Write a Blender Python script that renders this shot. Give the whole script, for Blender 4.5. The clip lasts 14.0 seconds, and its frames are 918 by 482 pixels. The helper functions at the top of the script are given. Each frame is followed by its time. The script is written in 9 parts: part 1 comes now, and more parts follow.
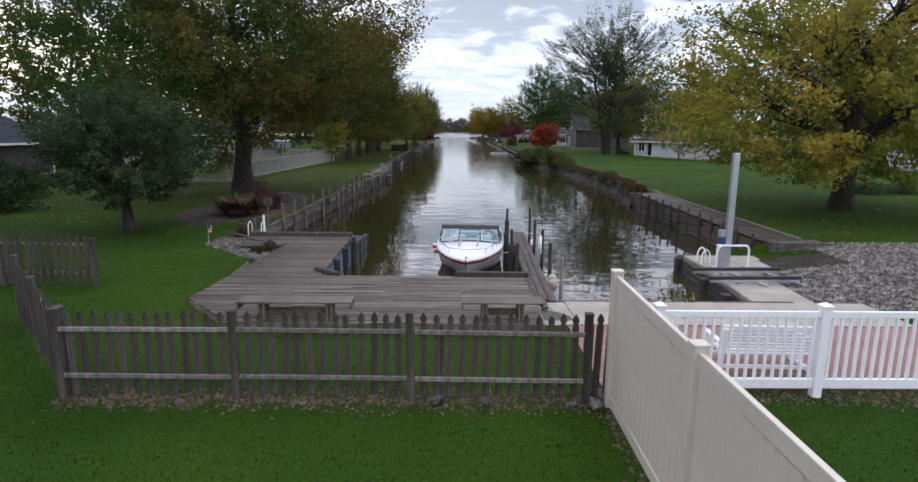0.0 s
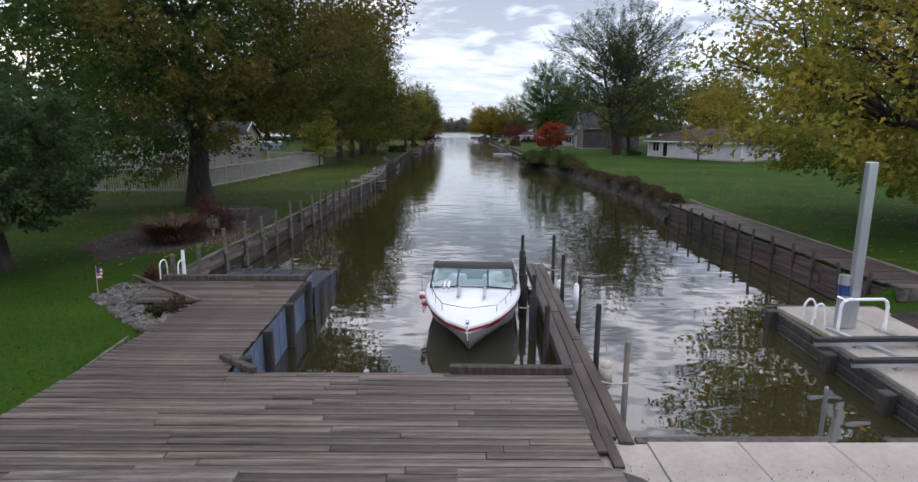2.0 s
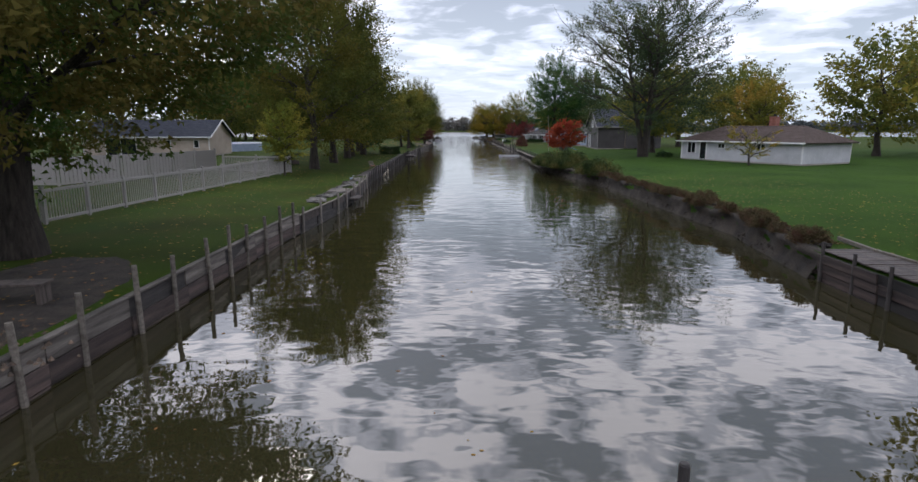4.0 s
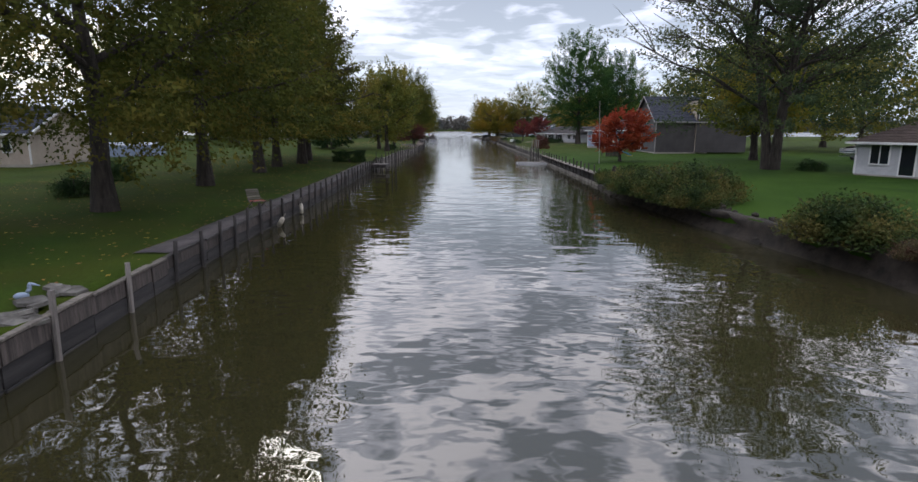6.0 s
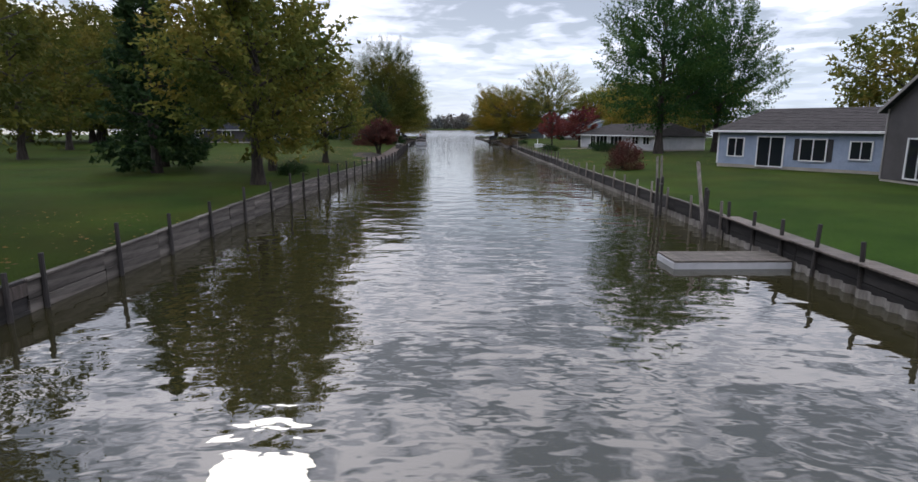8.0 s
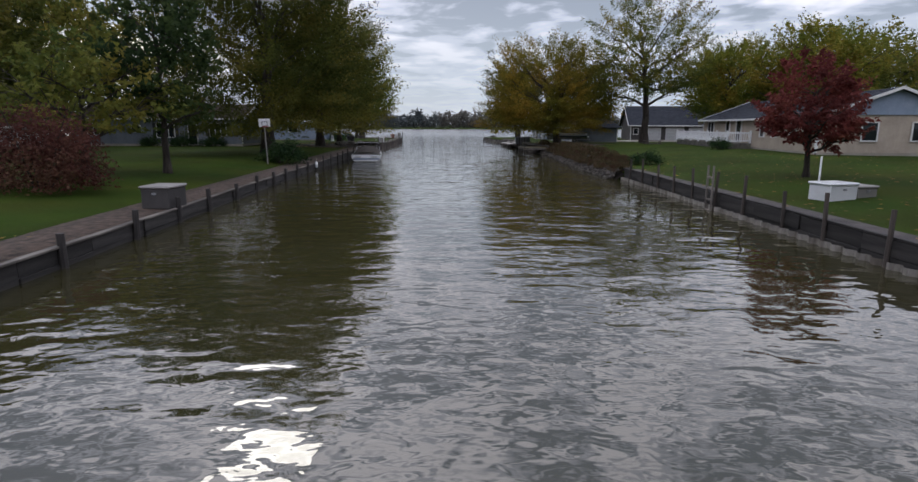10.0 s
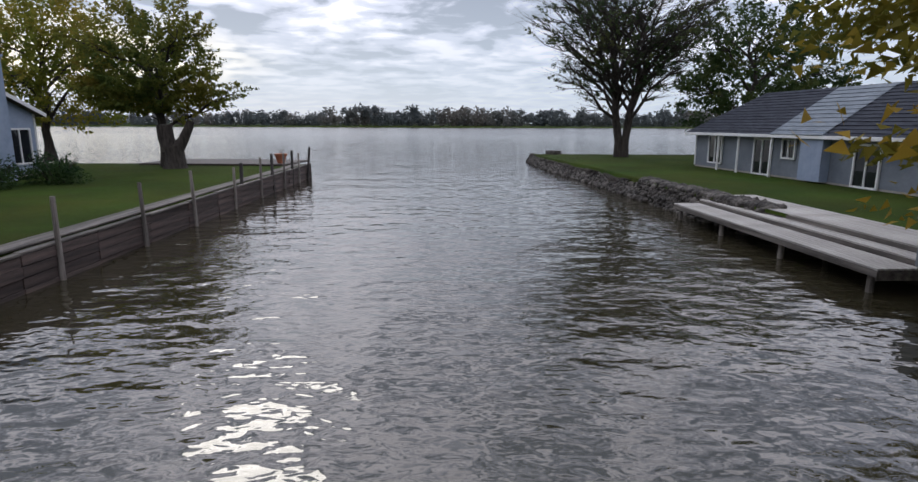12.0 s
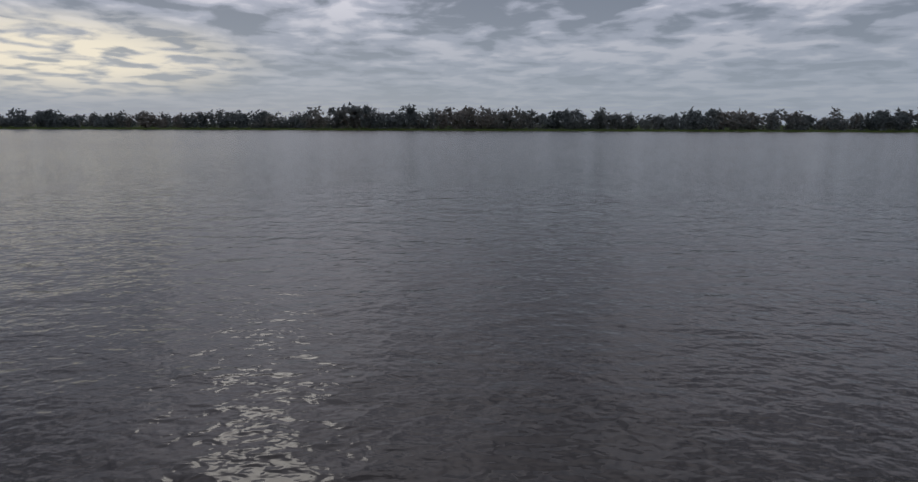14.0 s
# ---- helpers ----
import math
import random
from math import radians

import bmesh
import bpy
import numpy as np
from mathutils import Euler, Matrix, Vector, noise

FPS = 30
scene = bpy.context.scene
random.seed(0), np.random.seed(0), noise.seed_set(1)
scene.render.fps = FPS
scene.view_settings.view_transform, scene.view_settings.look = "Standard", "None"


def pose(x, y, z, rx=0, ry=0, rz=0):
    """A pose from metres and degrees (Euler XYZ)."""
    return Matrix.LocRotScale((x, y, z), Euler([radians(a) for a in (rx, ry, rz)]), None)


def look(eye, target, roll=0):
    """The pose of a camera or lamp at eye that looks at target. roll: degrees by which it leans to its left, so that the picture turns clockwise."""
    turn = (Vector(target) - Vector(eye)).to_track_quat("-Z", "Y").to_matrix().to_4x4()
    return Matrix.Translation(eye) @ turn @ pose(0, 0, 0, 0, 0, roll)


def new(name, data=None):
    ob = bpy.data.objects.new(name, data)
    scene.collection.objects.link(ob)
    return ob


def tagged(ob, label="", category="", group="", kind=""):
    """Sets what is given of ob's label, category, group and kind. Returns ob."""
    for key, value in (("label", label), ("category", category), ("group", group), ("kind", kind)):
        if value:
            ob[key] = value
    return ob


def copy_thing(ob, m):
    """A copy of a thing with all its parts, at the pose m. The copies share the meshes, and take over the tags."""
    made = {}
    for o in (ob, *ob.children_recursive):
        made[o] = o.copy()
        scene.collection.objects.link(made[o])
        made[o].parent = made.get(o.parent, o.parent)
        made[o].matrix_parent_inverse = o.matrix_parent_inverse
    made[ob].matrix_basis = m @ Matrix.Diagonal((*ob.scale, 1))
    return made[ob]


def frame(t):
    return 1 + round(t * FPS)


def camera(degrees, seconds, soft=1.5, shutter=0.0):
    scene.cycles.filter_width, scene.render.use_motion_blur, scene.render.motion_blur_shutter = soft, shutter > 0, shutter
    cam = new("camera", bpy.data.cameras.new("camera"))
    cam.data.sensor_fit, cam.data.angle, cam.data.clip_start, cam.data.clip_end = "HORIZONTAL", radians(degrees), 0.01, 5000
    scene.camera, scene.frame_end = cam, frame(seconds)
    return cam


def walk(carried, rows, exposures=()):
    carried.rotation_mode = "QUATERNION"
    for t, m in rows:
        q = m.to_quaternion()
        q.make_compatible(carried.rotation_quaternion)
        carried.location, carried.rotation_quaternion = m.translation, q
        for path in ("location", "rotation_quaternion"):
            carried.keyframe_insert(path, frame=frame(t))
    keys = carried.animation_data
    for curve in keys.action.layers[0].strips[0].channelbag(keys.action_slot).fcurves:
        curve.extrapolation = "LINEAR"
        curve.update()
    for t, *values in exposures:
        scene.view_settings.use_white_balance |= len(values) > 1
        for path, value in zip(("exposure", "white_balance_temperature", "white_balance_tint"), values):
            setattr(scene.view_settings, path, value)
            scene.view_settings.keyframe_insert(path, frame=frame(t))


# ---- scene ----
cam = camera(77.0, 14.0)
# seconds, x, y, z, pitch, roll, yaw
PATH = [
    (0, 0.0, 0.0, 3.559, -10.97, 0.5, -0.17),
    (0.5, 0.026, 1.237, 3.569, -10.97, 0.43, -0.09),
    (1, 0.092, 2.578, 3.539, -10.98, 0.33, 0.08),
    (1.5, 0.097, 3.978, 3.544, -10.98, 0.28, 0.07),
    (2, 0.089, 5.596, 3.543, -10.99, 0.23, 0.03),
    (2.5, 0.11, 7.189, 3.552, -10.99, 0.16, 0.09),
    (3, 0.106, 9.026, 3.556, -11.0, 0.0, 0.12),
    (3.2, 0.106, 9.814, 3.544, -11.0, -0.03, 0.12),
    (5.3, -0.275, 35.326, 3.053, -11.05, 0.11, 0.07),
    (5.5, -0.199, 38.054, 3.006, -11.05, 0.11, 0.05),
    (6, -0.014, 46.807, 2.896, -11.07, 0.14, -0.04),
    (6.5, 0.126, 56.885, 2.822, -11.09, 0.11, -0.04),
    (7, 0.246, 66.726, 2.858, -11.11, 0.24, 0.03),
    (7.2, 0.287, 70.934, 2.863, -11.12, 0.26, 0.06),
    (9.3, 1.185, 138.718, 2.365, -11.24, 0.19, 0.05),
    (9.7, 0.91, 152.196, 2.201, -11.25, 0.15, -0.03),
    (10.2, 0.443, 168.833, 2.016, -11.27, 0.12, 0.04),
    (10.5, 0.313, 178.957, 1.994, -11.28, 0.13, 0.01),
    (10.8, 0.256, 189.492, 2.047, -11.32, 0.16, -0.08),
    (11.0, 0.202, 196.964, 2.104, -11.34, 0.18, -0.09),
    (11.5, -0.098, 213.252, 2.172, -11.41, 0.21, -0.05),
    (11.8, -0.363, 222.486, 2.294, -11.44, 0.2, -0.07),
    (12.1, -0.664, 232.994, 2.417, -11.47, 0.19, -0.06),
    (12.5, -1.06, 245.107, 2.657, -11.49, 0.24, -0.03),
    (13, -1.516, 261.539, 3.047, -11.55, 0.22, -0.03),
    (13.5, -1.972, 277.97, 3.436, -11.41, 0.21, -0.02),
    (14, -2.427, 294.402, 3.826, -11.40, 0.21, -0.02),
]
walk(cam, [(r[0], pose(r[1], r[2], r[3], 90 + r[4], 0, r[6]) @ pose(0, 0, 0, 0, 0, r[5])) for r in PATH],
     [(0.0, 0.05), (3.0, 0.0), (7.0, -0.05), (9.5, -0.35), (10.0, -0.48), (11.3, 0.03), (12.0, -0.34), (12.8, -0.80), (13.5, -1.16), (14.0, -1.32)])

# ---- sky and light ----
SUN_AZ, SUN_EL = radians(-21), radians(33)      # from straight ahead (+y), over the left bank
SUN_DIR = Vector((math.sin(SUN_AZ) * math.cos(SUN_EL), math.cos(SUN_AZ) * math.cos(SUN_EL), math.sin(SUN_EL)))


def nodes_of(tree):
    def add(kind, **inputs):
        n = tree.nodes.new(kind)
        for k, v in inputs.items():
            n.inputs[k.replace("_", " ")].default_value = v
        return n
    return add


def build_world():
    world = bpy.data.worlds.new("overcast_sky")
    scene.world = world
    world.use_nodes = True
    nt = world.node_tree
    nt.nodes.clear()
    add, link = nodes_of(nt), nt.links.new
    out, bg = add("ShaderNodeOutputWorld"), add("ShaderNodeBackground")
    sky = add("ShaderNodeTexSky")
    sky.sky_type, sky.sun_disc = "NISHITA", False
    sky.sun_elevation, sky.sun_rotation = SUN_EL, SUN_AZ
    co = add("ShaderNodeTexCoord")
    sep = add("ShaderNodeSeparateXYZ")
    link(co.outputs["Generated"], sep.inputs[0])
    # cloud deck: the direction laid onto a flat layer overhead
    zz = add("ShaderNodeMath"); zz.operation = "MAXIMUM"; zz.inputs[1].default_value = 0.0
    link(sep.outputs["Z"], zz.inputs[0])
    za = add("ShaderNodeMath"); za.operation = "ADD"; za.inputs[1].default_value = 0.11
    link(zz.outputs[0], za.inputs[0])
    dx = add("ShaderNodeMath"); dx.operation = "DIVIDE"
    dy = add("ShaderNodeMath"); dy.operation = "DIVIDE"
    link(sep.outputs["X"], dx.inputs[0]); link(za.outputs[0], dx.inputs[1])
    link(sep.outputs["Y"], dy.inputs[0]); link(za.outputs[0], dy.inputs[1])
    flat = add("ShaderNodeCombineXYZ")
    link(dx.outputs[0], flat.inputs[0]); link(dy.outputs[0], flat.inputs[1])
    shift = add("ShaderNodeMapping"); shift.inputs["Location"].default_value = (2.3, 0.7, 0.0)
    link(flat.outputs[0], shift.inputs[0])
    big = add("ShaderNodeTexNoise", Scale=0.9, Detail=6.0, Roughness=0.5, Distortion=0.5)
    fine = add("ShaderNodeTexNoise", Scale=3.4, Detail=5.0, Roughness=0.5, Distortion=0.3)
    link(shift.outputs[0], big.inputs["Vector"]); link(shift.outputs[0], fine.inputs["Vector"])
    mixn = add("ShaderNodeMix"); mixn.data_type = "FLOAT"; mixn.inputs[0].default_value = 0.5
    link(big.outputs[0], mixn.inputs[2]); link(fine.outputs[0], mixn.inputs[3])
    ramp = add("ShaderNodeValToRGB")
    ramp.color_ramp.interpolation = "EASE"
    e = ramp.color_ramp.elements
    e[0].position, e[0].color = 0.42, (0.235, 0.266, 0.35, 1)
    e[1].position, e[1].color = 0.585, (1.28, 1.24, 1.36, 1)
    m = e.new(0.5); m.color = (0.68, 0.705, 0.86, 1)
    # overhead the cells stand out more sharply than in the flat view towards the horizon
    high = add("ShaderNodeMapRange", From_Min=0.16, From_Max=0.42, To_Min=1.0, To_Max=1.9)
    link(zz.outputs[0], high.inputs[0])
    mid = add("ShaderNodeMath"); mid.operation = "SUBTRACT"; mid.inputs[1].default_value = 0.5
    tufts = add("ShaderNodeTexNoise", Scale=7.5, Detail=4.0, Roughness=0.5, Distortion=0.2)
    link(shift.outputs[0], tufts.inputs["Vector"])
    share = add("ShaderNodeMapRange", From_Min=0.18, From_Max=0.40, To_Min=0.0, To_Max=0.45)
    link(zz.outputs[0], share.inputs[0])
    allc = add("ShaderNodeMix"); allc.data_type = "FLOAT"
    link(share.outputs[0], allc.inputs[0]); link(mixn.outputs[0], allc.inputs[2]); link(tufts.outputs[0], allc.inputs[3])
    link(allc.outputs[0], mid.inputs[0])
    cell = add("ShaderNodeMath"); cell.operation = "MULTIPLY_ADD"; cell.inputs[2].default_value = 0.5
    link(mid.outputs[0], cell.inputs[0]); link(high.outputs[0], cell.inputs[1])
    link(cell.outputs[0], ramp.inputs[0])
    # towards the horizon the deck closes up into an even blue-grey band
    low = add("ShaderNodeMapRange", From_Min=0.01, From_Max=0.26, To_Min=0.92, To_Max=0.15)
    low.interpolation_type = "SMOOTHSTEP"
    link(zz.outputs[0], low.inputs[0])
    soft = add("ShaderNodeMix"); soft.data_type = "RGBA"; soft.inputs[7].default_value = (0.57, 0.655, 0.785, 1)
    link(low.outputs[0], soft.inputs[0]); link(ramp.outputs[0], soft.inputs[6])
    # the cloud is thin low down under the sun: a cream-coloured bright stretch
    az, el = radians(-34), radians(5.5)
    gap = Vector((math.sin(az) * math.cos(el), math.cos(az) * math.cos(el), math.sin(el)))
    off = add("ShaderNodeVectorMath"); off.operation = "SUBTRACT"; off.inputs[1].default_value = gap
    link(co.outputs["Generated"], off.inputs[0])
    wide = add("ShaderNodeVectorMath"); wide.operation = "MULTIPLY"; wide.inputs[1].default_value = (1.0, 1.0, 4.6)
    link(off.outputs[0], wide.inputs[0])
    far = add("ShaderNodeVectorMath"); far.operation = "LENGTH"; link(wide.outputs[0], far.inputs[0])
    near = add("ShaderNodeMapRange", From_Min=0.06, From_Max=0.34, To_Min=1.0, To_Max=0.0)
    near.interpolation_type = "SMOOTHSTEP"
    link(far.outputs["Value"], near.inputs[0])
    torn = add("ShaderNodeMapRange", From_Min=0.40, From_Max=0.55, To_Min=0.15, To_Max=1.0)
    link(fine.outputs[0], torn.inputs[0])
    thin = add("ShaderNodeMath"); thin.operation = "MULTIPLY"
    link(near.outputs[0], thin.inputs[0]); link(torn.outputs[0], thin.inputs[1])
    warm = add("ShaderNodeMix"); warm.data_type = "RGBA"; warm.inputs[7].default_value = (1.65, 1.5, 1.22, 1)
    link(thin.outputs[0], warm.inputs[0]); link(soft.outputs[2], warm.inputs[6])
    # the clouds are brighter round the veiled sun
    dot = add("ShaderNodeVectorMath"); dot.operation = "DOT_PRODUCT"; dot.inputs[1].default_value = SUN_DIR
    link(co.outputs["Generated"], dot.inputs[0])
    gl = add("ShaderNodeMapRange", From_Min=0.92, From_Max=1.0, To_Min=0.0, To_Max=0.6)
    link(dot.outputs["Value"], gl.inputs[0])
    # an overcast sky grows brighter towards the zenith
    zen = add("ShaderNodeMapRange", From_Min=0.12, From_Max=0.65, To_Min=1.36, To_Max=2.6)
    link(zz.outputs[0], zen.inputs[0])
    both = add("ShaderNodeMath"); both.operation = "ADD"
    link(gl.outputs[0], both.inputs[0]); link(zen.outputs[0], both.inputs[1])
    bright = add("ShaderNodeVectorMath"); bright.operation = "SCALE"
    link(warm.outputs[2], bright.inputs[0]); link(both.outputs[0], bright.inputs["Scale"])
    skys = add("ShaderNodeVectorMath"); skys.operation = "SCALE"; skys.inputs["Scale"].default_value = 0.10
    link(sky.outputs[0], skys.inputs[0])
    mix = add("ShaderNodeMix"); mix.data_type = "RGBA"; mix.inputs[0].default_value = 0.9
    link(skys.outputs[0], mix.inputs[6]); link(bright.outputs[0], mix.inputs[7])
    link(mix.outputs[2], bg.inputs[0])
    bg.inputs[1].default_value = 1.0
    link(bg.outputs[0], out.inputs[0])
    sun = new("sun", bpy.data.lights.new("sun", "SUN"))
    sun.data.energy, sun.data.angle, sun.data.color = 0.18, radians(9.0), (1.0, 0.95, 0.87)
    sun.matrix_world = look((0, 0, 60), Vector((0, 0, 60)) - SUN_DIR)


build_world()

# ---- materials ----


def mat(name, c1, c2, scale=3.0, rough=0.75, bump=0.25, stretch=(1, 1, 1), rnd=0.0, island=0.0, metal=0.0, fine=9.0, spec=0.4,
        ramp=(0.35, 0.65), third=None, height=0.02, grit=1.0):
    """A surface of two colours in large patches, broken up by a finer grain, with relief; rnd and island vary the pieces."""
    m = bpy.data.materials.new(name)
    m.use_nodes = True
    nt = m.node_tree
    add, link = nodes_of(nt), nt.links.new
    b = nt.nodes["Principled BSDF"]
    b.inputs["Roughness"].default_value, b.inputs["Metallic"].default_value = rough, metal
    b.inputs["Specular IOR Level"].default_value = spec
    co, mp = add("ShaderNodeTexCoord"), add("ShaderNodeMapping")
    mp.inputs["Scale"].default_value = stretch
    link(co.outputs["Object"], mp.inputs[0])
    n1 = add("ShaderNodeTexNoise", Scale=scale, Detail=5.0, Roughness=0.6)
    n2 = add("ShaderNodeTexNoise", Scale=scale * fine, Detail=4.0, Roughness=0.7)
    link(mp.outputs[0], n1.inputs["Vector"]); link(mp.outputs[0], n2.inputs["Vector"])
    rp = add("ShaderNodeValToRGB")
    e = rp.color_ramp.elements
    e[0].position, e[0].color = ramp[0], (*c1, 1)
    e[1].position, e[1].color = ramp[1], (*c2, 1)
    if third:
        t = e.new(0.8); t.color = (*third, 1)
    link(n1.outputs[0], rp.inputs[0])
    grain = add("ShaderNodeMapRange", From_Min=0.25, From_Max=0.75, To_Min=1 - 0.32 * grit, To_Max=1 + 0.3 * grit)
    link(n2.outputs[0], grain.inputs[0])
    last = grain.outputs[0]
    if rnd or island:
        src = add("ShaderNodeObjectInfo").outputs["Random"] if rnd else add("ShaderNodeNewGeometry").outputs["Random Per Island"]
        k = rnd or island
        vr = add("ShaderNodeMapRange", From_Min=0.0, From_Max=1.0, To_Min=1 - k, To_Max=1 + k)
        link(src, vr.inputs[0])
        mu = add("ShaderNodeMath"); mu.operation = "MULTIPLY"
        link(last, mu.inputs[0]); link(vr.outputs[0], mu.inputs[1])
        last = mu.outputs[0]
    sc = add("ShaderNodeVectorMath"); sc.operation = "SCALE"
    link(rp.outputs[0], sc.inputs[0]); link(last, sc.inputs["Scale"])
    link(sc.outputs[0], b.inputs["Base Color"])
    if bump:
        bp = add("ShaderNodeBump", Strength=bump, Distance=height)
        link(n2.outputs[0], bp.inputs["Height"])
        link(bp.outputs[0], b.inputs["Normal"])
    return m


def leaf_mat(name, colours, patch=0.25, shade=0.22, lean=0.0, gain=1.4):
    """Leaves: each takes one of the colours by large patches of the crown and by chance, and lets light through."""
    colours = [(r * gain, g * gain, b * gain * 1.1 + 0.002) for r, g, b in colours]
    m = bpy.data.materials.new(name)
    m.use_nodes = True
    nt = m.node_tree
    add, link = nodes_of(nt), nt.links.new
    b = nt.nodes["Principled BSDF"]
    b.inputs["Roughness"].default_value = 0.7
    b.inputs["Specular IOR Level"].default_value = 0.1
    co = add("ShaderNodeTexCoord")
    n = add("ShaderNodeTexNoise", Scale=patch, Detail=3.0)
    link(co.outputs["Object"], n.inputs["Vector"])
    isl = add("ShaderNodeNewGeometry").outputs["Random Per Island"]
    a = add("ShaderNodeMath"); a.operation = "MULTIPLY_ADD"; a.inputs[1].default_value = 0.28; a.inputs[2].default_value = -0.14
    link(isl, a.inputs[0])
    st = add("ShaderNodeMapRange", From_Min=0.32, From_Max=0.68, To_Min=0.0, To_Max=1.0)
    link(n.outputs[0], st.inputs[0])
    s = add("ShaderNodeMath"); s.operation = "ADD"
    link(st.outputs[0], s.inputs[0]); link(a.outputs[0], s.inputs[1])
    if lean:
        sp = add("ShaderNodeSeparateXYZ"); link(co.outputs["Object"], sp.inputs[0])
        ad = add("ShaderNodeMath"); ad.operation = "MULTIPLY_ADD"; ad.inputs[1].default_value = lean
        link(sp.outputs["X"], ad.inputs[0]); link(s.outputs[0], ad.inputs[2])
        s = ad
    rp = add("ShaderNodeValToRGB")
    e = rp.color_ramp.elements
    e[0].position, e[0].color = 0.1, (*colours[0], 1)
    e[1].position, e[1].color = 0.9, (*colours[-1], 1)
    for i, c in enumerate(colours[1:-1]):
        q = e.new(0.1 + 0.8 * (i + 1) / (len(colours) - 1)); q.color = (*c, 1)
    link(s.outputs[0], rp.inputs[0])
    vr = add("ShaderNodeMapRange", From_Min=0.0, From_Max=1.0, To_Min=1 - shade, To_Max=1 + shade)
    wn = add("ShaderNodeTexWhiteNoise"); wn.noise_dimensions = "1D"
    link(isl, wn.inputs["W"]); link(wn.outputs["Value"], vr.inputs[0])
    sc = add("ShaderNodeVectorMath"); sc.operation = "SCALE"
    link(rp.outputs[0], sc.inputs[0]); link(vr.outputs[0], sc.inputs["Scale"])
    link(sc.outputs[0], b.inputs["Base Color"])
    tr = add("ShaderNodeBsdfTranslucent")
    link(sc.outputs[0], tr.inputs["Color"])
    mx = add("ShaderNodeMixShader"); mx.inputs[0].default_value = 0.42
    link(b.outputs[0], mx.inputs[1]); link(tr.outputs[0], mx.inputs[2])
    link(mx.outputs[0], nt.nodes["Material Output"].inputs[0])
    return m


def plain(name, colour, rough=0.4, metal=0.0, spec=0.5):
    m = mat(name, [c * 0.9 for c in colour], colour, scale=1.5, rough=rough, bump=0.02, metal=metal, spec=spec, fine=14, grit=0.2)
    return m


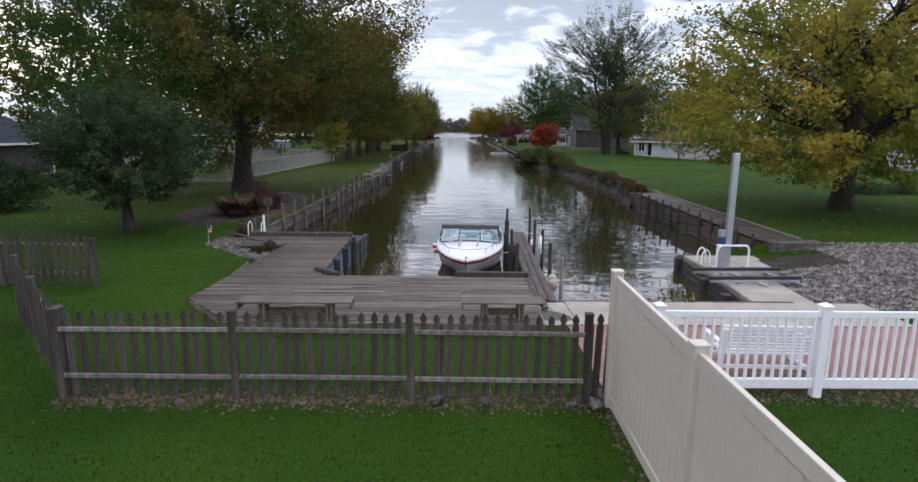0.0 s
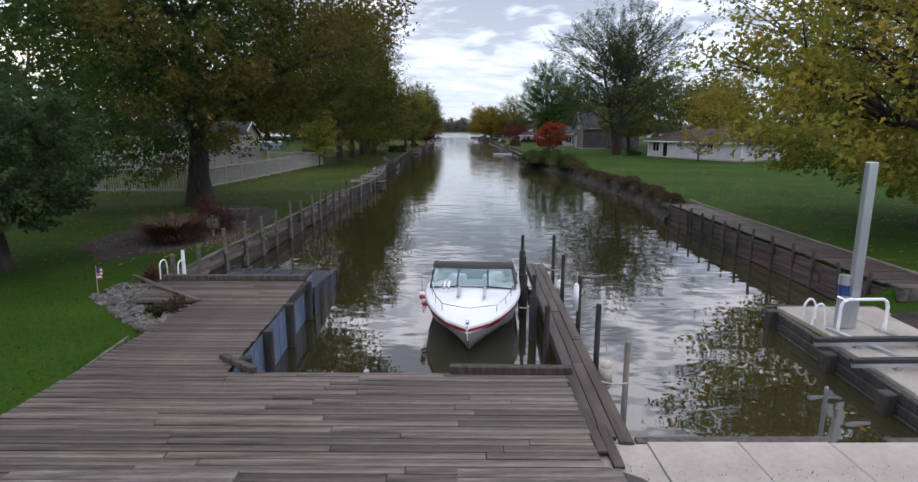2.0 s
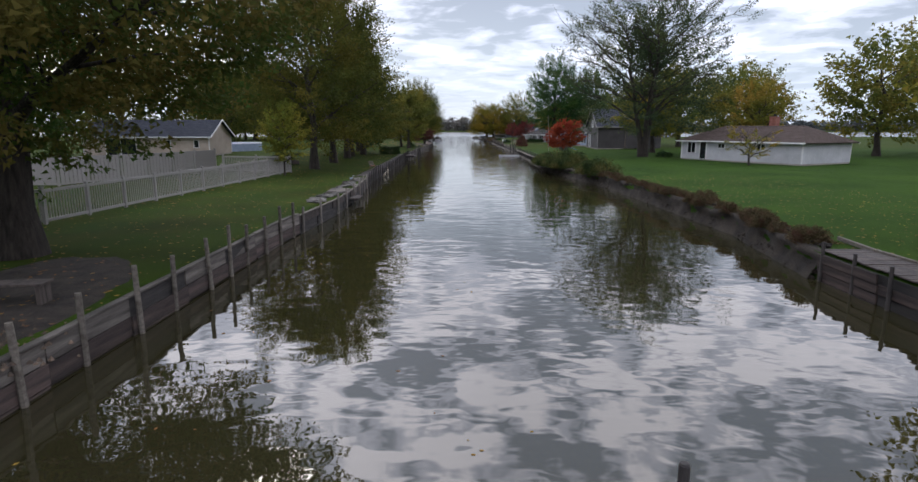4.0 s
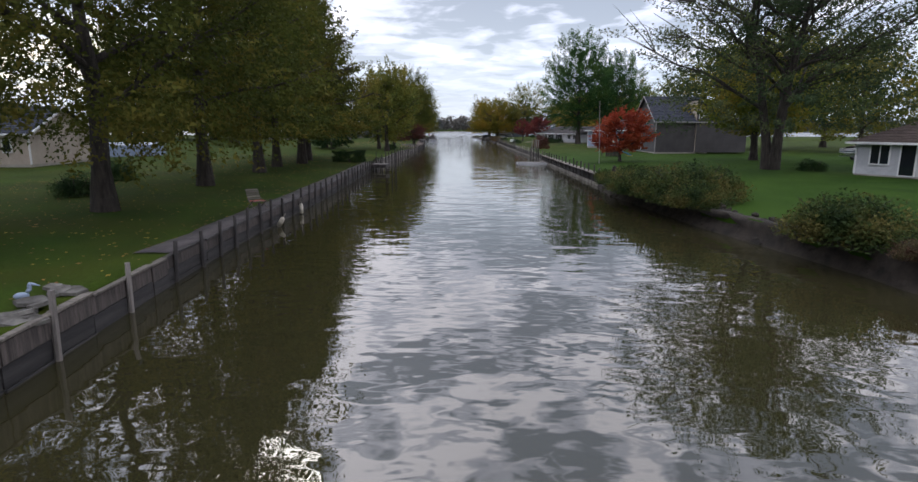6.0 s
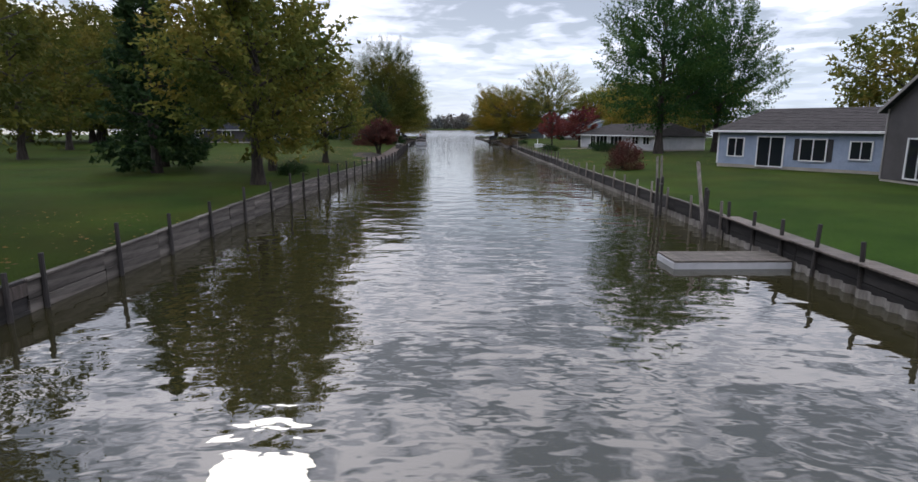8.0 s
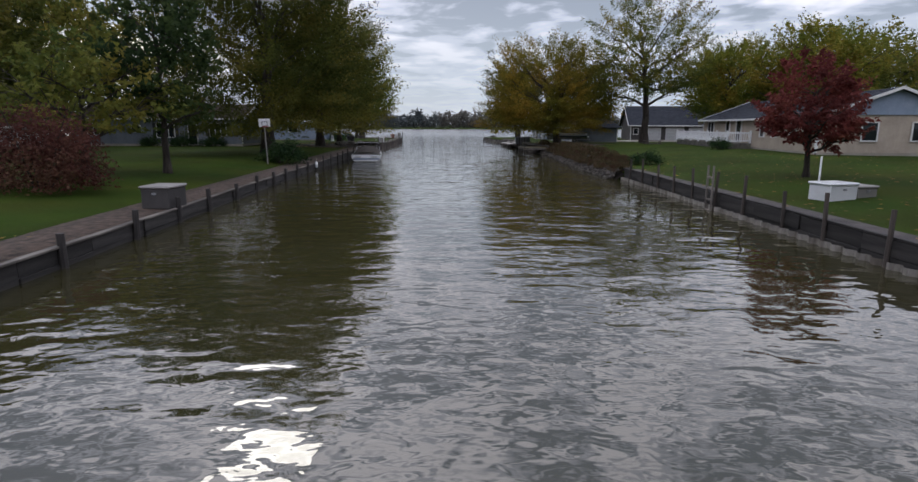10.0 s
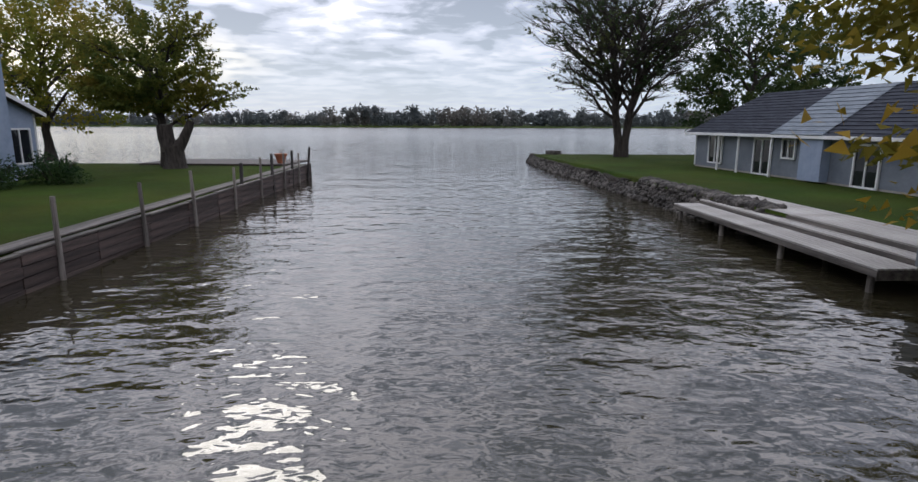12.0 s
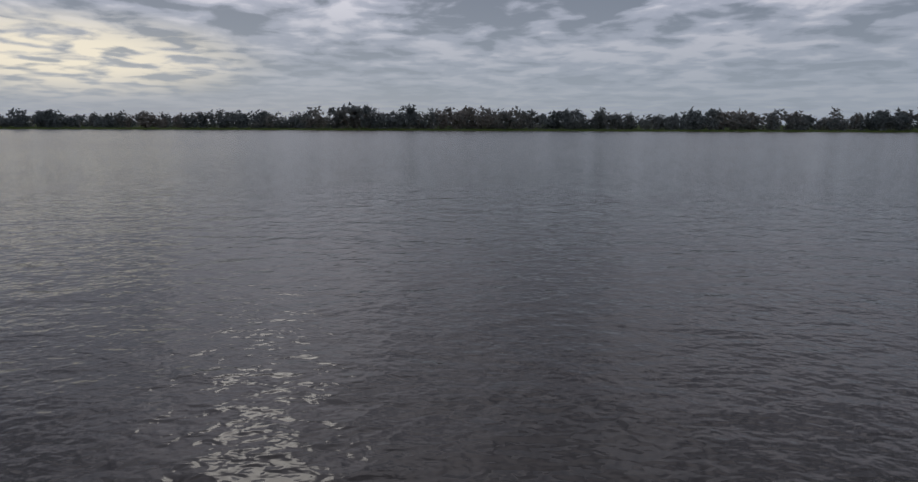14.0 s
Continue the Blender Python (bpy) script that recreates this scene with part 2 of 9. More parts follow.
def water_mat():
    m = bpy.data.materials.new("canal_water")
    m.use_nodes = True
    nt = m.node_tree
    add, link = nodes_of(nt), nt.links.new
    b = nt.nodes["Principled BSDF"]
    b.inputs["Roughness"].default_value, b.inputs["IOR"].default_value = 0.02, 1.5
    co = add("ShaderNodeTexCoord")
    n0 = add("ShaderNodeTexNoise", Scale=0.05, Detail=4.0)
    link(co.outputs["Object"], n0.inputs["Vector"])
    rp = add("ShaderNodeValToRGB")
    e = rp.color_ramp.elements
    e[0].position, e[0].color = 0.35, (0.0295, 0.0270, 0.0120, 1)
    e[1].position, e[1].color = 0.65, (0.0415, 0.037, 0.0165, 1)
    link(n0.outputs[0], rp.inputs[0])
    # silty olive in the canal, greyer out on the lake
    cs = add("ShaderNodeSeparateXYZ"); link(co.outputs["Object"], cs.inputs[0])
    lk = add("ShaderNodeMapRange", From_Min=212.0, From_Max=275.0, To_Min=0.0, To_Max=1.0)
    link(cs.outputs["Y"], lk.inputs[0])
    cm = add("ShaderNodeMix"); cm.data_type = "RGBA"; cm.inputs[7].default_value = (0.023, 0.0185, 0.0155, 1)
    silt = add("ShaderNodeMapRange", From_Min=50.0, From_Max=200.0, To_Min=0.72, To_Max=1.12)
    link(cs.outputs["Y"], silt.inputs[0])
    turbid = add("ShaderNodeVectorMath"); turbid.operation = "SCALE"
    link(rp.outputs[0], turbid.inputs[0]); link(silt.outputs[0], turbid.inputs["Scale"])
    link(lk.outputs[0], cm.inputs[0]); link(turbid.outputs[0], cm.inputs[6]); link(cm.outputs[2], b.inputs["Base Color"])
    # calm at the head of the canal, rougher towards the lake
    sep = add("ShaderNodeSeparateXYZ"); link(co.outputs["Object"], sep.inputs[0])
    rough = add("ShaderNodeMapRange", From_Min=20.0, From_Max=290.0, To_Min=0.0, To_Max=1.0)
    link(sep.outputs["Y"], rough.inputs[0])
    sq = add("ShaderNodeMath"); sq.operation = "POWER"; sq.inputs[1].default_value = 1.2
    link(rough.outputs[0], sq.inputs[0])
    amp = add("ShaderNodeMath"); amp.operation = "MULTIPLY_ADD"; amp.inputs[1].default_value = 0.74; amp.inputs[2].default_value = 0.12
    link(sq.outputs[0], amp.inputs[0])
    mp = add("ShaderNodeMapping"); mp.inputs["Scale"].default_value = (0.78, 1.15, 1)
    link(co.outputs["Object"], mp.inputs[0])
    sl = add("ShaderNodeMapRange", From_Min=215.0, From_Max=272.0, To_Min=0.95, To_Max=0.22)
    link(sep.outputs["Y"], sl.inputs[0]); link(sl.outputs[0], b.inputs["Specular IOR Level"])
    # unresolved wavelets far out on the lake
    rr = add("ShaderNodeMapRange", From_Min=235.0, From_Max=420.0, To_Min=0.02, To_Max=0.2)
    link(sep.outputs["Y"], rr.inputs[0]); link(rr.outputs[0], b.inputs["Roughness"])
    total = None
    # long swell, ripples and a fine wind chop
    for scale, weight, warp in ((0.55, 0.9, 0.15), (1.6, 0.5, 0.2), (4.2, 0.26, 0.3)):
        w = add("ShaderNodeTexNoise", Scale=scale, Detail=1.5, Roughness=0.45, Distortion=warp)
        link(mp.outputs[0], w.inputs["Vector"])
        h = add("ShaderNodeMath"); h.operation = "MULTIPLY_ADD"; h.inputs[1].default_value = weight
        h.inputs[2].default_value = 0.0
        link(w.outputs[0], h.inputs[0])
        if scale > 4:
            wind = add("ShaderNodeMath"); wind.operation = "MULTIPLY"
            link(w.outputs[0], wind.inputs[0]); link(sq.outputs[0], wind.inputs[1]); link(wind.outputs[0], h.inputs[0])
        if total:
            link(total, h.inputs[2])
        total = h.outputs[0]
    hm = add("ShaderNodeMath"); hm.operation = "MULTIPLY"
    link(total, hm.inputs[0]); link(amp.outputs[0], hm.inputs[1])
    bp = add("ShaderNodeBump", Strength=1.0, Distance=0.13)
    link(hm.outputs[0], bp.inputs["Height"]); link(bp.outputs[0], b.inputs["Normal"])
    return m


M = {
    "deck": mat("weathered_deck_wood", (0.040, 0.031, 0.025), (0.155, 0.126, 0.103), 1.3, 0.6, 0.6, (0.5, 7, 7), rnd=0.42, spec=0.38, ramp=(0.36, 0.68)),
    "pier": mat("dark_dock_wood", (0.022, 0.016, 0.013), (0.070, 0.050, 0.041), 1.3, 0.65, 0.6, (7, 0.5, 7), rnd=0.3),
    "bench": mat("mossy_bench_wood", (0.062, 0.053, 0.044), (0.165, 0.145, 0.125), 1.8, 0.85, 0.4, (0.7, 5, 5)),
    "mossy": mat("moss_stained_wood", (0.07, 0.075, 0.035), (0.17, 0.155, 0.115), 2.5, 0.9, 0.4, (2, 2, 0.6)),
    "picket": mat("weathered_picket_wood", (0.028, 0.023, 0.020), (0.090, 0.073, 0.064), 2.0, 0.85, 0.4, (6, 6, 0.6), rnd=0.28),
    "rail": mat("pale_rail_wood", (0.075, 0.064, 0.053), (0.155, 0.137, 0.116), 2.0, 0.85, 0.4, (0.6, 6, 6), rnd=0.15),
    "dock_pale": mat("bleached_dock_wood", (0.24, 0.225, 0.205), (0.42, 0.40, 0.37), 2.0, 0.85, 0.4, (6, 0.6, 6), rnd=0.15),
    "post": mat("grey_post_wood", (0.10, 0.088, 0.078), (0.23, 0.205, 0.185), 2.0, 0.85, 0.45, (6, 6, 0.5), rnd=0.25),
    "moss_plank": mat("mossy_deck_plank", (0.034, 0.031, 0.015), (0.092, 0.078, 0.042), 2.0, 0.85, 0.4, (0.6, 6, 6), rnd=0.28),
    "pile": mat("tarred_pile_wood", (0.018, 0.016, 0.016), (0.055, 0.048, 0.045), 2.5, 0.7, 0.5, (5, 5, 0.7), rnd=0.2),
    "wall_wood": mat("silt_stained_bulkhead_wood", (0.042, 0.036, 0.032), (0.165, 0.147, 0.13), 1.0, 0.85, 0.6, (5, 0.4, 6), rnd=0.3),
    "wall_brown": mat("dark_red_brown_planking", (0.022, 0.017, 0.016), (0.085, 0.06, 0.052), 1.0, 0.8, 0.5, (5, 0.4, 6), rnd=0.35),
    "wall_dark": mat("black_tarred_planking", (0.014, 0.013, 0.013), (0.04, 0.036, 0.034), 1.0, 0.8, 0.5, (5, 0.4, 6), rnd=0.25),
    "steel": mat("pale_rusty_sheet_piling", (0.10, 0.085, 0.072), (0.30, 0.28, 0.255), 1.2, 0.6, 0.3, (2, 2, 0.5), rnd=0.1),
    "blue": mat("faded_blue_sheet_metal", (0.075, 0.105, 0.165), (0.125, 0.17, 0.25), 1.4, 0.6, 0.2, (1, 1, 0.5), third=(0.15, 0.13, 0.11), rnd=0.1),
    "vinyl_tan": plain("tan_vinyl", (0.53, 0.48, 0.415), 0.45),
    "vinyl_white": plain("white_vinyl", (0.80, 0.81, 0.83), 0.4),
    "vinyl_grey": plain("grey_vinyl", (0.25, 0.235, 0.225), 0.5),
    "concrete": mat("worn_concrete", (0.26, 0.232, 0.20), (0.355, 0.325, 0.285), 0.9, 0.85, 0.1, fine=16, grit=0.25),
    "composite": mat("reddish_composite_decking", (0.19, 0.105, 0.088), (0.27, 0.155, 0.13), 1.2, 0.75, 0.2, (0.5, 5, 5), rnd=0.14),
    "rock": mat("mossy_shore_boulder", (0.022, 0.017, 0.013), (0.105, 0.086, 0.070), 2.2, 0.9, 0.5, rnd=0.45),
    "stone": mat("grey_rubble_stone", (0.045, 0.040, 0.036), (0.165, 0.152, 0.14), 2.2, 0.9, 0.5, rnd=0.4),
    "rock_pale": mat("grey_point_boulder", (0.018, 0.015, 0.013), (0.120, 0.110, 0.098), 2.0, 0.9, 0.5, rnd=0.5),
    "riprap_pale": mat("grey_point_rubble", (0.016, 0.013, 0.011), (0.105, 0.095, 0.084), 1.8, 0.9, 0.5, island=0.5),
    "gravel": mat("grey_gravel_stone", (0.045, 0.038, 0.034), (0.20, 0.18, 0.165), 5, 0.9, 0.4, island=0.65),
    "riprap": mat("brown_shore_rock", (0.020, 0.017, 0.014), (0.082, 0.07, 0.061), 1.8, 0.9, 0.5, island=0.45),
    "mulch": mat("leaf_littered_mulch", (0.04, 0.028, 0.02), (0.12, 0.085, 0.06), 6, 0.95, 0.7, island=0.5),
    "leafy_earth": mat("leaf_strewn_brown_earth", (0.026, 0.019, 0.015), (0.105, 0.072, 0.054), 5, 0.95, 0.6, fine=40),
    "wet_earth": mat("wet_black_earth", (0.02, 0.016, 0.013), (0.045, 0.037, 0.03), 3, 0.5, 0.3),
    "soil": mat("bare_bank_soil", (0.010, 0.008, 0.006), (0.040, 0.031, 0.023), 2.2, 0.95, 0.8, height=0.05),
    "bark": mat("dark_ridged_bark", (0.014, 0.011, 0.009), (0.055, 0.045, 0.037), 2.2, 0.9, 0.8, (4, 4, 0.7), height=0.05),
    "alu": plain("brushed_aluminium", (0.56, 0.58, 0.61), 0.35, 0.8),
    "steel_grey": plain("galvanised_steel", (0.35, 0.36, 0.38), 0.45, 0.7),
    "black": plain("black_rubber", (0.018, 0.018, 0.02), 0.6),
    "gel_white": plain("white_gelcoat", (0.68, 0.69, 0.71), 0.32),
    "gel_red": plain("red_gelcoat_stripe", (0.30, 0.015, 0.03), 0.2),
    "chrome": plain("chrome_tube", (0.6, 0.6, 0.62), 0.15, 1.0),
    "canvas": plain("brown_boat_canvas", (0.045, 0.035, 0.030), 0.9),
    "boot_blue": plain("dark_blue_boot_stripe", (0.05, 0.08, 0.13), 0.3),
    "canvas_black": plain("black_boat_canvas", (0.02, 0.02, 0.022), 0.85),
    "blue_motor": plain("blue_motor_housing", (0.02, 0.045, 0.16), 0.4),
    "terracotta": plain("terracotta_clay", (0.30, 0.10, 0.05), 0.7),
    "red_cloth": plain("red_cloth", (0.38, 0.03, 0.04), 0.8),
    "navy_cloth": plain("navy_cloth", (0.02, 0.03, 0.11), 0.8),
    "white_cloth": plain("white_cloth", (0.75, 0.74, 0.72), 0.8),
    "rope": plain("pale_rope", (0.42, 0.38, 0.31), 0.9),
    "yellow_plastic": plain("yellow_plastic", (0.55, 0.38, 0.02), 0.4),
    "blue_plastic": plain("blue_plastic", (0.03, 0.18, 0.42), 0.4),
    "green_paint": plain("dark_green_paint", (0.03, 0.10, 0.07), 0.5),
    "siding_white": mat("white_lap_siding", (0.38, 0.385, 0.40), (0.48, 0.485, 0.50), 0.7, 0.6, 0.1, grit=0.35),
    "siding_cream": mat("cream_lap_siding", (0.33, 0.275, 0.22), (0.42, 0.355, 0.29), 0.7, 0.6, 0.1, grit=0.35),
    "siding_grey": mat("grey_lap_siding", (0.036, 0.033, 0.033), (0.058, 0.053, 0.053), 0.7, 0.65, 0.1, grit=0.35),
    "siding_blue": mat("pale_blue_lap_siding", (0.19, 0.24, 0.32), (0.26, 0.31, 0.40), 0.7, 0.6, 0.1, grit=0.35),
    "siding_slate": mat("slate_grey_lap_siding", (0.10, 0.118, 0.14), (0.15, 0.17, 0.195), 0.7, 0.6, 0.1, grit=0.35),
    "roof_dark": mat("dark_asphalt_shingle", (0.026, 0.029, 0.037), (0.056, 0.061, 0.074), 1.6, 0.95, 0.4, (1, 6, 6), spec=0.1),
    "roof_pale": mat("pale_weathered_shingle", (0.12, 0.14, 0.16), (0.20, 0.225, 0.25), 1.6, 0.9, 0.3, (1, 6, 6), spec=0.2),
    "roof_brown": mat("brown_asphalt_shingle", (0.06, 0.046, 0.04), (0.115, 0.09, 0.08), 1.6, 0.95, 0.4, (1, 6, 6), spec=0.1),
    "roof_grey": mat("grey_asphalt_shingle", (0.05, 0.046, 0.045), (0.095, 0.088, 0.085), 1.6, 0.95, 0.4, (1, 6, 6), spec=0.1),
    "brick": mat("red_chimney_brick", (0.16, 0.06, 0.045), (0.27, 0.115, 0.085), 4, 0.9, 0.4, rnd=0.2),
    "trim": plain("white_trim_paint", (0.70, 0.70, 0.69), 0.5),
    "door": plain("teal_door_paint", (0.05, 0.22, 0.20), 0.5),
    "path_grey": mat("trodden_grey_gravel", (0.040, 0.034, 0.034), (0.085, 0.074, 0.072), 1.4, 0.95, 0.5, fine=30),
    "slab_pale": mat("broken_pale_concrete", (0.05, 0.045, 0.039), (0.135, 0.127, 0.113), 2.0, 0.9, 0.4, rnd=0.3),
    "slate_blue": mat("wet_blue_black_sheet", (0.012, 0.016, 0.026), (0.045, 0.058, 0.082), 1.5, 0.45, 0.4, (0.6, 5, 5), rnd=0.3),
    "litter": leaf_mat("fallen_leaves", [(0.32, 0.22, 0.04), (0.25, 0.12, 0.04), (0.16, 0.09, 0.045)], 0.5, gain=0.9),
    "grass_blade": leaf_mat("lawn_grass_blades", [(0.030, 0.066, 0.006), (0.044, 0.090, 0.009), (0.064, 0.108, 0.014)], 0.4, gain=0.52),
    "straw": mat("dry_ornamental_grass", (0.045, 0.027, 0.014), (0.105, 0.062, 0.032), 4, 0.9, 0.3, island=0.3),
    "green": leaf_mat("maple_green_leaves", [(0.016, 0.040, 0.012), (0.026, 0.062, 0.014), (0.055, 0.095, 0.018)]),
    "two_tone": leaf_mat("green_and_rust_maple_leaves", [(0.026, 0.054, 0.010), (0.032, 0.064, 0.011), (0.040, 0.066, 0.012), (0.054, 0.066, 0.013), (0.082, 0.068, 0.014)], 0.2, 0.22, 0.08, gain=1.5),
    "dark": leaf_mat("dark_green_leaves", [(0.020, 0.036, 0.012), (0.034, 0.054, 0.015), (0.060, 0.070, 0.018)]),
    "row": leaf_mat("dusky_green_brown_leaves", [(0.032, 0.042, 0.007), (0.054, 0.060, 0.009), (0.088, 0.076, 0.012)], gain=1.45),
    "olive": leaf_mat("olive_yellow_leaves", [(0.05, 0.07, 0.014), (0.10, 0.105, 0.018), (0.15, 0.12, 0.020)]),
    "gold": leaf_mat("golden_maple_leaves", [(0.070, 0.095, 0.014), (0.135, 0.135, 0.018), (0.20, 0.15, 0.022)]),
    "orange": leaf_mat("orange_autumn_leaves", [(0.08, 0.085, 0.014), (0.13, 0.11, 0.017), (0.19, 0.115, 0.02)], gain=1.75),
    "amber": leaf_mat("amber_autumn_leaves", [(0.060, 0.062, 0.009), (0.100, 0.086, 0.011), (0.155, 0.102, 0.012)], gain=1.8),
    "red": leaf_mat("scarlet_maple_leaves", [(0.16, 0.030, 0.014), (0.23, 0.045, 0.018), (0.24, 0.065, 0.022)], gain=1.4),
    "wine": leaf_mat("dark_red_leaves", [(0.050, 0.026, 0.018), (0.080, 0.030, 0.021), (0.095, 0.050, 0.028)], gain=1.25),
    "crimson": leaf_mat("dull_crimson_leaves", [(0.08, 0.024, 0.02), (0.13, 0.034, 0.026), (0.15, 0.055, 0.03)]),
    "apple": leaf_mat("grey_green_leaves", [(0.026, 0.044, 0.017), (0.040, 0.062, 0.024), (0.064, 0.084, 0.034)]),
    "willow": leaf_mat("thin_grey_green_leaves", [(0.026, 0.042, 0.018), (0.042, 0.060, 0.022), (0.075, 0.082, 0.028)]),
    "hedge": leaf_mat("clipped_hedge_leaves", [(0.012, 0.026, 0.009), (0.02, 0.04, 0.012), (0.034, 0.056, 0.016)], 1.5),
    "shrub": leaf_mat("bank_shrub_leaves", [(0.020, 0.036, 0.010), (0.048, 0.066, 0.016), (0.095, 0.085, 0.022)], 0.9, 0.4, gain=1.15),
    "weeds": leaf_mat("dry_bank_weeds", [(0.075, 0.038, 0.022), (0.065, 0.058, 0.022), (0.105, 0.065, 0.036)], 0.8, gain=1.1),
    # lifted, bluish leaf colour: haze over the lake is put into it
    "far": leaf_mat("hazed_wood_leaves", [(0.048, 0.056, 0.052), (0.064, 0.072, 0.064), (0.088, 0.082, 0.066)], 0.02, gain=1.8),
    "water": water_mat(),
}


def lawn_mat():
    """Green lawn at the head of the canal, drier and more olive in the gardens further on; tree shade on the left is
    tinted in too.
    """
    m = mat("autumn_lawn", (0.016, 0.041, 0.004), (0.030, 0.063, 0.006), 0.22, 1.0, 0.7, fine=60, third=(0.055, 0.080, 0.012), height=0.04, spec=0.08)
    nt = m.node_tree
    add, link = nodes_of(nt), nt.links.new
    b = nt.nodes["Principled BSDF"]
    old = b.inputs["Base Color"].links[0].from_socket
    co = add("ShaderNodeTexCoord")
    sep = add("ShaderNodeSeparateXYZ"); link(co.outputs["Object"], sep.inputs[0])
    east = add("ShaderNodeMath"); east.operation = "GREATER_THAN"; east.inputs[1].default_value = 0.0
    link(sep.outputs["X"], east.inputs[0])
    along = add("ShaderNodeMath"); along.operation = "MULTIPLY_ADD"; along.inputs[1].default_value = -90.0
    link(east.outputs[0], along.inputs[0]); link(sep.outputs["Y"], along.inputs[2])
    # begins early on the left bank, where the tint also darkens for tree shade
    dry = add("ShaderNodeMapRange", From_Min=17.0, From_Max=36.0, To_Min=0.0, To_Max=0.85)
    link(along.outputs[0], dry.inputs[0])
    n = add("ShaderNodeTexNoise", Scale=0.35, Detail=4.0); link(co.outputs["Object"], n.inputs["Vector"])
    f = add("ShaderNodeMath"); f.operation = "MULTIPLY"
    st = add("ShaderNodeMapRange", From_Min=0.3, From_Max=0.65, To_Min=0.3, To_Max=1.2); link(n.outputs[0], st.inputs[0])
    link(dry.outputs[0], f.inputs[0]); link(st.outputs[0], f.inputs[1])
    tint = add("ShaderNodeVectorMath"); tint.operation = "MULTIPLY"; tint.inputs[1].default_value = (1.35, 0.80, 1.1)
    link(old, tint.inputs[0])
    mx = add("ShaderNodeMix"); mx.data_type = "RGBA"; mx.clamp_factor = True
    link(f.outputs[0], mx.inputs[0]); link(old, mx.inputs[6]); link(tint.outputs[0], mx.inputs[7])
    link(mx.outputs[2], b.inputs["Base Color"])
    return m


def glass_mat():
    m = bpy.data.materials.new("dark_window_glass")
    m.use_nodes = True
    b = m.node_tree.nodes["Principled BSDF"]
    b.inputs["Base Color"].default_value = (0.012, 0.015, 0.018, 1)
    b.inputs["Roughness"].default_value = 0.04
    return m


def clear_glass():
    m = bpy.data.materials.new("tinted_windshield_glass")
    m.use_nodes = True
    b = m.node_tree.nodes["Principled BSDF"]
    b.inputs["Base Color"].default_value = (0.55, 0.72, 0.74, 1)
    b.inputs["Roughness"].default_value = 0.02
    b.inputs["Transmission Weight"].default_value = 0.85
    b.inputs["IOR"].default_value = 1.45
    return m


M["lawn"], M["glass"], M["tint"] = lawn_mat(), glass_mat(), clear_glass()


# ---- building helpers ----
WATER = -0.8


def link_mesh(name, bm, material, smooth=False):
    me = bpy.data.meshes.new(name)
    bm.to_mesh(me)
    bm.free()
    me.materials.append(material)
    if smooth:
        me.polygons.foreach_set("use_smooth", [True] * len(me.polygons))
    return new(name, me)


def part(name, bm, material, parent=None, label="", smooth=False):
    ob = link_mesh(name, bm, material, smooth)
    if parent is not None:
        ob.parent = parent
    return tagged(ob, label)


def thing(name, label, category, m=None, group="", kind=""):
    ob = new(name)
    ob.empty_display_size = 0.2
    if m is not None:
        ob.matrix_basis = m
    return tagged(ob, label, category, group, kind)


def piece(name, mesh, parent, m, material=None):
    ob = new(name, mesh)
    ob.parent = parent
    ob.matrix_basis = m
    return ob


def box(bm, c, s, rz=0.0, bevel=0.0, rx=0.0, ry=0.0):
    g = bmesh.ops.create_cube(bm, size=1.0, matrix=pose(*c, rx, ry, rz) @ Matrix.Diagonal((*s, 1)))
    if bevel:
        es = list({e for v in g["verts"] for e in v.link_edges})
        bmesh.ops.bevel(bm, geom=es, offset=bevel, segments=1, affect="EDGES")
    return g


def rod(bm, a, b, r0, r1=None, seg=8, caps=True):
    a, b = Vector(a), Vector(b)
    d = b - a
    q = d.to_track_quat("Z", "Y").to_matrix().to_4x4()
    bmesh.ops.create_cone(bm, cap_ends=caps, segments=seg, radius1=r0, radius2=r0 if r1 is None else r1, depth=d.length,
                          matrix=Matrix.Translation((a + b) / 2) @ q)


def tube(bm, pts, r, seg=6):
    for a, b in zip(pts[:-1], pts[1:]):
        rod(bm, a, b, r, r, seg)


def box_mesh(name, s, material, bevel=0.0):
    bm = bmesh.new()
    box(bm, (0, 0, 0), s, 0, bevel)
    me = bpy.data.meshes.new(name)
    bm.to_mesh(me)
    bm.free()
    me.materials.append(material)
    return me


def from_arrays(name, verts, faces, material, parent=None, smooth=False):
    """A mesh from numpy arrays of vertices and equal-sided faces."""
    me = bpy.data.meshes.new(name)
    k = faces.shape[1]
    me.vertices.add(len(verts)); me.loops.add(faces.size); me.polygons.add(len(faces))
    me.vertices.foreach_set("co", np.ascontiguousarray(verts, dtype=np.float32).ravel())
    me.loops.foreach_set("vertex_index", np.ascontiguousarray(faces, dtype=np.int32).ravel())
    me.polygons.foreach_set("loop_start", np.arange(0, faces.size, k, dtype=np.int32))
    if smooth:
        me.polygons.foreach_set("use_smooth", [True] * len(faces))
    me.update(calc_edges=True)
    me.materials.append(material)
    ob = new(name, me)
    if parent is not None:
        ob.parent = parent
    return ob


def poly(points, y):
    """The value at y of a broken line of (y, value) pairs."""
    return float(np.interp(y, [p[0] for p in points], [p[1] for p in points]))


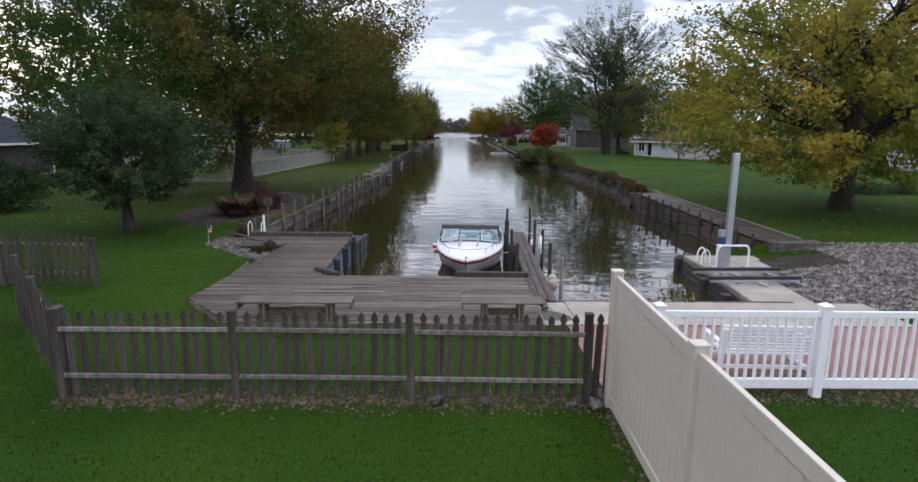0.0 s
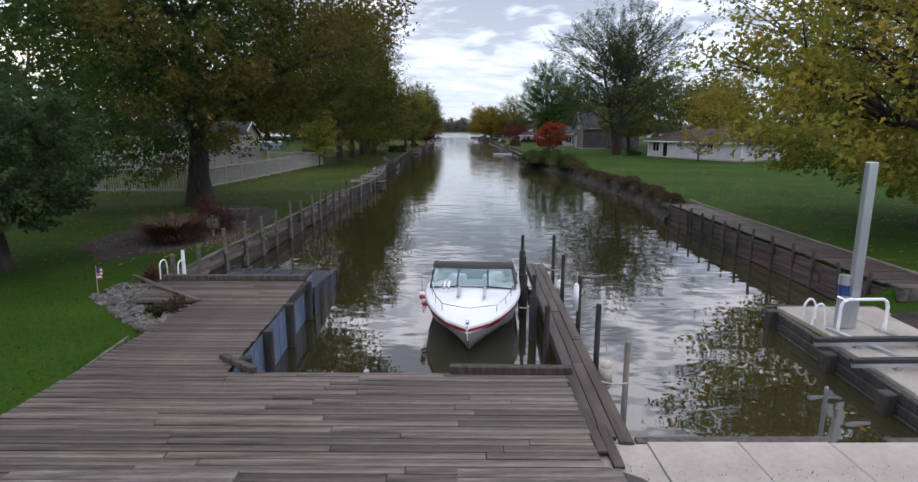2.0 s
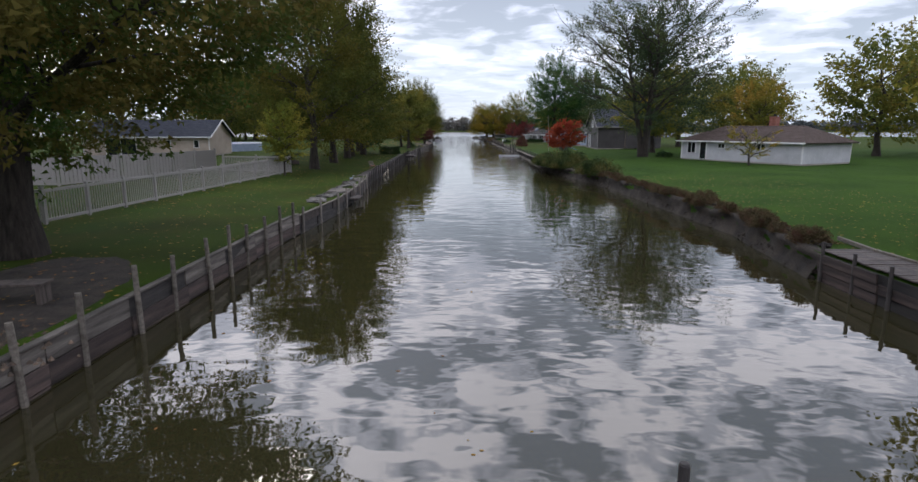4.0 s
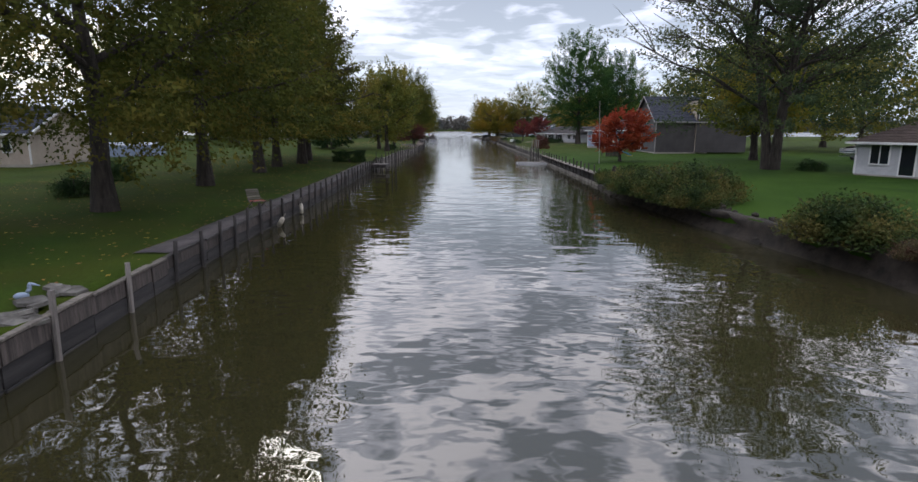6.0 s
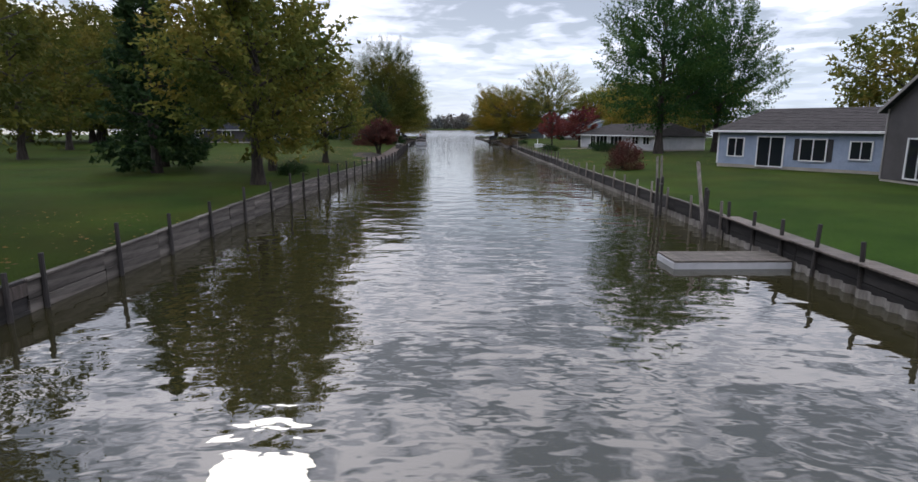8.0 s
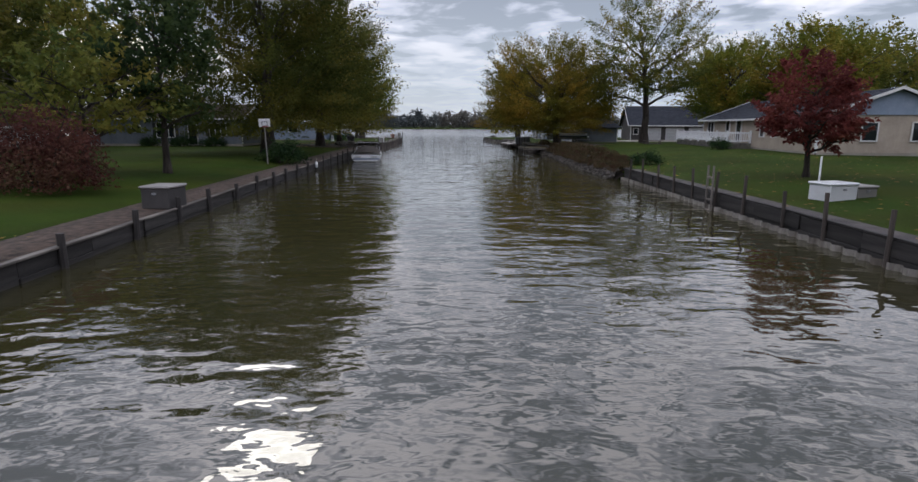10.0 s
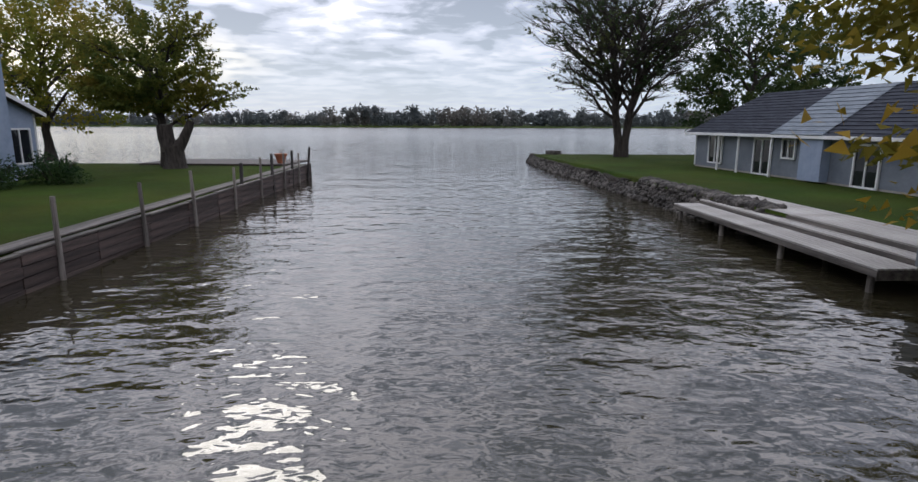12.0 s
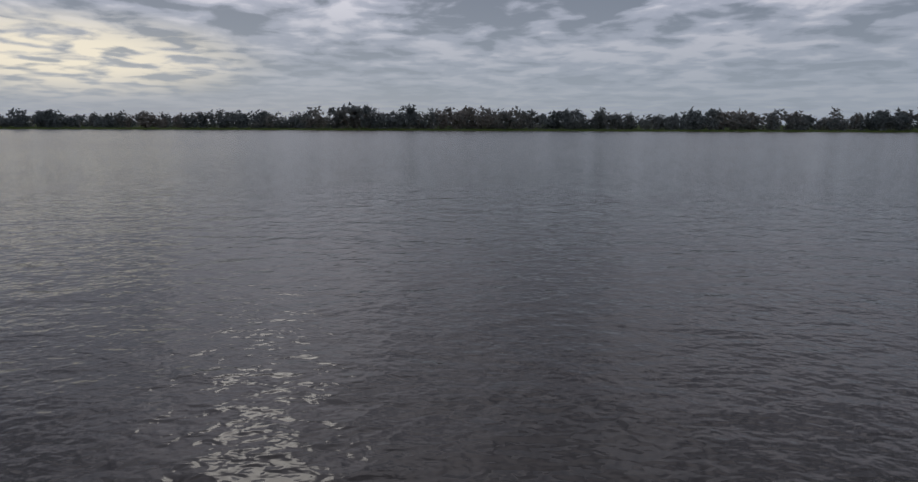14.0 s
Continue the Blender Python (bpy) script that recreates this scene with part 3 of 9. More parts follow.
# water's edge along both banks: (y, x)
LEFT = [(-60, -3.4), (18.5, -3.45), (18.6, -6.9), (38, -6.7), (43, -6.35), (46, -6.15), (53, -6.35), (60, -6.9), (66, -7.15), (74, -7.1), (82, -7.25), (102, -7.75), (125, -7.4),
        (150, -6.95), (161, -6.85), (176, -7.7), (188, -8.4), (200, -8.9), (212, -9.3), (222, -9.1), (229, -8.6), (242, -8.8), (264.3, -9.45)]
RIGHT = [(-60, 6.2), (11.4, 6.85), (18.25, 7.25), (18.4, 9.95), (33, 10.15), (40, 11.2), (47, 11.05), (53, 11.0), (61, 10.6), (68.5, 9.4), (79, 8.7), (84, 9.2),
         (109, 9.45), (150, 9.7), (159, 9.55), (194, 9.7), (200, 9.6), (211, 9.8), (220, 10.2), (229, 9.1), (240, 8.9), (252, 7.6), (263, 6.8), (271, 5.75),
         (279, 5.6)]
# how low the lawn lies behind the wall: (y, z)
LTOP = [(0, 0.0), (56, 0.0), (63, -0.18), (104, -0.18), (120, 0.0), (140, -0.30), (150, -0.38), (196, -0.40), (205, -0.33), (226, -0.1), (264, 0.0)]
RTOP = [(0, 0.0), (11.3, 0.0), (11.5, -0.46), (18.25, -0.46), (18.45, -0.03), (35, -0.05), (84, -0.1), (115, -0.1), (145, -0.22), (194, -0.2), (204, 0.0), (280, 0.0)]


def rise(x, y):
    """The low swell of ground on which the cream house stands."""
    def step(v):
        v = min(1.0, max(0.0, v))
        return v * v * (3 - 2 * v)
    return 0.42 * step((x - 12.5) / 7.0) * step((y - 186) / 10.0) * (1 - step((y - 222) / 12.0))


def ground_z(x, y):
    xl, xr = poly(LEFT, y), poly(RIGHT, y)
    if x < 0:
        return poly(LTOP, y) * min(1.0, max(0.0, 1 - (xl - x - 1.5) / 4.0))
    return poly(RTOP, y) * min(1.0, max(0.0, 1 - (x - xr - 1.5) / 4.0)) + rise(x, y)


# ---- ground and water ----


def build_ground():
    ys = [-400, -120, -60, -20, -5] + sorted([float(v) for v in np.arange(0, 264, 1.5)] + [18.2, 18.28, 18.36, 18.44]) + [264.3, 264.32, 268, 272, 276, 279.4, 280.6, 284, 300, 400, 600, 742, 760, 800, 1200, 3500]
    out = [0, 0.03, 0.5, 1.5, 2.5, 4, 6, 9, 13, 18, 24, 32, 45, 65, 100, 180, 400, 1000, 3000]
    rows = []
    for y in ys:
        xl, xr = poly(LEFT, min(y, 264.3)), poly(RIGHT, min(y, 279))
        lake_l, lake_r, far = y > 264.31 and y < 750, y > 281 and y < 750, y >= 750
        head = y < 11.3
        row = []
        for d in reversed(out):
            x = xl - d
            z = 0.25 * noise.noise((x * 0.05, y * 0.05, 0)) * min(1, d / 30) if d > 12 else ground_z(x, y)
            if lake_l:
                z = -3.0
            row.append((x, y, (-2.2 if d == 0 else z) if not far else (0.3 + 0.002 * (y - 750))))
        for d in (0.3, 0.7):
            x = xl + (xr - xl) * d
            row.append((x, y, 0.3 if far else (-2.6 if y < 750 else 0.3)))
        for d in out:
            x = xr + d
            z = rise(x, y) + 0.25 * noise.noise((x * 0.05, y * 0.05, 3)) * min(1, d / 30) if d > 12 else ground_z(x, y)
            if 271 < y < 281 and d > 0:
                z = -0.02 - 0.75 * max(0.0, (y - 279.2) / 1.4)
            if lake_r:
                z = -3.0
            row.append((x, y, (-2.2 if d == 0 else z) if not far else (0.3 + 0.002 * (y - 750))))
        if head:
            row = [(v[0], v[1], max(v[2], 0.0) if -400 < v[0] else v[2]) for v in row]
        rows.append(row)
    # the canal's closed end: two rows at one place
    i = next(k for k, y in enumerate(ys) if y > 11.3)
    k = len(rows[0])
    close = [(v[0], 11.32, v[2]) for v in rows[i]]
    lid = [(v[0], 11.30, 0.0) for v in rows[i]]
    rows[i:i] = [lid, close]
    verts = np.array([v for r in rows for v in r])
    n = len(rows)
    a = (np.arange(n - 1)[:, None] * k + np.arange(k - 1)[None, :]).ravel()
    faces = np.stack([a, a + 1, a + k + 1, a + k], 1)
    g = from_arrays("ground", verts, faces, M["lawn"])
    tagged(g, "mown green lawn scattered with yellow fallen leaves", "lawn", kind="structure")


def build_water():
    xs = [-2500, -400, -60, -12, -4, 0, 4, 12, 60, 400, 2500]
    ys = [-30, 11.31, 60, 120, 200, 300, 420, 760]
    verts = np.array([(x, y, WATER) for y in ys for x in xs])
    k = len(xs)
    a = (np.arange(len(ys) - 1)[:, None] * k + np.arange(k - 1)[None, :]).ravel()
    w = from_arrays("water", verts, np.stack([a, a + 1, a + k + 1, a + k], 1), M["water"])
    tagged(w, "murky olive canal water rippling towards the open lake", "water", kind="structure")


build_ground()
build_water()


def litter(name, n, region, material, size, label, category, rise=0.02, stand=False):
    """Small leaves or blades strewn over a stretch of lawn, as one object."""
    x0, x1, y0, y1 = region
    rng = np.random.default_rng(len(name) * 7 + n)
    x, y = rng.uniform(x0, x1, n), y0 + (y1 - y0) * rng.uniform(0, 1, n) ** (1.7 if stand else 1.0)
    ok = np.array([(px < poly(LEFT, py) - 0.2 or px > poly(RIGHT, py) + 0.2 or py < 11.2) for px, py in zip(x, y)])
    x, y = x[ok], y[ok]
    n = len(x)
    z = np.array([ground_z(px, py) for px, py in zip(x, y)])
    a = rng.uniform(0, 2 * np.pi, n)
    s = size * rng.uniform(0.6, 1.4, n)
    if stand:
        lean = rng.uniform(-0.5, 0.5, (n, 2)) * s[:, None]
        w = 0.16 * s
        p0 = np.stack([x - np.cos(a) * w, y - np.sin(a) * w, z], 1)
        p1 = np.stack([x + np.cos(a) * w, y + np.sin(a) * w, z], 1)
        p2 = np.stack([x + lean[:, 0], y + lean[:, 1], z + s], 1)
        verts = np.stack([p0, p1, p2], 1).reshape(-1, 3)
        faces = np.arange(3 * n).reshape(-1, 3)
    else:
        c, si = np.cos(a) * s, np.sin(a) * s
        t = rng.uniform(0, rise, (n, 4)) + 0.012
        verts = np.stack([np.stack([x + c, y + si, z + t[:, 0]], 1), np.stack([x - si * 0.7, y + c * 0.7, z + t[:, 1]], 1),
                          np.stack([x - c, y - si, z + t[:, 2]], 1), np.stack([x + si * 0.7, y - c * 0.7, z + t[:, 3]], 1)], 1).reshape(-1, 3)
        faces = np.arange(4 * n).reshape(-1, 4)
    ob = from_arrays(name, verts, faces, material)
    tagged(ob, label, category, kind="stuff")


litter("lawn_grass", 120000, (-14, 8, 2.2, 19), M["grass_blade"], 0.032, "short mown grass blades of the near lawn", "grass", stand=True)
litter("fallen_leaves", 5200, (10.5, 34, 15, 60), M["litter"], 0.06, "yellow leaves fallen on the lawn under the maple", "leaves")
litter("fallen_leaves", 7000, (-24, -7, 20, 112), M["litter"], 0.055, "brown leaves fallen on the shaded lawn", "leaves")
litter("fallen_leaves", 2600, (-22, -7, 138, 175), M["litter"], 0.08, "yellow leaves strewn over the sunny lawn", "leaves")
litter("fallen_leaves", 1800, (10, 26, 140, 200), M["litter"], 0.08, "orange leaves strewn over the lawn before the houses", "leaves")


def bare_patch(name, label, x, y, rx, ry, seed, material, z=0.014):
    """An irregular patch of bare trodden ground, lying a finger above the lawn."""
    n = 56
    verts, faces = [(x, y, z)], []
    for k, f in enumerate((0.5, 0.85, 1.0)):
        for i in range(n):
            a = 2 * math.pi * i / n
            q = f * (1 + 0.28 * noise.noise((math.cos(a) * 1.7, math.sin(a) * 1.7, seed)) + 0.10 * noise.noise((math.cos(a) * 6, math.sin(a) * 6, seed + 4)))
            px, py = x + rx * q * math.cos(a), y + ry * q * math.sin(a)
            verts.append((px, py, z + ground_z(px, py) - (0.03 if k == 2 else 0)))
    for i in range(n):
        j = (i + 1) % n
        faces.append((0, 1 + i, 1 + j, 1 + j))
        for k in range(2):
            faces.append((1 + k * n + i, 1 + (k + 1) * n + i, 1 + (k + 1) * n + j, 1 + k * n + j))
    from_tris = [f[:3] if f[2] == f[3] else f for f in faces]
    me = bpy.data.meshes.new(name)
    me.from_pydata(verts, [], from_tris)
    me.materials.append(M[material])
    tagged(new(name, me), label, "ground", kind="structure")


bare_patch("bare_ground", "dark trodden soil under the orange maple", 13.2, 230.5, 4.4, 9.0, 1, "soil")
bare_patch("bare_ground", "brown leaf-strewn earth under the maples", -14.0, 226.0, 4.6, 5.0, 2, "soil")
bare_patch("bare_ground", "brown leaf-strewn earth behind the seawall", -9.2, 158.0, 2.0, 5.5, 3, "soil")
litter("fallen_leaves", 1500, (-19, -9, 218, 240), M["litter"], 0.07, "brown leaves strewn over the trodden earth", "leaves")
litter("fallen_leaves", 900, (9.5, 17, 222, 240), M["litter"], 0.07, "orange leaves strewn under the maple", "leaves")


def floating_leaves(n, x0, x1, y0, y1, seed):
    rng = np.random.default_rng(seed)
    c = np.stack([rng.uniform(x0, x1, n), rng.uniform(y0, y1, n), np.full(n, WATER + 0.004)], 1)
    a, s = rng.uniform(0, 6.28, n), rng.uniform(0.02, 0.055, n)
    u = np.stack([np.cos(a) * s, np.sin(a) * s, np.full(n, 0.002)], 1)
    w = np.stack([-np.sin(a) * s * 0.6, np.cos(a) * s * 0.6, np.full(n, 0.003)], 1)
    v = np.stack([c + u, c + w, c - u * [1, 1, 0], c - w * [1, 1, 0]], 1).reshape(-1, 3)
    ob = from_arrays("floating_leaves", v, np.arange(4 * n).reshape(-1, 4), M["litter"])
    tagged(ob, "fallen leaves floating on the still water", "leaves", kind="stuff")


floating_leaves(60, 2.7, 6.3, 11.5, 15.5, 4)
floating_leaves(45, -6.0, 1.0, 14.2, 40, 5)
# thin earth, laid dark to make up for weak shade under the maple
bare_patch("bare_ground", "dark thin earth with the big maple's shade in its colour", -9.6, 26.5, 2.5, 6.0, 5, "soil")


# ---- trees and shrubs ----


def branch_tube(V, F, pts, radii, seg=6):
    """Adds a tapered, bent tube to the lists of vertices and quads."""
    base = len(V)
    n = len(pts)
    for i, (p, r) in enumerate(zip(pts, radii)):
        d = (pts[min(i + 1, n - 1)] - pts[max(i - 1, 0)])
        d = d / (np.linalg.norm(d) + 1e-9)
        u = np.cross(d, (0.31, 0.95, 0.02)); u /= np.linalg.norm(u) + 1e-9
        w = np.cross(d, u)
        for k in range(seg):
            a = 2 * np.pi * k / seg
            V.append(p + r * (np.cos(a) * u + np.sin(a) * w))
    for i in range(n - 1):
        for k in range(seg):
            a, b = base + i * seg + k, base + i * seg + (k + 1) % seg
            F.append((a, b, b + seg, a + seg))


def leaves_at(centres, spread, count, size, rng, droop=0.35, flat=0.6, axis=None):
    """Leaf blades round the clump centres, drawn out into sprays along the axis of each clump."""
    n = len(centres) * count
    c = np.repeat(centres, count, 0)
    off = rng.normal(0, 1, (n, 3))
    off /= np.linalg.norm(off, axis=1)[:, None] + 1e-9
    off *= (rng.uniform(0, 1, n) ** 0.45)[:, None] * np.repeat(spread, count)[:, None]
    off[:, 2] *= flat
    a = rng.uniform(0, 2 * np.pi, n)
    tilt = rng.normal(-droop, 0.55, n)
    d = np.stack([np.cos(a) * np.cos(tilt), np.sin(a) * np.cos(tilt), np.sin(tilt)], 1)
    if axis is not None:
        ax = np.repeat(axis, count, 0)
        along = (off * ax).sum(1)
        taper = np.clip(1.0 - 0.55 * along / np.repeat(spread, count), 0.3, 1.5)
        off = (off - ax * along[:, None]) * (0.62 * taper)[:, None] + ax * (along * 1.75)[:, None]
        d = d + ax * 0.7
        d /= np.linalg.norm(d, axis=1)[:, None]
    p = c + off
    side = np.cross(d, rng.normal(0, 1, (n, 3)))
    side /= np.linalg.norm(side, axis=1)[:, None] + 1e-9
    s = size * rng.uniform(0.6, 1.35, n)
    d, side = d * s[:, None], side * (s * 0.40)[:, None]
    verts = np.stack([p + d, p + side, p - side * 0.8 + d * 0.1], 1).reshape(-1, 3)
    return verts, np.arange(3 * n).reshape(-1, 3)


def make_tree(h, r, leaf, label, seed=1, trunk_r=0.3, clear=0.22, clumps=260, per=42, size=0.2, shape="round", bark="bark", limbs=8, stems=1,
              spread=0.13, bare=0.0, category="tree", tilt=0.0, shell=0.5, droop=0.35, skirt=0):
    """A tree at the origin: trunk and limbs in one tapered mesh, and a crown of leaf clumps with an uneven outline."""
    rng = np.random.default_rng(seed)
    per, size = int(per * 0.8), size * 1.08
    t = thing("tree", label, category)
    z0 = h * clear
    V, F = [], []
    tips = []
    for s in range(stems):
        a0 = 2 * np.pi * (s + 0.3) / stems
        lean = (0.22 if stems > 1 else 0.04) * r
        top = np.array([np.cos(a0) * lean * 1.6 + tilt, np.sin(a0) * lean * 1.6, h * (0.86 if shape == "cone" else 0.74)])
        pts, rad = [], []
        for i in range(9):
            f = i / 8
            wob = rng.normal(0, 0.05 * r * f, 2)
            pts.append(np.array([top[0] * f ** 1.2 + np.cos(a0) * (0.15 * trunk_r if stems > 1 else 0) * 4 + wob[0] * (f > 0.2),
                                 top[1] * f ** 1.2 + np.sin(a0) * (0.15 * trunk_r if stems > 1 else 0) * 4 + wob[1] * (f > 0.2), top[2] * f - 0.1]))
            rad.append(trunk_r * (1.45 if i == 0 else 1.0) * (1 - 0.86 * f) + 0.012)
        branch_tube(V, F, pts, rad, 10)
        pts = np.array(pts)
        for j in range(limbs):
            f = 0.26 + 0.66 * (j + rng.uniform(0, 0.8)) / limbs
            if shape != "cone":
                f = max(f, z0 / top[2] * 0.85)
            i = min(int(f * 8), 7)
            p0 = pts[i] + (pts[i + 1] - pts[i]) * (f * 8 - i)
            a = a0 * (stems > 1) + 2.4 * j + rng.uniform(-0.5, 0.5)
            zf = p0[2] / h
            reach = r * (1.0 - 0.62 * max(0, zf - 0.35)) * rng.uniform(0.62, 0.95) if shape != "cone" else r * (1.05 - zf) * 0.95
            rise = reach * (rng.uniform(0.45, 1.5) if bare > 0.5 else rng.uniform(0.35, 0.8)) if shape != "cone" else reach * rng.uniform(0.1, 0.3)
            line = []
            for q in range(5):
                g = q / 4
                line.append(p0 + np.array([np.cos(a) * reach * g, np.sin(a) * reach * g, rise * g ** 0.8]) + rng.normal(0, 0.035 * reach, 3) * (q > 0))
            r0 = trunk_r * 0.42 * (1 - 0.6 * f) + 0.015
            branch_tube(V, F, line, [r0 * (1 - 0.8 * q / 4) + 0.008 for q in range(5)], 6)
            for q in range(1, 5):
                for w in range(3 if bare < 0.5 else 6):
                    b = a + rng.uniform(-1.3, 1.3)
                    ln = reach * rng.uniform(0.22, 0.5)
                    e = line[q] + np.array([np.cos(b) * ln, np.sin(b) * ln, ln * rng.uniform(0.0, 0.9)])
                    mid = (line[q] + e) / 2 + rng.normal(0, 0.06 * ln, 3)
                    branch_tube(V, F, [line[q], mid, e], [r0 * 0.3 + 0.006, r0 * 0.18 + 0.005, 0.005], 4)
                    tips.append(e)
                    if bare > 0.5:
                        for x in range(3):
                            c = b + rng.uniform(-1.0, 1.0)
                            l2 = ln * rng.uniform(0.3, 0.7)
                            branch_tube(V, F, [mid if x else e, e + np.array([np.cos(c) * l2, np.sin(c) * l2, l2 * rng.uniform(-0.5, 1.0)])], [0.010, 0.004], 3)
    from_arrays("trunk", np.array(V), np.array(F), M[bark], t, True)
    # clump centres fill the crown's envelope, more thickly near its surface and round the limbs' tips
    cz, rz = (z0 + h) / 2, (h - z0) / 2
    pts = []
    lump = rng.normal(0, 1, (14, 3)); lump /= np.linalg.norm(lump, axis=1)[:, None]
    amp = rng.uniform(-0.22, 0.24, 14)
    while len(pts) < clumps:
        d = rng.normal(0, 1, 3); d /= np.linalg.norm(d)
        edge = 1 + float((amp * np.exp(-(1 - lump @ d) * 5)).sum())
        f = edge * (1 - shell * rng.uniform(0, 1) ** 1.6)
        if shape == "cone":
            zz = rng.uniform(0, 1) ** 1.35
            rr = r * (1 - zz) ** 0.85 * (1 - 0.55 * rng.uniform(0, 1) ** 1.5) * (1 + 0.18 * math.sin(zz * 40 + seed))
            pts.append((d[0] / math.hypot(d[0], d[1]) * rr + tilt * zz, d[1] / math.hypot(d[0], d[1]) * rr, z0 + zz * (h - z0)))
            continue
        if shape == "dome":
            k = 1.0 if d[2] > 0 else 0.55
            pts.append((d[0] * r * f + tilt, d[1] * r * f, z0 + (h - z0) * 0.36 + d[2] * f * (h - z0) * (0.64 if d[2] > 0 else 0.36)))
            continue
        pts.append((d[0] * r * f * (1 - 0.16 * d[2]) + tilt, d[1] * r * f * (1 - 0.16 * d[2]), cz + d[2] * rz * f))
    # hanging outer boughs
    for i in range(skirt):
        a, f = rng.uniform(0, 2 * math.pi), rng.uniform(0.62, 1.02)
        pts.append((math.cos(a) * r * f + tilt, math.sin(a) * r * f, z0 + rng.uniform(0.0, 0.30) * h))
    pts = np.array(pts)
    if tips and len(tips) > 4:
        extra = np.array(tips)[rng.permutation(len(tips))[:max(4, clumps // 4)]]
        pts = np.concatenate([pts, extra])
    if bare > 0.5:
        pts = np.array(tips)
    if bare:
        pts = pts[rng.uniform(0, 1, len(pts)) > bare]
    sp = rng.uniform(0.6, 1.3, len(pts)) * r * spread
    ax = pts - np.array([tilt * 0.5, 0, z0 + (h - z0) * 0.12])
    ax[:, 2] *= 0.75
    ax /= np.linalg.norm(ax, axis=1)[:, None] + 1e-9
    v, f = leaves_at(pts, sp, max(10, round(per * 1.1)), size * 1.22, rng, droop, 0.75, ax)
    from_arrays("crown", v, f, M[leaf], t)
    return t


def plant(t, x, y, rz=0.0, s=1.0, z=None):
    t.matrix_basis = pose(x, y, (ground_z(x, y) if z is None else z) - 0.02, 0, 0, rz) @ Matrix.Scale(s, 4)
    return t


def again(t, x, y, rz, s, label=""):
    c = copy_thing(t, pose(x, y, ground_z(x, y) - 0.02, 0, 0, rz))
    c.scale = (s, s, s)
    if label:
        tagged(c, label)
    return c


def build_trees():
    # left bank
    wd = plant(make_tree(15, 6.0, "row", "tall dusky tree in the woods behind the gardens", 61, 0.35, 0.1, 280, 30, 0.32, "round", limbs=8, spread=0.16), -62, 214)
    plant(make_tree(4.7, 2.5, "apple", "small round grey-green apple tree on the lawn", 3, 0.2, 0.2, 260, 110, 0.085, "round", limbs=7, spread=0.17), -11.3, 19.6)
    plant(make_tree(16, 8.3, "two_tone", "large maple, green turning rusty, with low spreading crown", 5, 0.5, 0.11, 1050, 125, 0.128, "round", limbs=13, spread=0.135, shell=0.62), -12.0, 32.4)
    plant(make_tree(17, 6.8, "row", "tall dusky green maple by the vinyl fence", 9, 0.34, 0.15, 860, 95, 0.12, "round", limbs=13, spread=0.14), -12.6, 67.2)
    dk = plant(make_tree(16.5, 6.2, "row", "tall dusky green maple in the row along the canal", 11, 0.32, 0.15, 680, 84, 0.135, "cone", limbs=18, spread=0.12, bare=0.46), -12.9, 76.2)
    tagged(dk, group="row of maples on the left bank")
    for i, (x, y, s, rz) in enumerate([(-13.2, 85.2, 1.0, 70), (-13.7, 90.6, 0.95, 160), (-13.0, 95.0, 1.04, 250), (-13.7, 99.6, 1.0, 310), (-15.5, 106, 0.95, 20)]):
        again(dk, x, y, rz, s)
    ot = plant(make_tree(11.3, 4.3, "olive", "yellow-green tree with fine twigs at the water", 14, 0.28, 0.12, 330, 40, 0.2, "round", limbs=12, spread=0.16), -9.2, 121.5)
    again(ot, -11.5, 131, 80, 0.9)
    again(ot, -10.5, 141.5, 200, 0.8)
    fir = plant(make_tree(12.5, 3.0, "hedge", "dark conifer behind the yellow tree", 17, 0.25, 0.05, 240, 36, 0.24, "cone", limbs=18, spread=0.14), -17.5, 128)
    again(fir, -19.5, 133, 90, 0.85)
    plant(make_tree(3.75, 1.9, "wine", "low rounded dark red maple by the seawall", 21, 0.16, 0.34, 240, 90, 0.085, "dome", limbs=8, stems=2, spread=0.17), -8.7, 160.1)
    plant(make_tree(9.5, 2.6, "dark", "slender green tree on the lawn", 23, 0.16, 0.2, 170, 36, 0.18, "round", limbs=10, spread=0.15), -13.0, 189.2)
    plant(make_tree(5.6, 3.4, "olive", "crooked yellowing tree on the lawn", 24, 0.17, 0.3, 110, 36, 0.17, "dome", limbs=9, spread=0.16), -14.9, 186.3)
    plant(make_tree(17.5, 8.2, "row", "broad dusky green maple shading the bank", 26, 0.5, 0.10, 800, 150, 0.115, "round", limbs=12, spread=0.145, skirt=240), -14.2, 207.5)
    plant(make_tree(14.5, 6.9, "olive", "yellow-green maple over the moored boat", 28, 0.42, 0.10, 760, 150, 0.108, "round", limbs=12, spread=0.15, skirt=200), -14.2, 224.5)
    plant(make_tree(10.8, 6.2, "gold", "orange-yellow maple beside the pale blue house", 29, 0.3, 0.22, 640, 62, 0.16, "dome", limbs=10, spread=0.16), -14.2, 234.5)
    plant(make_tree(8.9, 3.5, "olive", "leaning green tree on the point", 31, 0.30, 0.26, 320, 60, 0.15, "dome", limbs=9, spread=0.14, tilt=-0.6), -16.8, 262.0)
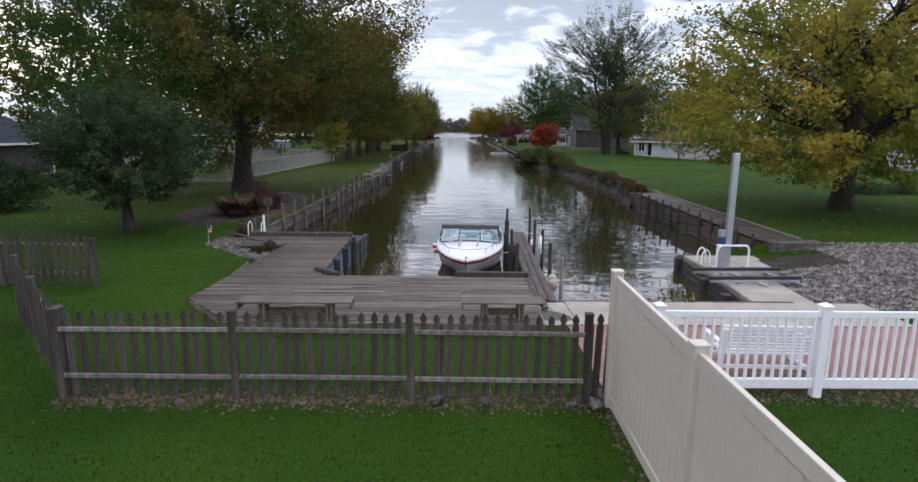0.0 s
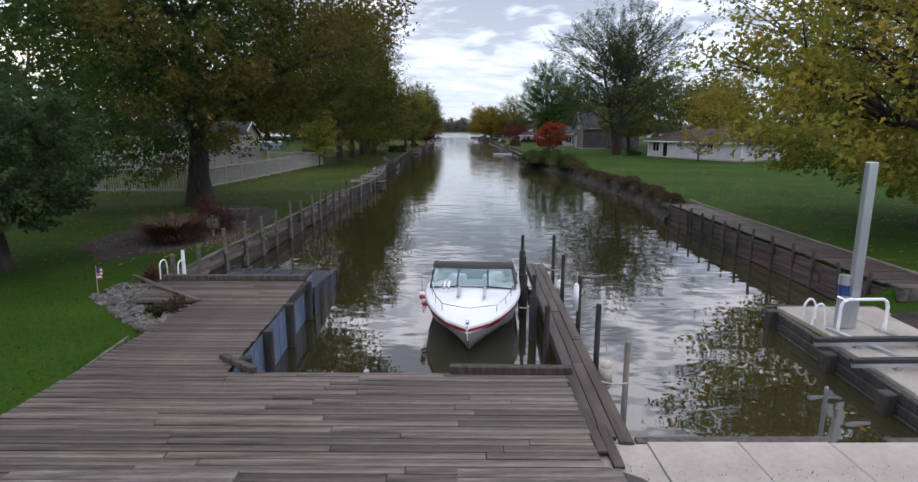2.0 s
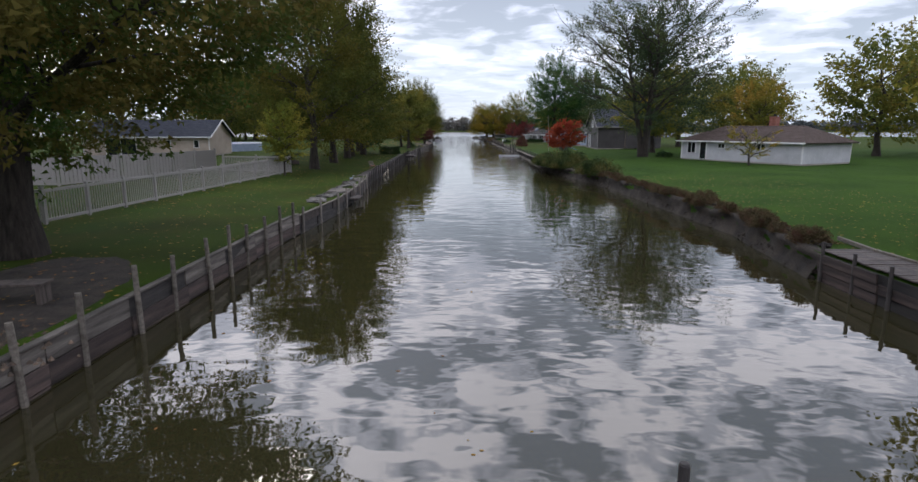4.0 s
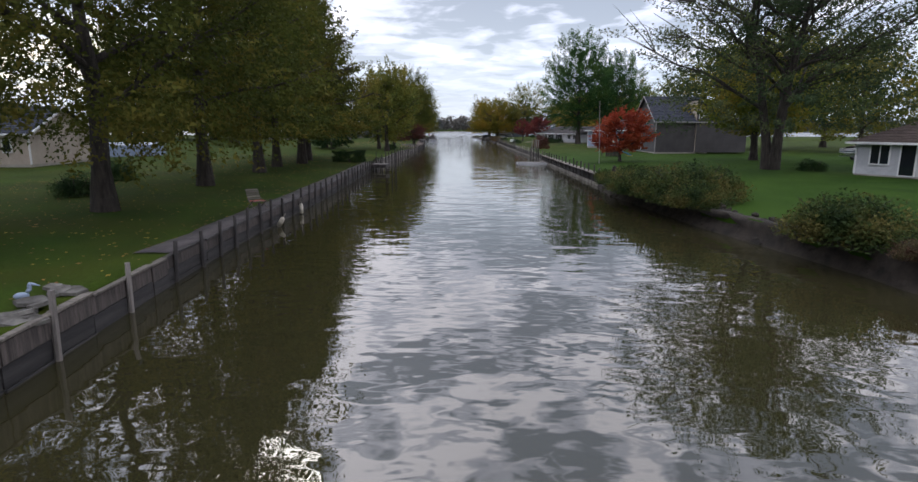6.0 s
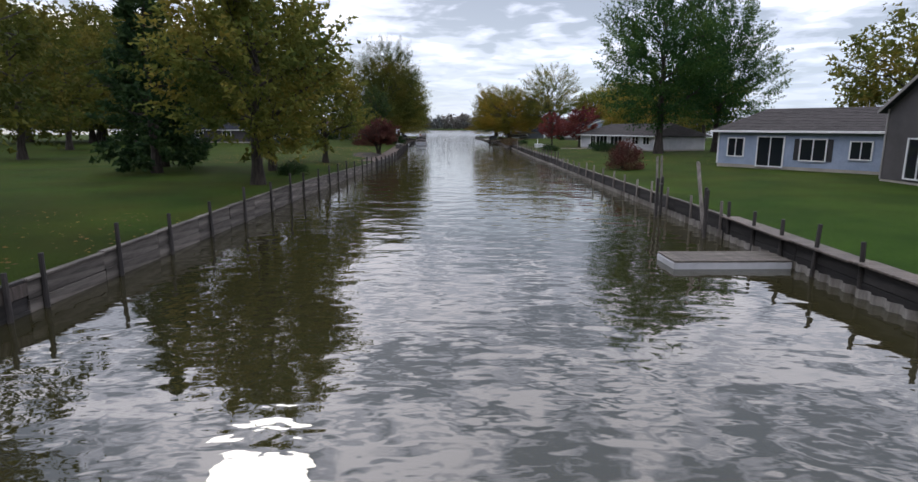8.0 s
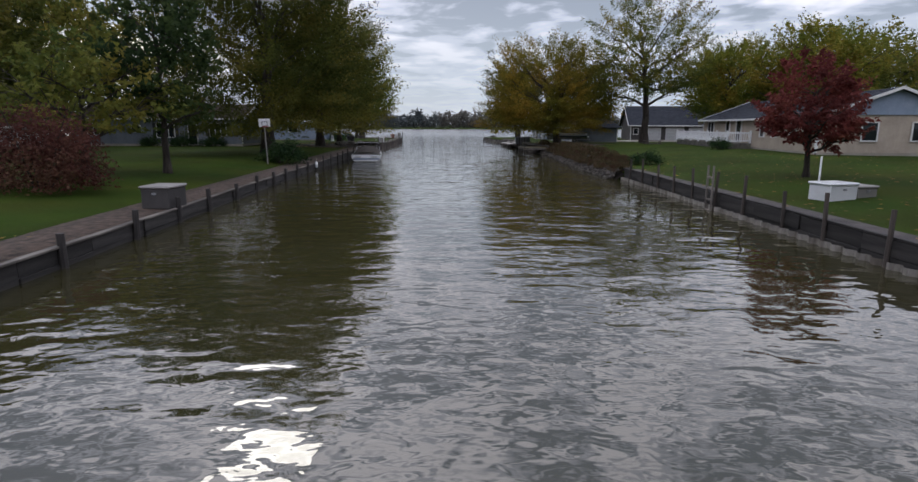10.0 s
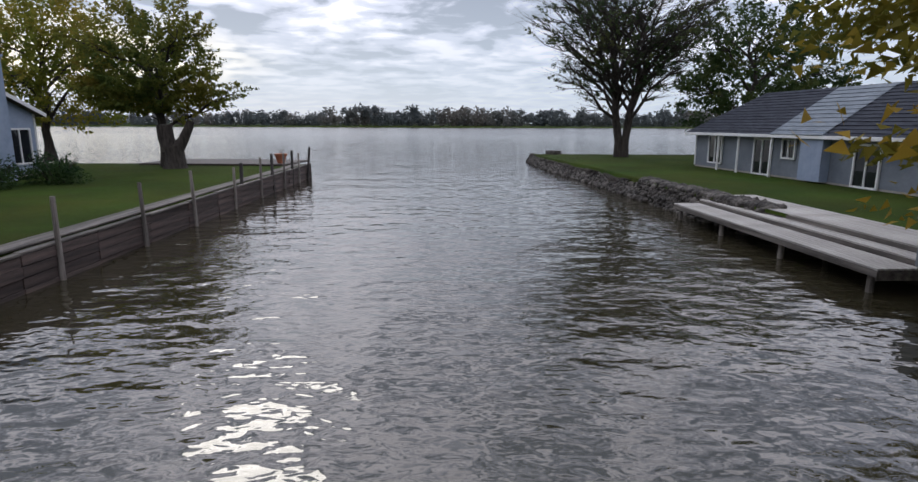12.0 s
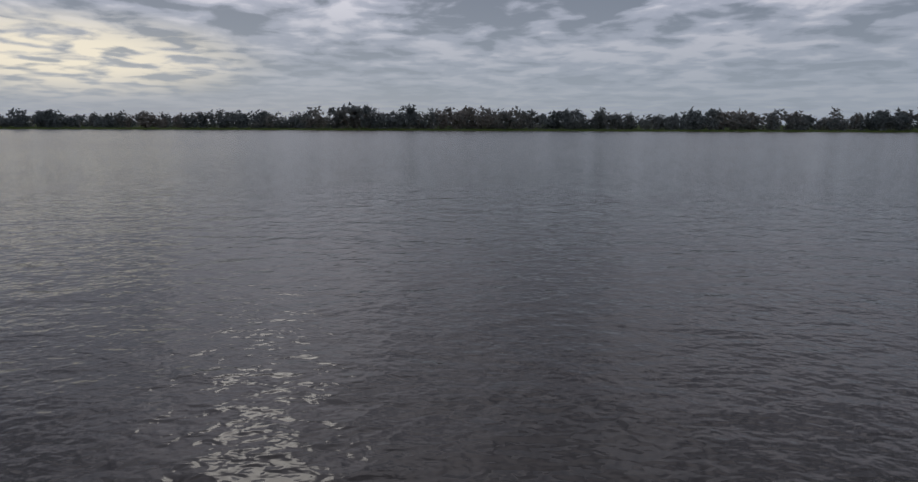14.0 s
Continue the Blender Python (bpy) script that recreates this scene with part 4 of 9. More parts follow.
    plant(make_tree(11.0, 5.4, "gold", "golden tree behind the pale blue house", 32, 0.3, 0.18, 320, 50, 0.18, "round", limbs=10, spread=0.15), -27.5, 268)
    # two trees out of view, added to darken the left lawn and deck
    again(wd, -28, 15, 30, 0.95, "unseen dark tree added to hold back skylight from the left"); again(wd, -22, 4, 210, 1.05, "unseen dark tree added to hold back skylight from the left")
    # an old trunk sawn off above its fork
    st = thing("tree_stump", "thick dark forked trunk sawn off on the point", "stump")
    V, F = [], []
    branch_tube(V, F, [np.array(p) for p in ((0, 0, -0.1), (0.02, 0, 0.25), (0.0, 0.03, 0.8), (-0.05, 0, 1.2))], [0.72, 0.55, 0.5, 0.52], 12)
    branch_tube(V, F, [np.array(p) for p in ((0.1, 0, 0.95), (0.5, 0.05, 1.5), (0.85, 0.1, 2.2), (0.98, 0.1, 2.5))], [0.36, 0.27, 0.22, 0.19], 10)
    branch_tube(V, F, [np.array(p) for p in ((-0.15, 0, 0.95), (-0.4, 0.05, 1.6), (-0.42, 0.0, 2.3))], [0.45, 0.42, 0.40], 12)
    branch_tube(V, F, [np.array(p) for p in ((-0.42, 0, 2.28), (-0.42, 0, 2.34))], [0.40, 0.02], 12)
    branch_tube(V, F, [np.array(p) for p in ((0.98, 0.1, 2.48), (0.99, 0.1, 2.52))], [0.19, 0.01], 10)
    from_arrays("trunk", np.array(V), np.array(F), M["bark"], st, True)
    plant(st, -15.7, 260.6)
    for x, y, h, r in ((8.95, 80.3, 0.85, 0.17), (9.5, 80.9, 0.75, 0.2), (9.25, 80.0, 0.5, 0.14)):
        sp = thing("tree_stump", "rotten brown stump standing on the eroded bank", "stump")
        V, F = [], []
        branch_tube(V, F, [np.array(p) for p in ((0, 0, -0.5), (0.02, 0, 0.1), (0.05, 0.02, h * 0.7), (0.02, 0.05, h))], [r * 1.5, r * 1.1, r, r * 0.7], 9)
        branch_tube(V, F, [np.array(p) for p in ((0.02, 0.05, h - 0.01), (0.06, 0.05, h + 0.08))], [r * 0.7, 0.01], 9)
        from_arrays("trunk", np.array(V), np.array(F), M["bark"], sp, True)
        plant(sp, x, y)
    # right bank
    plant(make_tree(11.0, 7.2, "gold", "large golden-green maple on the lawn", 35, 0.46, 0.17, 640, 80, 0.145, "dome", limbs=13, stems=2, spread=0.125), 18.2, 27.2)
    plant(make_tree(22.5, 8.8, "willow", "very tall sparse poplar with bare branch ends", 37, 0.34, 0.12, 760, 76, 0.14, "round", "bark", limbs=15, stems=3, spread=0.11, bare=0.14, shell=0.95, skirt=150), 22.4, 88.5)
    plant(make_tree(4.7, 2.4, "red", "small scarlet maple on the lawn", 39, 0.13, 0.17, 200, 56, 0.13, "dome", limbs=9, spread=0.16), 14.5, 99.3)
    plant(make_tree(3.4, 2.2, "orange", "small bare ornamental tree before the white house", 40, 0.1, 0.25, 70, 30, 0.12, "dome", limbs=8, spread=0.15, bare=0.4), 27.5, 72.5)
    ye = plant(make_tree(12, 5.4, "gold", "yellow-green maple behind the grey house", 42, 0.32, 0.14, 420, 50, 0.2, "round", limbs=12, spread=0.16), 28.0, 102.2)
    again(ye, 31.5, 229.5, 40, 0.95, "yellowing tree behind the cream house"); again(ye, 38.0, 224.5, 130, 1.05, "yellowing tree behind the cream house")
    gr = plant(make_tree(20, 6.2, "green", "tall full green maple on the lawn", 44, 0.42, 0.14, 620, 74, 0.17, "round", limbs=12, spread=0.15), 22.6, 158)
    again(gr, 31, 163, 120, 0.86)
    plant(make_tree(5.7, 2.35, "crimson", "red maple on the lawn before the white house", 46, 0.16, 0.22, 190, 52, 0.14, "dome", limbs=9, spread=0.16), 17.8, 177.6)
    plant(make_tree(5.0, 1.95, "crimson", "red maple before the cream house", 47, 0.12, 0.26, 170, 56, 0.12, "dome", limbs=9, spread=0.16), 15.3, 186.7)
    plant(make_tree(7.8, 4.6, "orange", "spreading orange tree over the white house", 48, 0.25, 0.25, 300, 60, 0.15, "dome", limbs=10, spread=0.14), 26.5, 181.5)
    big = plant(make_tree(16.0, 6.3, "olive", "tall yellow-green maple before the garages", 50, 0.42, 0.30, 460, 80, 0.13, "dome", limbs=13, spread=0.13, bare=0.1), 21.0, 227.0)
    plant(make_tree(10.8, 7.4, "amber", "broad orange-gold maple leaning over the water", 52, 0.42, 0.14, 820, 165, 0.105, "dome", limbs=14, spread=0.13, tilt=-1.75, skirt=110), 12.4, 232.6)
    plant(make_tree(13.8, 5.4, "willow", "nearly bare multi-stemmed tree on the point", 54, 0.3, 0.12, 170, 22, 0.16, "round", "bark", limbs=14, stems=4, spread=0.06, bare=0.52), 11.7, 273.6)
    plant(make_tree(12.5, 6.0, "dark", "dark green tree behind the lakeside house", 56, 0.4, 0.16, 330, 40, 0.25, "dome", limbs=11, spread=0.14), 23.5, 278)
    plant(make_tree(10, 3.6, "orange", "slender orange tree behind the white house", 63, 0.18, 0.2, 190, 50, 0.16, "round", limbs=10, spread=0.16), 36.5, 89)
    # woods behind the gardens
    yw = plant(make_tree(12, 5.4, "olive", "yellowing tree behind the houses", 64, 0.32, 0.14, 260, 30, 0.28, "round", limbs=8, spread=0.17), 44, 230)
    again(wd, -50, 184, 40, 1.25); again(wd, -44, 196, 130, 1.15); again(wd, -70, 208, 10, 1.3)
    again(big, 48, 262, 60, 1.05, "yellow-green tree behind the garages"); again(big, 42.5, 258, 200, 0.95, "yellow-green tree behind the garages")
    again(wd, 62, 244, 90, 0.85, "dark round tree behind the houses")
    for i, (x, y, s) in enumerate([(-52, 200, 1.05), (-44, 212, 0.95), (-60, 190, 1.1), (-66, 176, 1.0), (-50, 236, 1.0), (-47, 204, 1.0), (-56, 208, 1.1), (-36, 206, 0.75), (-64, 200, 1.15), (-42, 224, 0.9), (-58, 222, 1.1), (-72, 192, 1.1)]):
        again(yw if i % 3 == 0 else wd, x, y, 50 * i, s * (1.6 if i % 3 == 0 else 1.3), "tall autumn tree in the woods behind the gardens")
    for i, (x, y, s) in enumerate([(52, 236, 1.1), (47, 205, 1.15), (60, 262, 1.2), (42, 130, 1.2), (50, 120, 1.1), (58, 140, 1.3), (52, 90, 1.2), (60, 76, 1.1),
                                   (48, 60, 1.1), (58, 45, 1.0), (38, 142, 1.0), (66, 100, 1.3)]):
        again(yw, x, y, 70 * i, s, "yellowing tree behind the houses")
    for i, (x, y, s) in enumerate([(-36, 55, 1.0), (-42, 78, 0.95), (-46, 98, 1.0), (-40, 118, 0.9), (-36, 142, 0.85), (-44, 160, 0.9)]):
        again(wd, x, y, 60 * i, s * 1.05, "dark tree standing behind the gardens")


build_trees()


def make_bush(w, d, h, leaf, label, seed, clumps=90, per=40, size=0.09, category="bush", name="bush", squared=False):
    rng = np.random.default_rng(seed)
    b = thing(name, label, category)
    p = rng.uniform(-1, 1, (clumps * 3, 3))
    p[:, 2] = rng.uniform(0.05, 1, clumps * 3)
    if squared:
        m = np.max(np.abs(p[:, :2]), 1)
        p = p[(m > 0.55) | (p[:, 2] > 0.7)]
    else:
        q = np.sqrt(p[:, 0] ** 2 + p[:, 1] ** 2 + p[:, 2] ** 2)
        p = p[(q < 1.0) & (q > 0.45)]
    p = p[:clumps]
    if not squared:
        lob = rng.normal(0, 1, (7, 3)); lob /= np.linalg.norm(lob, axis=1)[:, None]
        amp = rng.uniform(-0.3, 0.42, 7)
        u = p / (np.linalg.norm(p, axis=1)[:, None] + 1e-9)
        p = p * (1 + (amp[None, :] * np.exp(-(1 - u @ lob.T) * 6)).sum(1))[:, None]
    p = p * np.array([w / 2, d / 2, h]) * (0.94 if squared else 1) * rng.uniform(0.85, 1.05, (len(p), 1))
    k = 0.11 if squared else 0.2
    v, f = leaves_at(p, np.full(len(p), k * (w + d) / 2 * (0.55 if squared else 0.8)), round(per * 1.3), size, rng, 0.1, 0.8)
    v[:, 2] = np.maximum(v[:, 2], 0.0)
    from_arrays("foliage", v, f, M[leaf], b)
    V, F = [], []
    for i in range(7):
        a = rng.uniform(0, 6.28)
        e = np.array([math.cos(a) * w * rng.uniform(0.25, 0.5), math.sin(a) * d * rng.uniform(0.25, 0.5), h * rng.uniform(0.7, 1.2)])
        branch_tube(V, F, [np.array([e[0] * 0.2, e[1] * 0.2, -0.05]), e * 0.6, e], [0.03, 0.02, 0.008], 5)
    tagged(from_arrays("stem", np.array(V), np.array(F), M["bark"], b, True), kind="stuff")
    return b


def build_bushes():
    plant(make_bush(3.0, 2.0, 1.1, "hedge", "dark clipped square hedge block on the lawn", 1, 330, 50, 0.055, "hedge", "hedge", True), -9.9, 99.5)
    b = plant(make_bush(4.2, 3.4, 1.4, "shrub", "dense wild shrub overhanging the bank", 2, 190, 52, 0.125), 9.9, 71.2)
    again(b, 9.3, 76.8, 100, 0.75)
    again(b, 10.6, 62.4, 200, 0.8, "wild shrub reddening on the bank")
    again(b, 9.4, 80.0, 40, 0.45)
    for i, (x, y, s) in enumerate([(8.7, 74.2, 0.7), (8.5, 78.6, 0.42), (9.0, 82.2, 0.36), (9.2, 69.4, 0.6), (8.6, 72.0, 0.42), (8.4, 75.6, 0.38)] ):
        again(b, x, y, 75 * i, s, "low shrub hanging over the water's edge")
    sm = plant(make_bush(2.6, 1.6, 0.9, "weeds", "dry reddish weeds on the eroded bank", 3, 90, 28, 0.11), 11.6, 44.5, 0, 0.6)
    rw = random.Random(17)
    for i in range(34):
        y = 34.5 + 26.5 * i / 34 + rw.uniform(-0.4, 0.4)
        again(sm, poly(RIGHT, y) + rw.uniform(0.05, 0.45), y, 50 * i, rw.uniform(0.26, 0.52))
    again(sm, 11.2, 80.5, 20, 0.8)
    for i, (x, y, s) in enumerate([(10.6, 201, 0.6), (10.8, 205, 0.7), (10.9, 209, 0.65), (11.2, 213, 0.7), (11.3, 217, 0.6), (10.5, 197.5, 0.5), (11.4, 221, 0.6), (10.2, 228, 0.6)] + [(poly(RIGHT, 195.5 + 1.9 * k) + (0.15, 0.7, 0.4)[k % 3], 195.5 + 1.9 * k, (0.42, 0.55, 0.48, 0.38)[k % 4]) for k in range(15)]):
        again(sm, x, y, 80 * i, s, "rust-coloured weeds above the stone bank")
    for i in range(34):
        y = 195 + 32 * i / 34 + rw.uniform(-0.3, 0.3)
        c = again(sm, poly(RIGHT, y) - rw.uniform(0.0, 0.25), y, 65 * i, rw.uniform(0.34, 0.6), "rust-coloured weeds hanging over the stone bank")
        c.location.z = -0.42
    plant(make_bush(4.6, 4.0, 2.6, "wine", "broad dark red shrub on the lawn", 4, 190, 46, 0.11), -13.4, 181.5)
    rd = plant(make_bush(2.7, 2.4, 2.0, "wine", "round dark red shrub by the lifts", 5, 120, 40, 0.1), 12.3, 134.3)
    gs = plant(make_bush(2.0, 1.6, 0.9, "hedge", "low dark evergreen shrub", 6, 90, 28, 0.085), 11.9, 166)
    for i, (x, y, s) in enumerate([(17.6, 161.7, 1.2), (18.4, 169.5, 1.0), (19.6, 168.0, 1.0), (20.6, 167, 1.0), (-10.9, 199.9, 1.6), (-24, 220.5, 1.2), (-27, 220.5, 1.3), (-30.5, 221, 1.2),
                                   (-17.6, 250.4, 1.2), (-16.6, 252.6, 1.2), (-17.2, 247.5, 1.1), (20.0, 205.6, 0.9), (-27.5, 187, 1.3), (-31, 187, 1.2), (11.6, 196.5, 0.9), (15.4, 260.2, 0.8),
                                   (-9.5, 128, 0.9), (-16.5, 71.5, 1.0), (-19, 79, 1.2), (24.5, 87.0, 0.9), (-20, 24, 2.0), (-23, 29, 2.2)]):
        again(gs, x, y, 37 * i, s)
    fl = plant(make_bush(3.4, 1.6, 0.6, "apple", "silvery flower bed plants on the lawn", 7, 90, 36, 0.08), 24.5, 34.5)
    again(fl, 27.5, 35.2, 30, 1.0)
    # tall ornamental grass in its bed on the left bank
    g = thing("ornamental_grass", "brown dried ornamental grass clump beside the dock", "grass")
    rng = np.random.default_rng(9)
    n = 1500
    a, q = rng.uniform(0, 6.28, n), rng.uniform(0, 1, n)
    p0 = np.stack([np.cos(a) * q * 0.35, np.sin(a) * q * 0.35, np.zeros(n)], 1)
    ln = rng.uniform(0.4, 0.85, n)
    e = p0 + np.stack([np.cos(a) * ln * 0.95, np.sin(a) * ln * 0.95, ln * rng.uniform(0.15, 0.9, n)], 1)
    sd = np.stack([-np.sin(a), np.cos(a), np.zeros(n)], 1) * 0.012
    m = (p0 + e) / 2 + np.array([0, 0, 0.13])
    v = np.stack([p0 - sd, p0 + sd, m + sd, m - sd, e], 1)
    f4 = (np.arange(n)[:, None] * 5 + np.array([0, 1, 2, 3])[None, :])
    from_arrays("blades", v.reshape(-1, 3), np.concatenate([f4, np.arange(n)[:, None] * 5 + np.array([3, 2, 4, 4])[None, :]]), M["straw"], g)
    plant(g, -9.0, 23.6, 0, 1.35)
    plant(make_bush(1.6, 1.5, 1.1, "wine", "dark red barberry shrub in the shoreline bed", 10, 70, 40, 0.07), -8.6, 25.4)


build_bushes()


def far_woods(name, y0, y1, x0, x1, n, h0, h1, seed, label, per=46):
    """A distant belt of trees as one object: ragged crowns of leaf cards standing side by side."""
    rng = np.random.default_rng(seed)
    vs, fs, base = [], [], 0
    for i in range(n):
        x, y = x0 + (x1 - x0) * (i + rng.uniform(-0.6, 0.6)) / n, rng.uniform(y0, y1)
        big = 0.62 + 0.5 * noise.noise((x * 0.006, 7.1 + seed, 0)) + 0.25 * noise.noise((x * 0.03, 2.2, 1))
        h = (h0 + (h1 - h0) * min(1, max(0, big))) * rng.uniform(0.6, 1.25) * (0.85 if x < -150 - 40 * math.sin(seed) else 1.0)
        r = h * rng.uniform(0.3, 0.5)
        d = rng.normal(0, 1, (16, 3)); d /= np.linalg.norm(d, axis=1)[:, None]
        c = np.array([x, y, h * 0.45]) + d * np.array([r, r * 0.6, h * 0.45]) * rng.uniform(0.6, 1, (16, 1))
        v, f = leaves_at(c, np.full(16, r * 0.42), per, h * 0.17, rng, 0.0, 1.0)
        vs.append(v); fs.append(f + base); base += len(v)
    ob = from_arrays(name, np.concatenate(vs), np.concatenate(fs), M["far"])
    tagged(ob, label, "woods", kind="stuff")


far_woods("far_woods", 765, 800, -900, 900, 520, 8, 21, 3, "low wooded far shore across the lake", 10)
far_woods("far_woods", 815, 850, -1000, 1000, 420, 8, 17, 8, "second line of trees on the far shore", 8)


# ---- the head of the canal: fences ----


def picket_mesh(h, w, t, name, material):
    """A picket with a spade-shaped (gothic) head."""
    s = [(-0.5, 0), (0.5, 0), (0.5, h - 0.17), (0.30, h - 0.145), (0.52, h - 0.10), (0.40, h - 0.05), (0.0, h), (-0.40, h - 0.05), (-0.52, h - 0.10), (-0.30, h - 0.145), (-0.5, h - 0.17)]
    bm = bmesh.new()
    f = [bm.verts.new((x * w, -t / 2, z)) for x, z in s]
    b = [bm.verts.new((x * w, t / 2, z)) for x, z in s]
    bm.faces.new(f); bm.faces.new(list(reversed(b)))
    for i in range(len(s)):
        j = (i + 1) % len(s)
        bm.faces.new((f[j], f[i], b[i], b[j]))
    bmesh.ops.recalc_face_normals(bm, faces=bm.faces)
    me = bpy.data.meshes.new(name)
    bm.to_mesh(me); bm.free()
    me.materials.append(material)
    return me


PICKET = picket_mesh(1.14, 0.088, 0.02, "picket", M["picket"])


def picket_fence(a, b, spans, label, post_h=1.22, z0=0.08):
    """A run of picket fence from a to b, with square posts, two rails and spade-topped pickets."""
    a, b = Vector((*a, 0)), Vector((*b, 0))
    d = b - a
    ang = math.degrees(math.atan2(d.y, d.x))
    f = thing("picket_fence", label, "fence", pose(a.x, a.y, 0, 0, 0, ang), group="picket fence round the garden")
    step = d.length / spans
    rng = random.Random(spans)
    for i in range(spans + 1):
        bm = bmesh.new()
        box(bm, (0, 0, post_h / 2 - 0.05), (0.10, 0.10, post_h + 0.1), 0, 0.008)
        box(bm, (0, 0, post_h + 0.012), (0.115, 0.115, 0.02), 0, 0.006)
        ob = part("post", bm, M["picket"], f)
        ob.matrix_basis = pose(step * i, -0.02, 0, rng.uniform(-1, 1), rng.uniform(-1.2, 1.2), 0)
        if i == spans:
            break
        for z in (0.33, 0.97):
            bm = bmesh.new()
            box(bm, (0, 0, 0), (step - 0.10, 0.04, 0.06), 0, 0.006)
            ob = part("rail", bm, M["post"], f)
            ob.matrix_basis = pose(step * (i + 0.5), -0.035, z + rng.uniform(-0.012, 0.012), 0, rng.uniform(-0.4, 0.4), 0)
        n = round(step / 0.165)
        for k in range(1, n):
            piece("picket", PICKET, f, pose(step * i + step * k / n, 0.0, z0 + rng.uniform(-0.02, 0.015), rng.uniform(-0.8, 0.8), rng.uniform(-1.3, 1.3), 0))
    return f


def build_fences():
    f = picket_fence((-5.22, 7.18), (1.72, 7.14), 3, "weathered grey wooden picket fence with spade-topped pickets along the lawn")
    # the gate's stout extra post and the last pickets
    for x in (4.98, 6.95):
        bm = bmesh.new()
        box(bm, (0, 0, 0.52), (0.12 if x < 6 else 0.1, 0.1, 1.08), 0, 0.008)
        ob = part("post", bm, M["picket"], f)
        ob.matrix_basis = pose(x, 0.05, 0, 0, 0.6, 0)
    for x in (7.06, 7.2):
        piece("picket", PICKET, f, pose(x, 0.0, 0.1, 0, 1.5, 0))
    picket_fence((-5.24, 7.22), (-8.1, 10.25), 2, "weathered picket fence running back across the lawn")
    picket_fence((-8.1, 12.55), (-14.5, 12.7), 3, "old grey picket fence at the back of the lawn", 1.1)
    # tan privacy fence
    x0, ys = 2.02, [7.05, 4.55, 2.05, -0.45]
    v = thing("privacy_fence", "tall smooth tan vinyl privacy fence with flat capped posts", "fence", pose(x0, 7.05, 0, 0, 0, 0))
    for i, y in enumerate(ys):
        bm = bmesh.new()
        box(bm, (0, 0, 0.86), (0.127, 0.127, 1.9), 0, 0.006)
        ob = part("post", bm, M["vinyl_tan"], v); ob.matrix_basis = pose(0, y - 7.05, 0)
        bm = bmesh.new()
        box(bm, (0, 0, 0), (0.145, 0.145, 0.03), 0, 0.008)
        ob2 = part("post_cap", bm, M["vinyl_tan"], ob); ob2.matrix_basis = pose(0, 0, 1.825)
        if i == len(ys) - 1:
            break
        L = 2.5 - 0.127
        for z, h in ((1.70, 0.14), (0.10, 0.14)):
            bm = bmesh.new(); box(bm, (0, 0, 0), (0.05, L, h), 0, 0.005)
            ob = part("rail", bm, M["vinyl_tan"], v); ob.matrix_basis = pose(0, y - 7.05 - 1.25, z)
        me = box_mesh("board", (0.026, L / 16 - 0.008, 1.46), M["vinyl_tan"], 0.004)
        for k in range(16):
            piece("board", me, v, pose(0.0, y - 7.05 - 0.0635 - L * (k + 0.5) / 16, 0.9))
        bm = bmesh.new(); box(bm, (0, 0, 0), (0.018, L, 1.46))
        ob = part("backing", bm, M["vinyl_tan"], v); ob.matrix_basis = pose(0, y - 7.05 - 1.25, 0.9)
    # white rail fence
    w = thing("rail_fence", "white vinyl rail fence with slender upright pickets", "fence", pose(2.70, 7.36, 0, 0, 0, 0.4))
    pk = box_mesh("picket", (0.038, 0.038, 0.9), M["vinyl_white"], 0.004)
    for i in range(4):
        x = 2.22 * i
        bm = bmesh.new(); box(bm, (0, 0, 0.6), (0.12, 0.12, 1.36), 0, 0.005)
        ob = part("post", bm, M["vinyl_white"], w); ob.matrix_basis = pose(x, 0, 0)
        bm = bmesh.new(); box(bm, (0, 0, 0), (0.145, 0.145, 0.025), 0, 0.006)
        bmesh.ops.create_cone(bm, cap_ends=True, segments=4, radius1=0.095, radius2=0.01, depth=0.04, matrix=pose(0, 0, 0.03, 0, 0, 45))
        c = part("post_cap", bm, M["vinyl_white"], ob); c.matrix_basis = pose(0, 0, 1.29)
        if i == 3:
            break
        for z, h in ((1.17, 0.09), (0.19, 0.14)):
            bm = bmesh.new(); box(bm, (0, 0, 0), (2.1, 0.05, h), 0, 0.006)
            ob = part("rail", bm, M["vinyl_white"], w); ob.matrix_basis = pose(x + 1.11, 0, z)
        for k in range(1, 18):
            piece("picket", pk, w, pose(x + 2.22 * k / 18, 0, 0.68))


build_fences()

# ---- timber deck, benches, pier ----


def deck_bounds(y):
    if y < 11.35:
        left = -4.1 - (y - 9.9) / 1.45 * 1.4
    elif y < 14.8:
        left = -5.5 + (y - 11.35) / 3.45 * 0.22
    elif y < 16.85:
        left = -5.28 + (y - 14.8) * 0.04
    else:
        left = -6.45 - (y - 16.85) * 0.2
    right = 1.60 if y < 13.35 else -3.22 - (y - 13.35) * 0.045
    return left, right


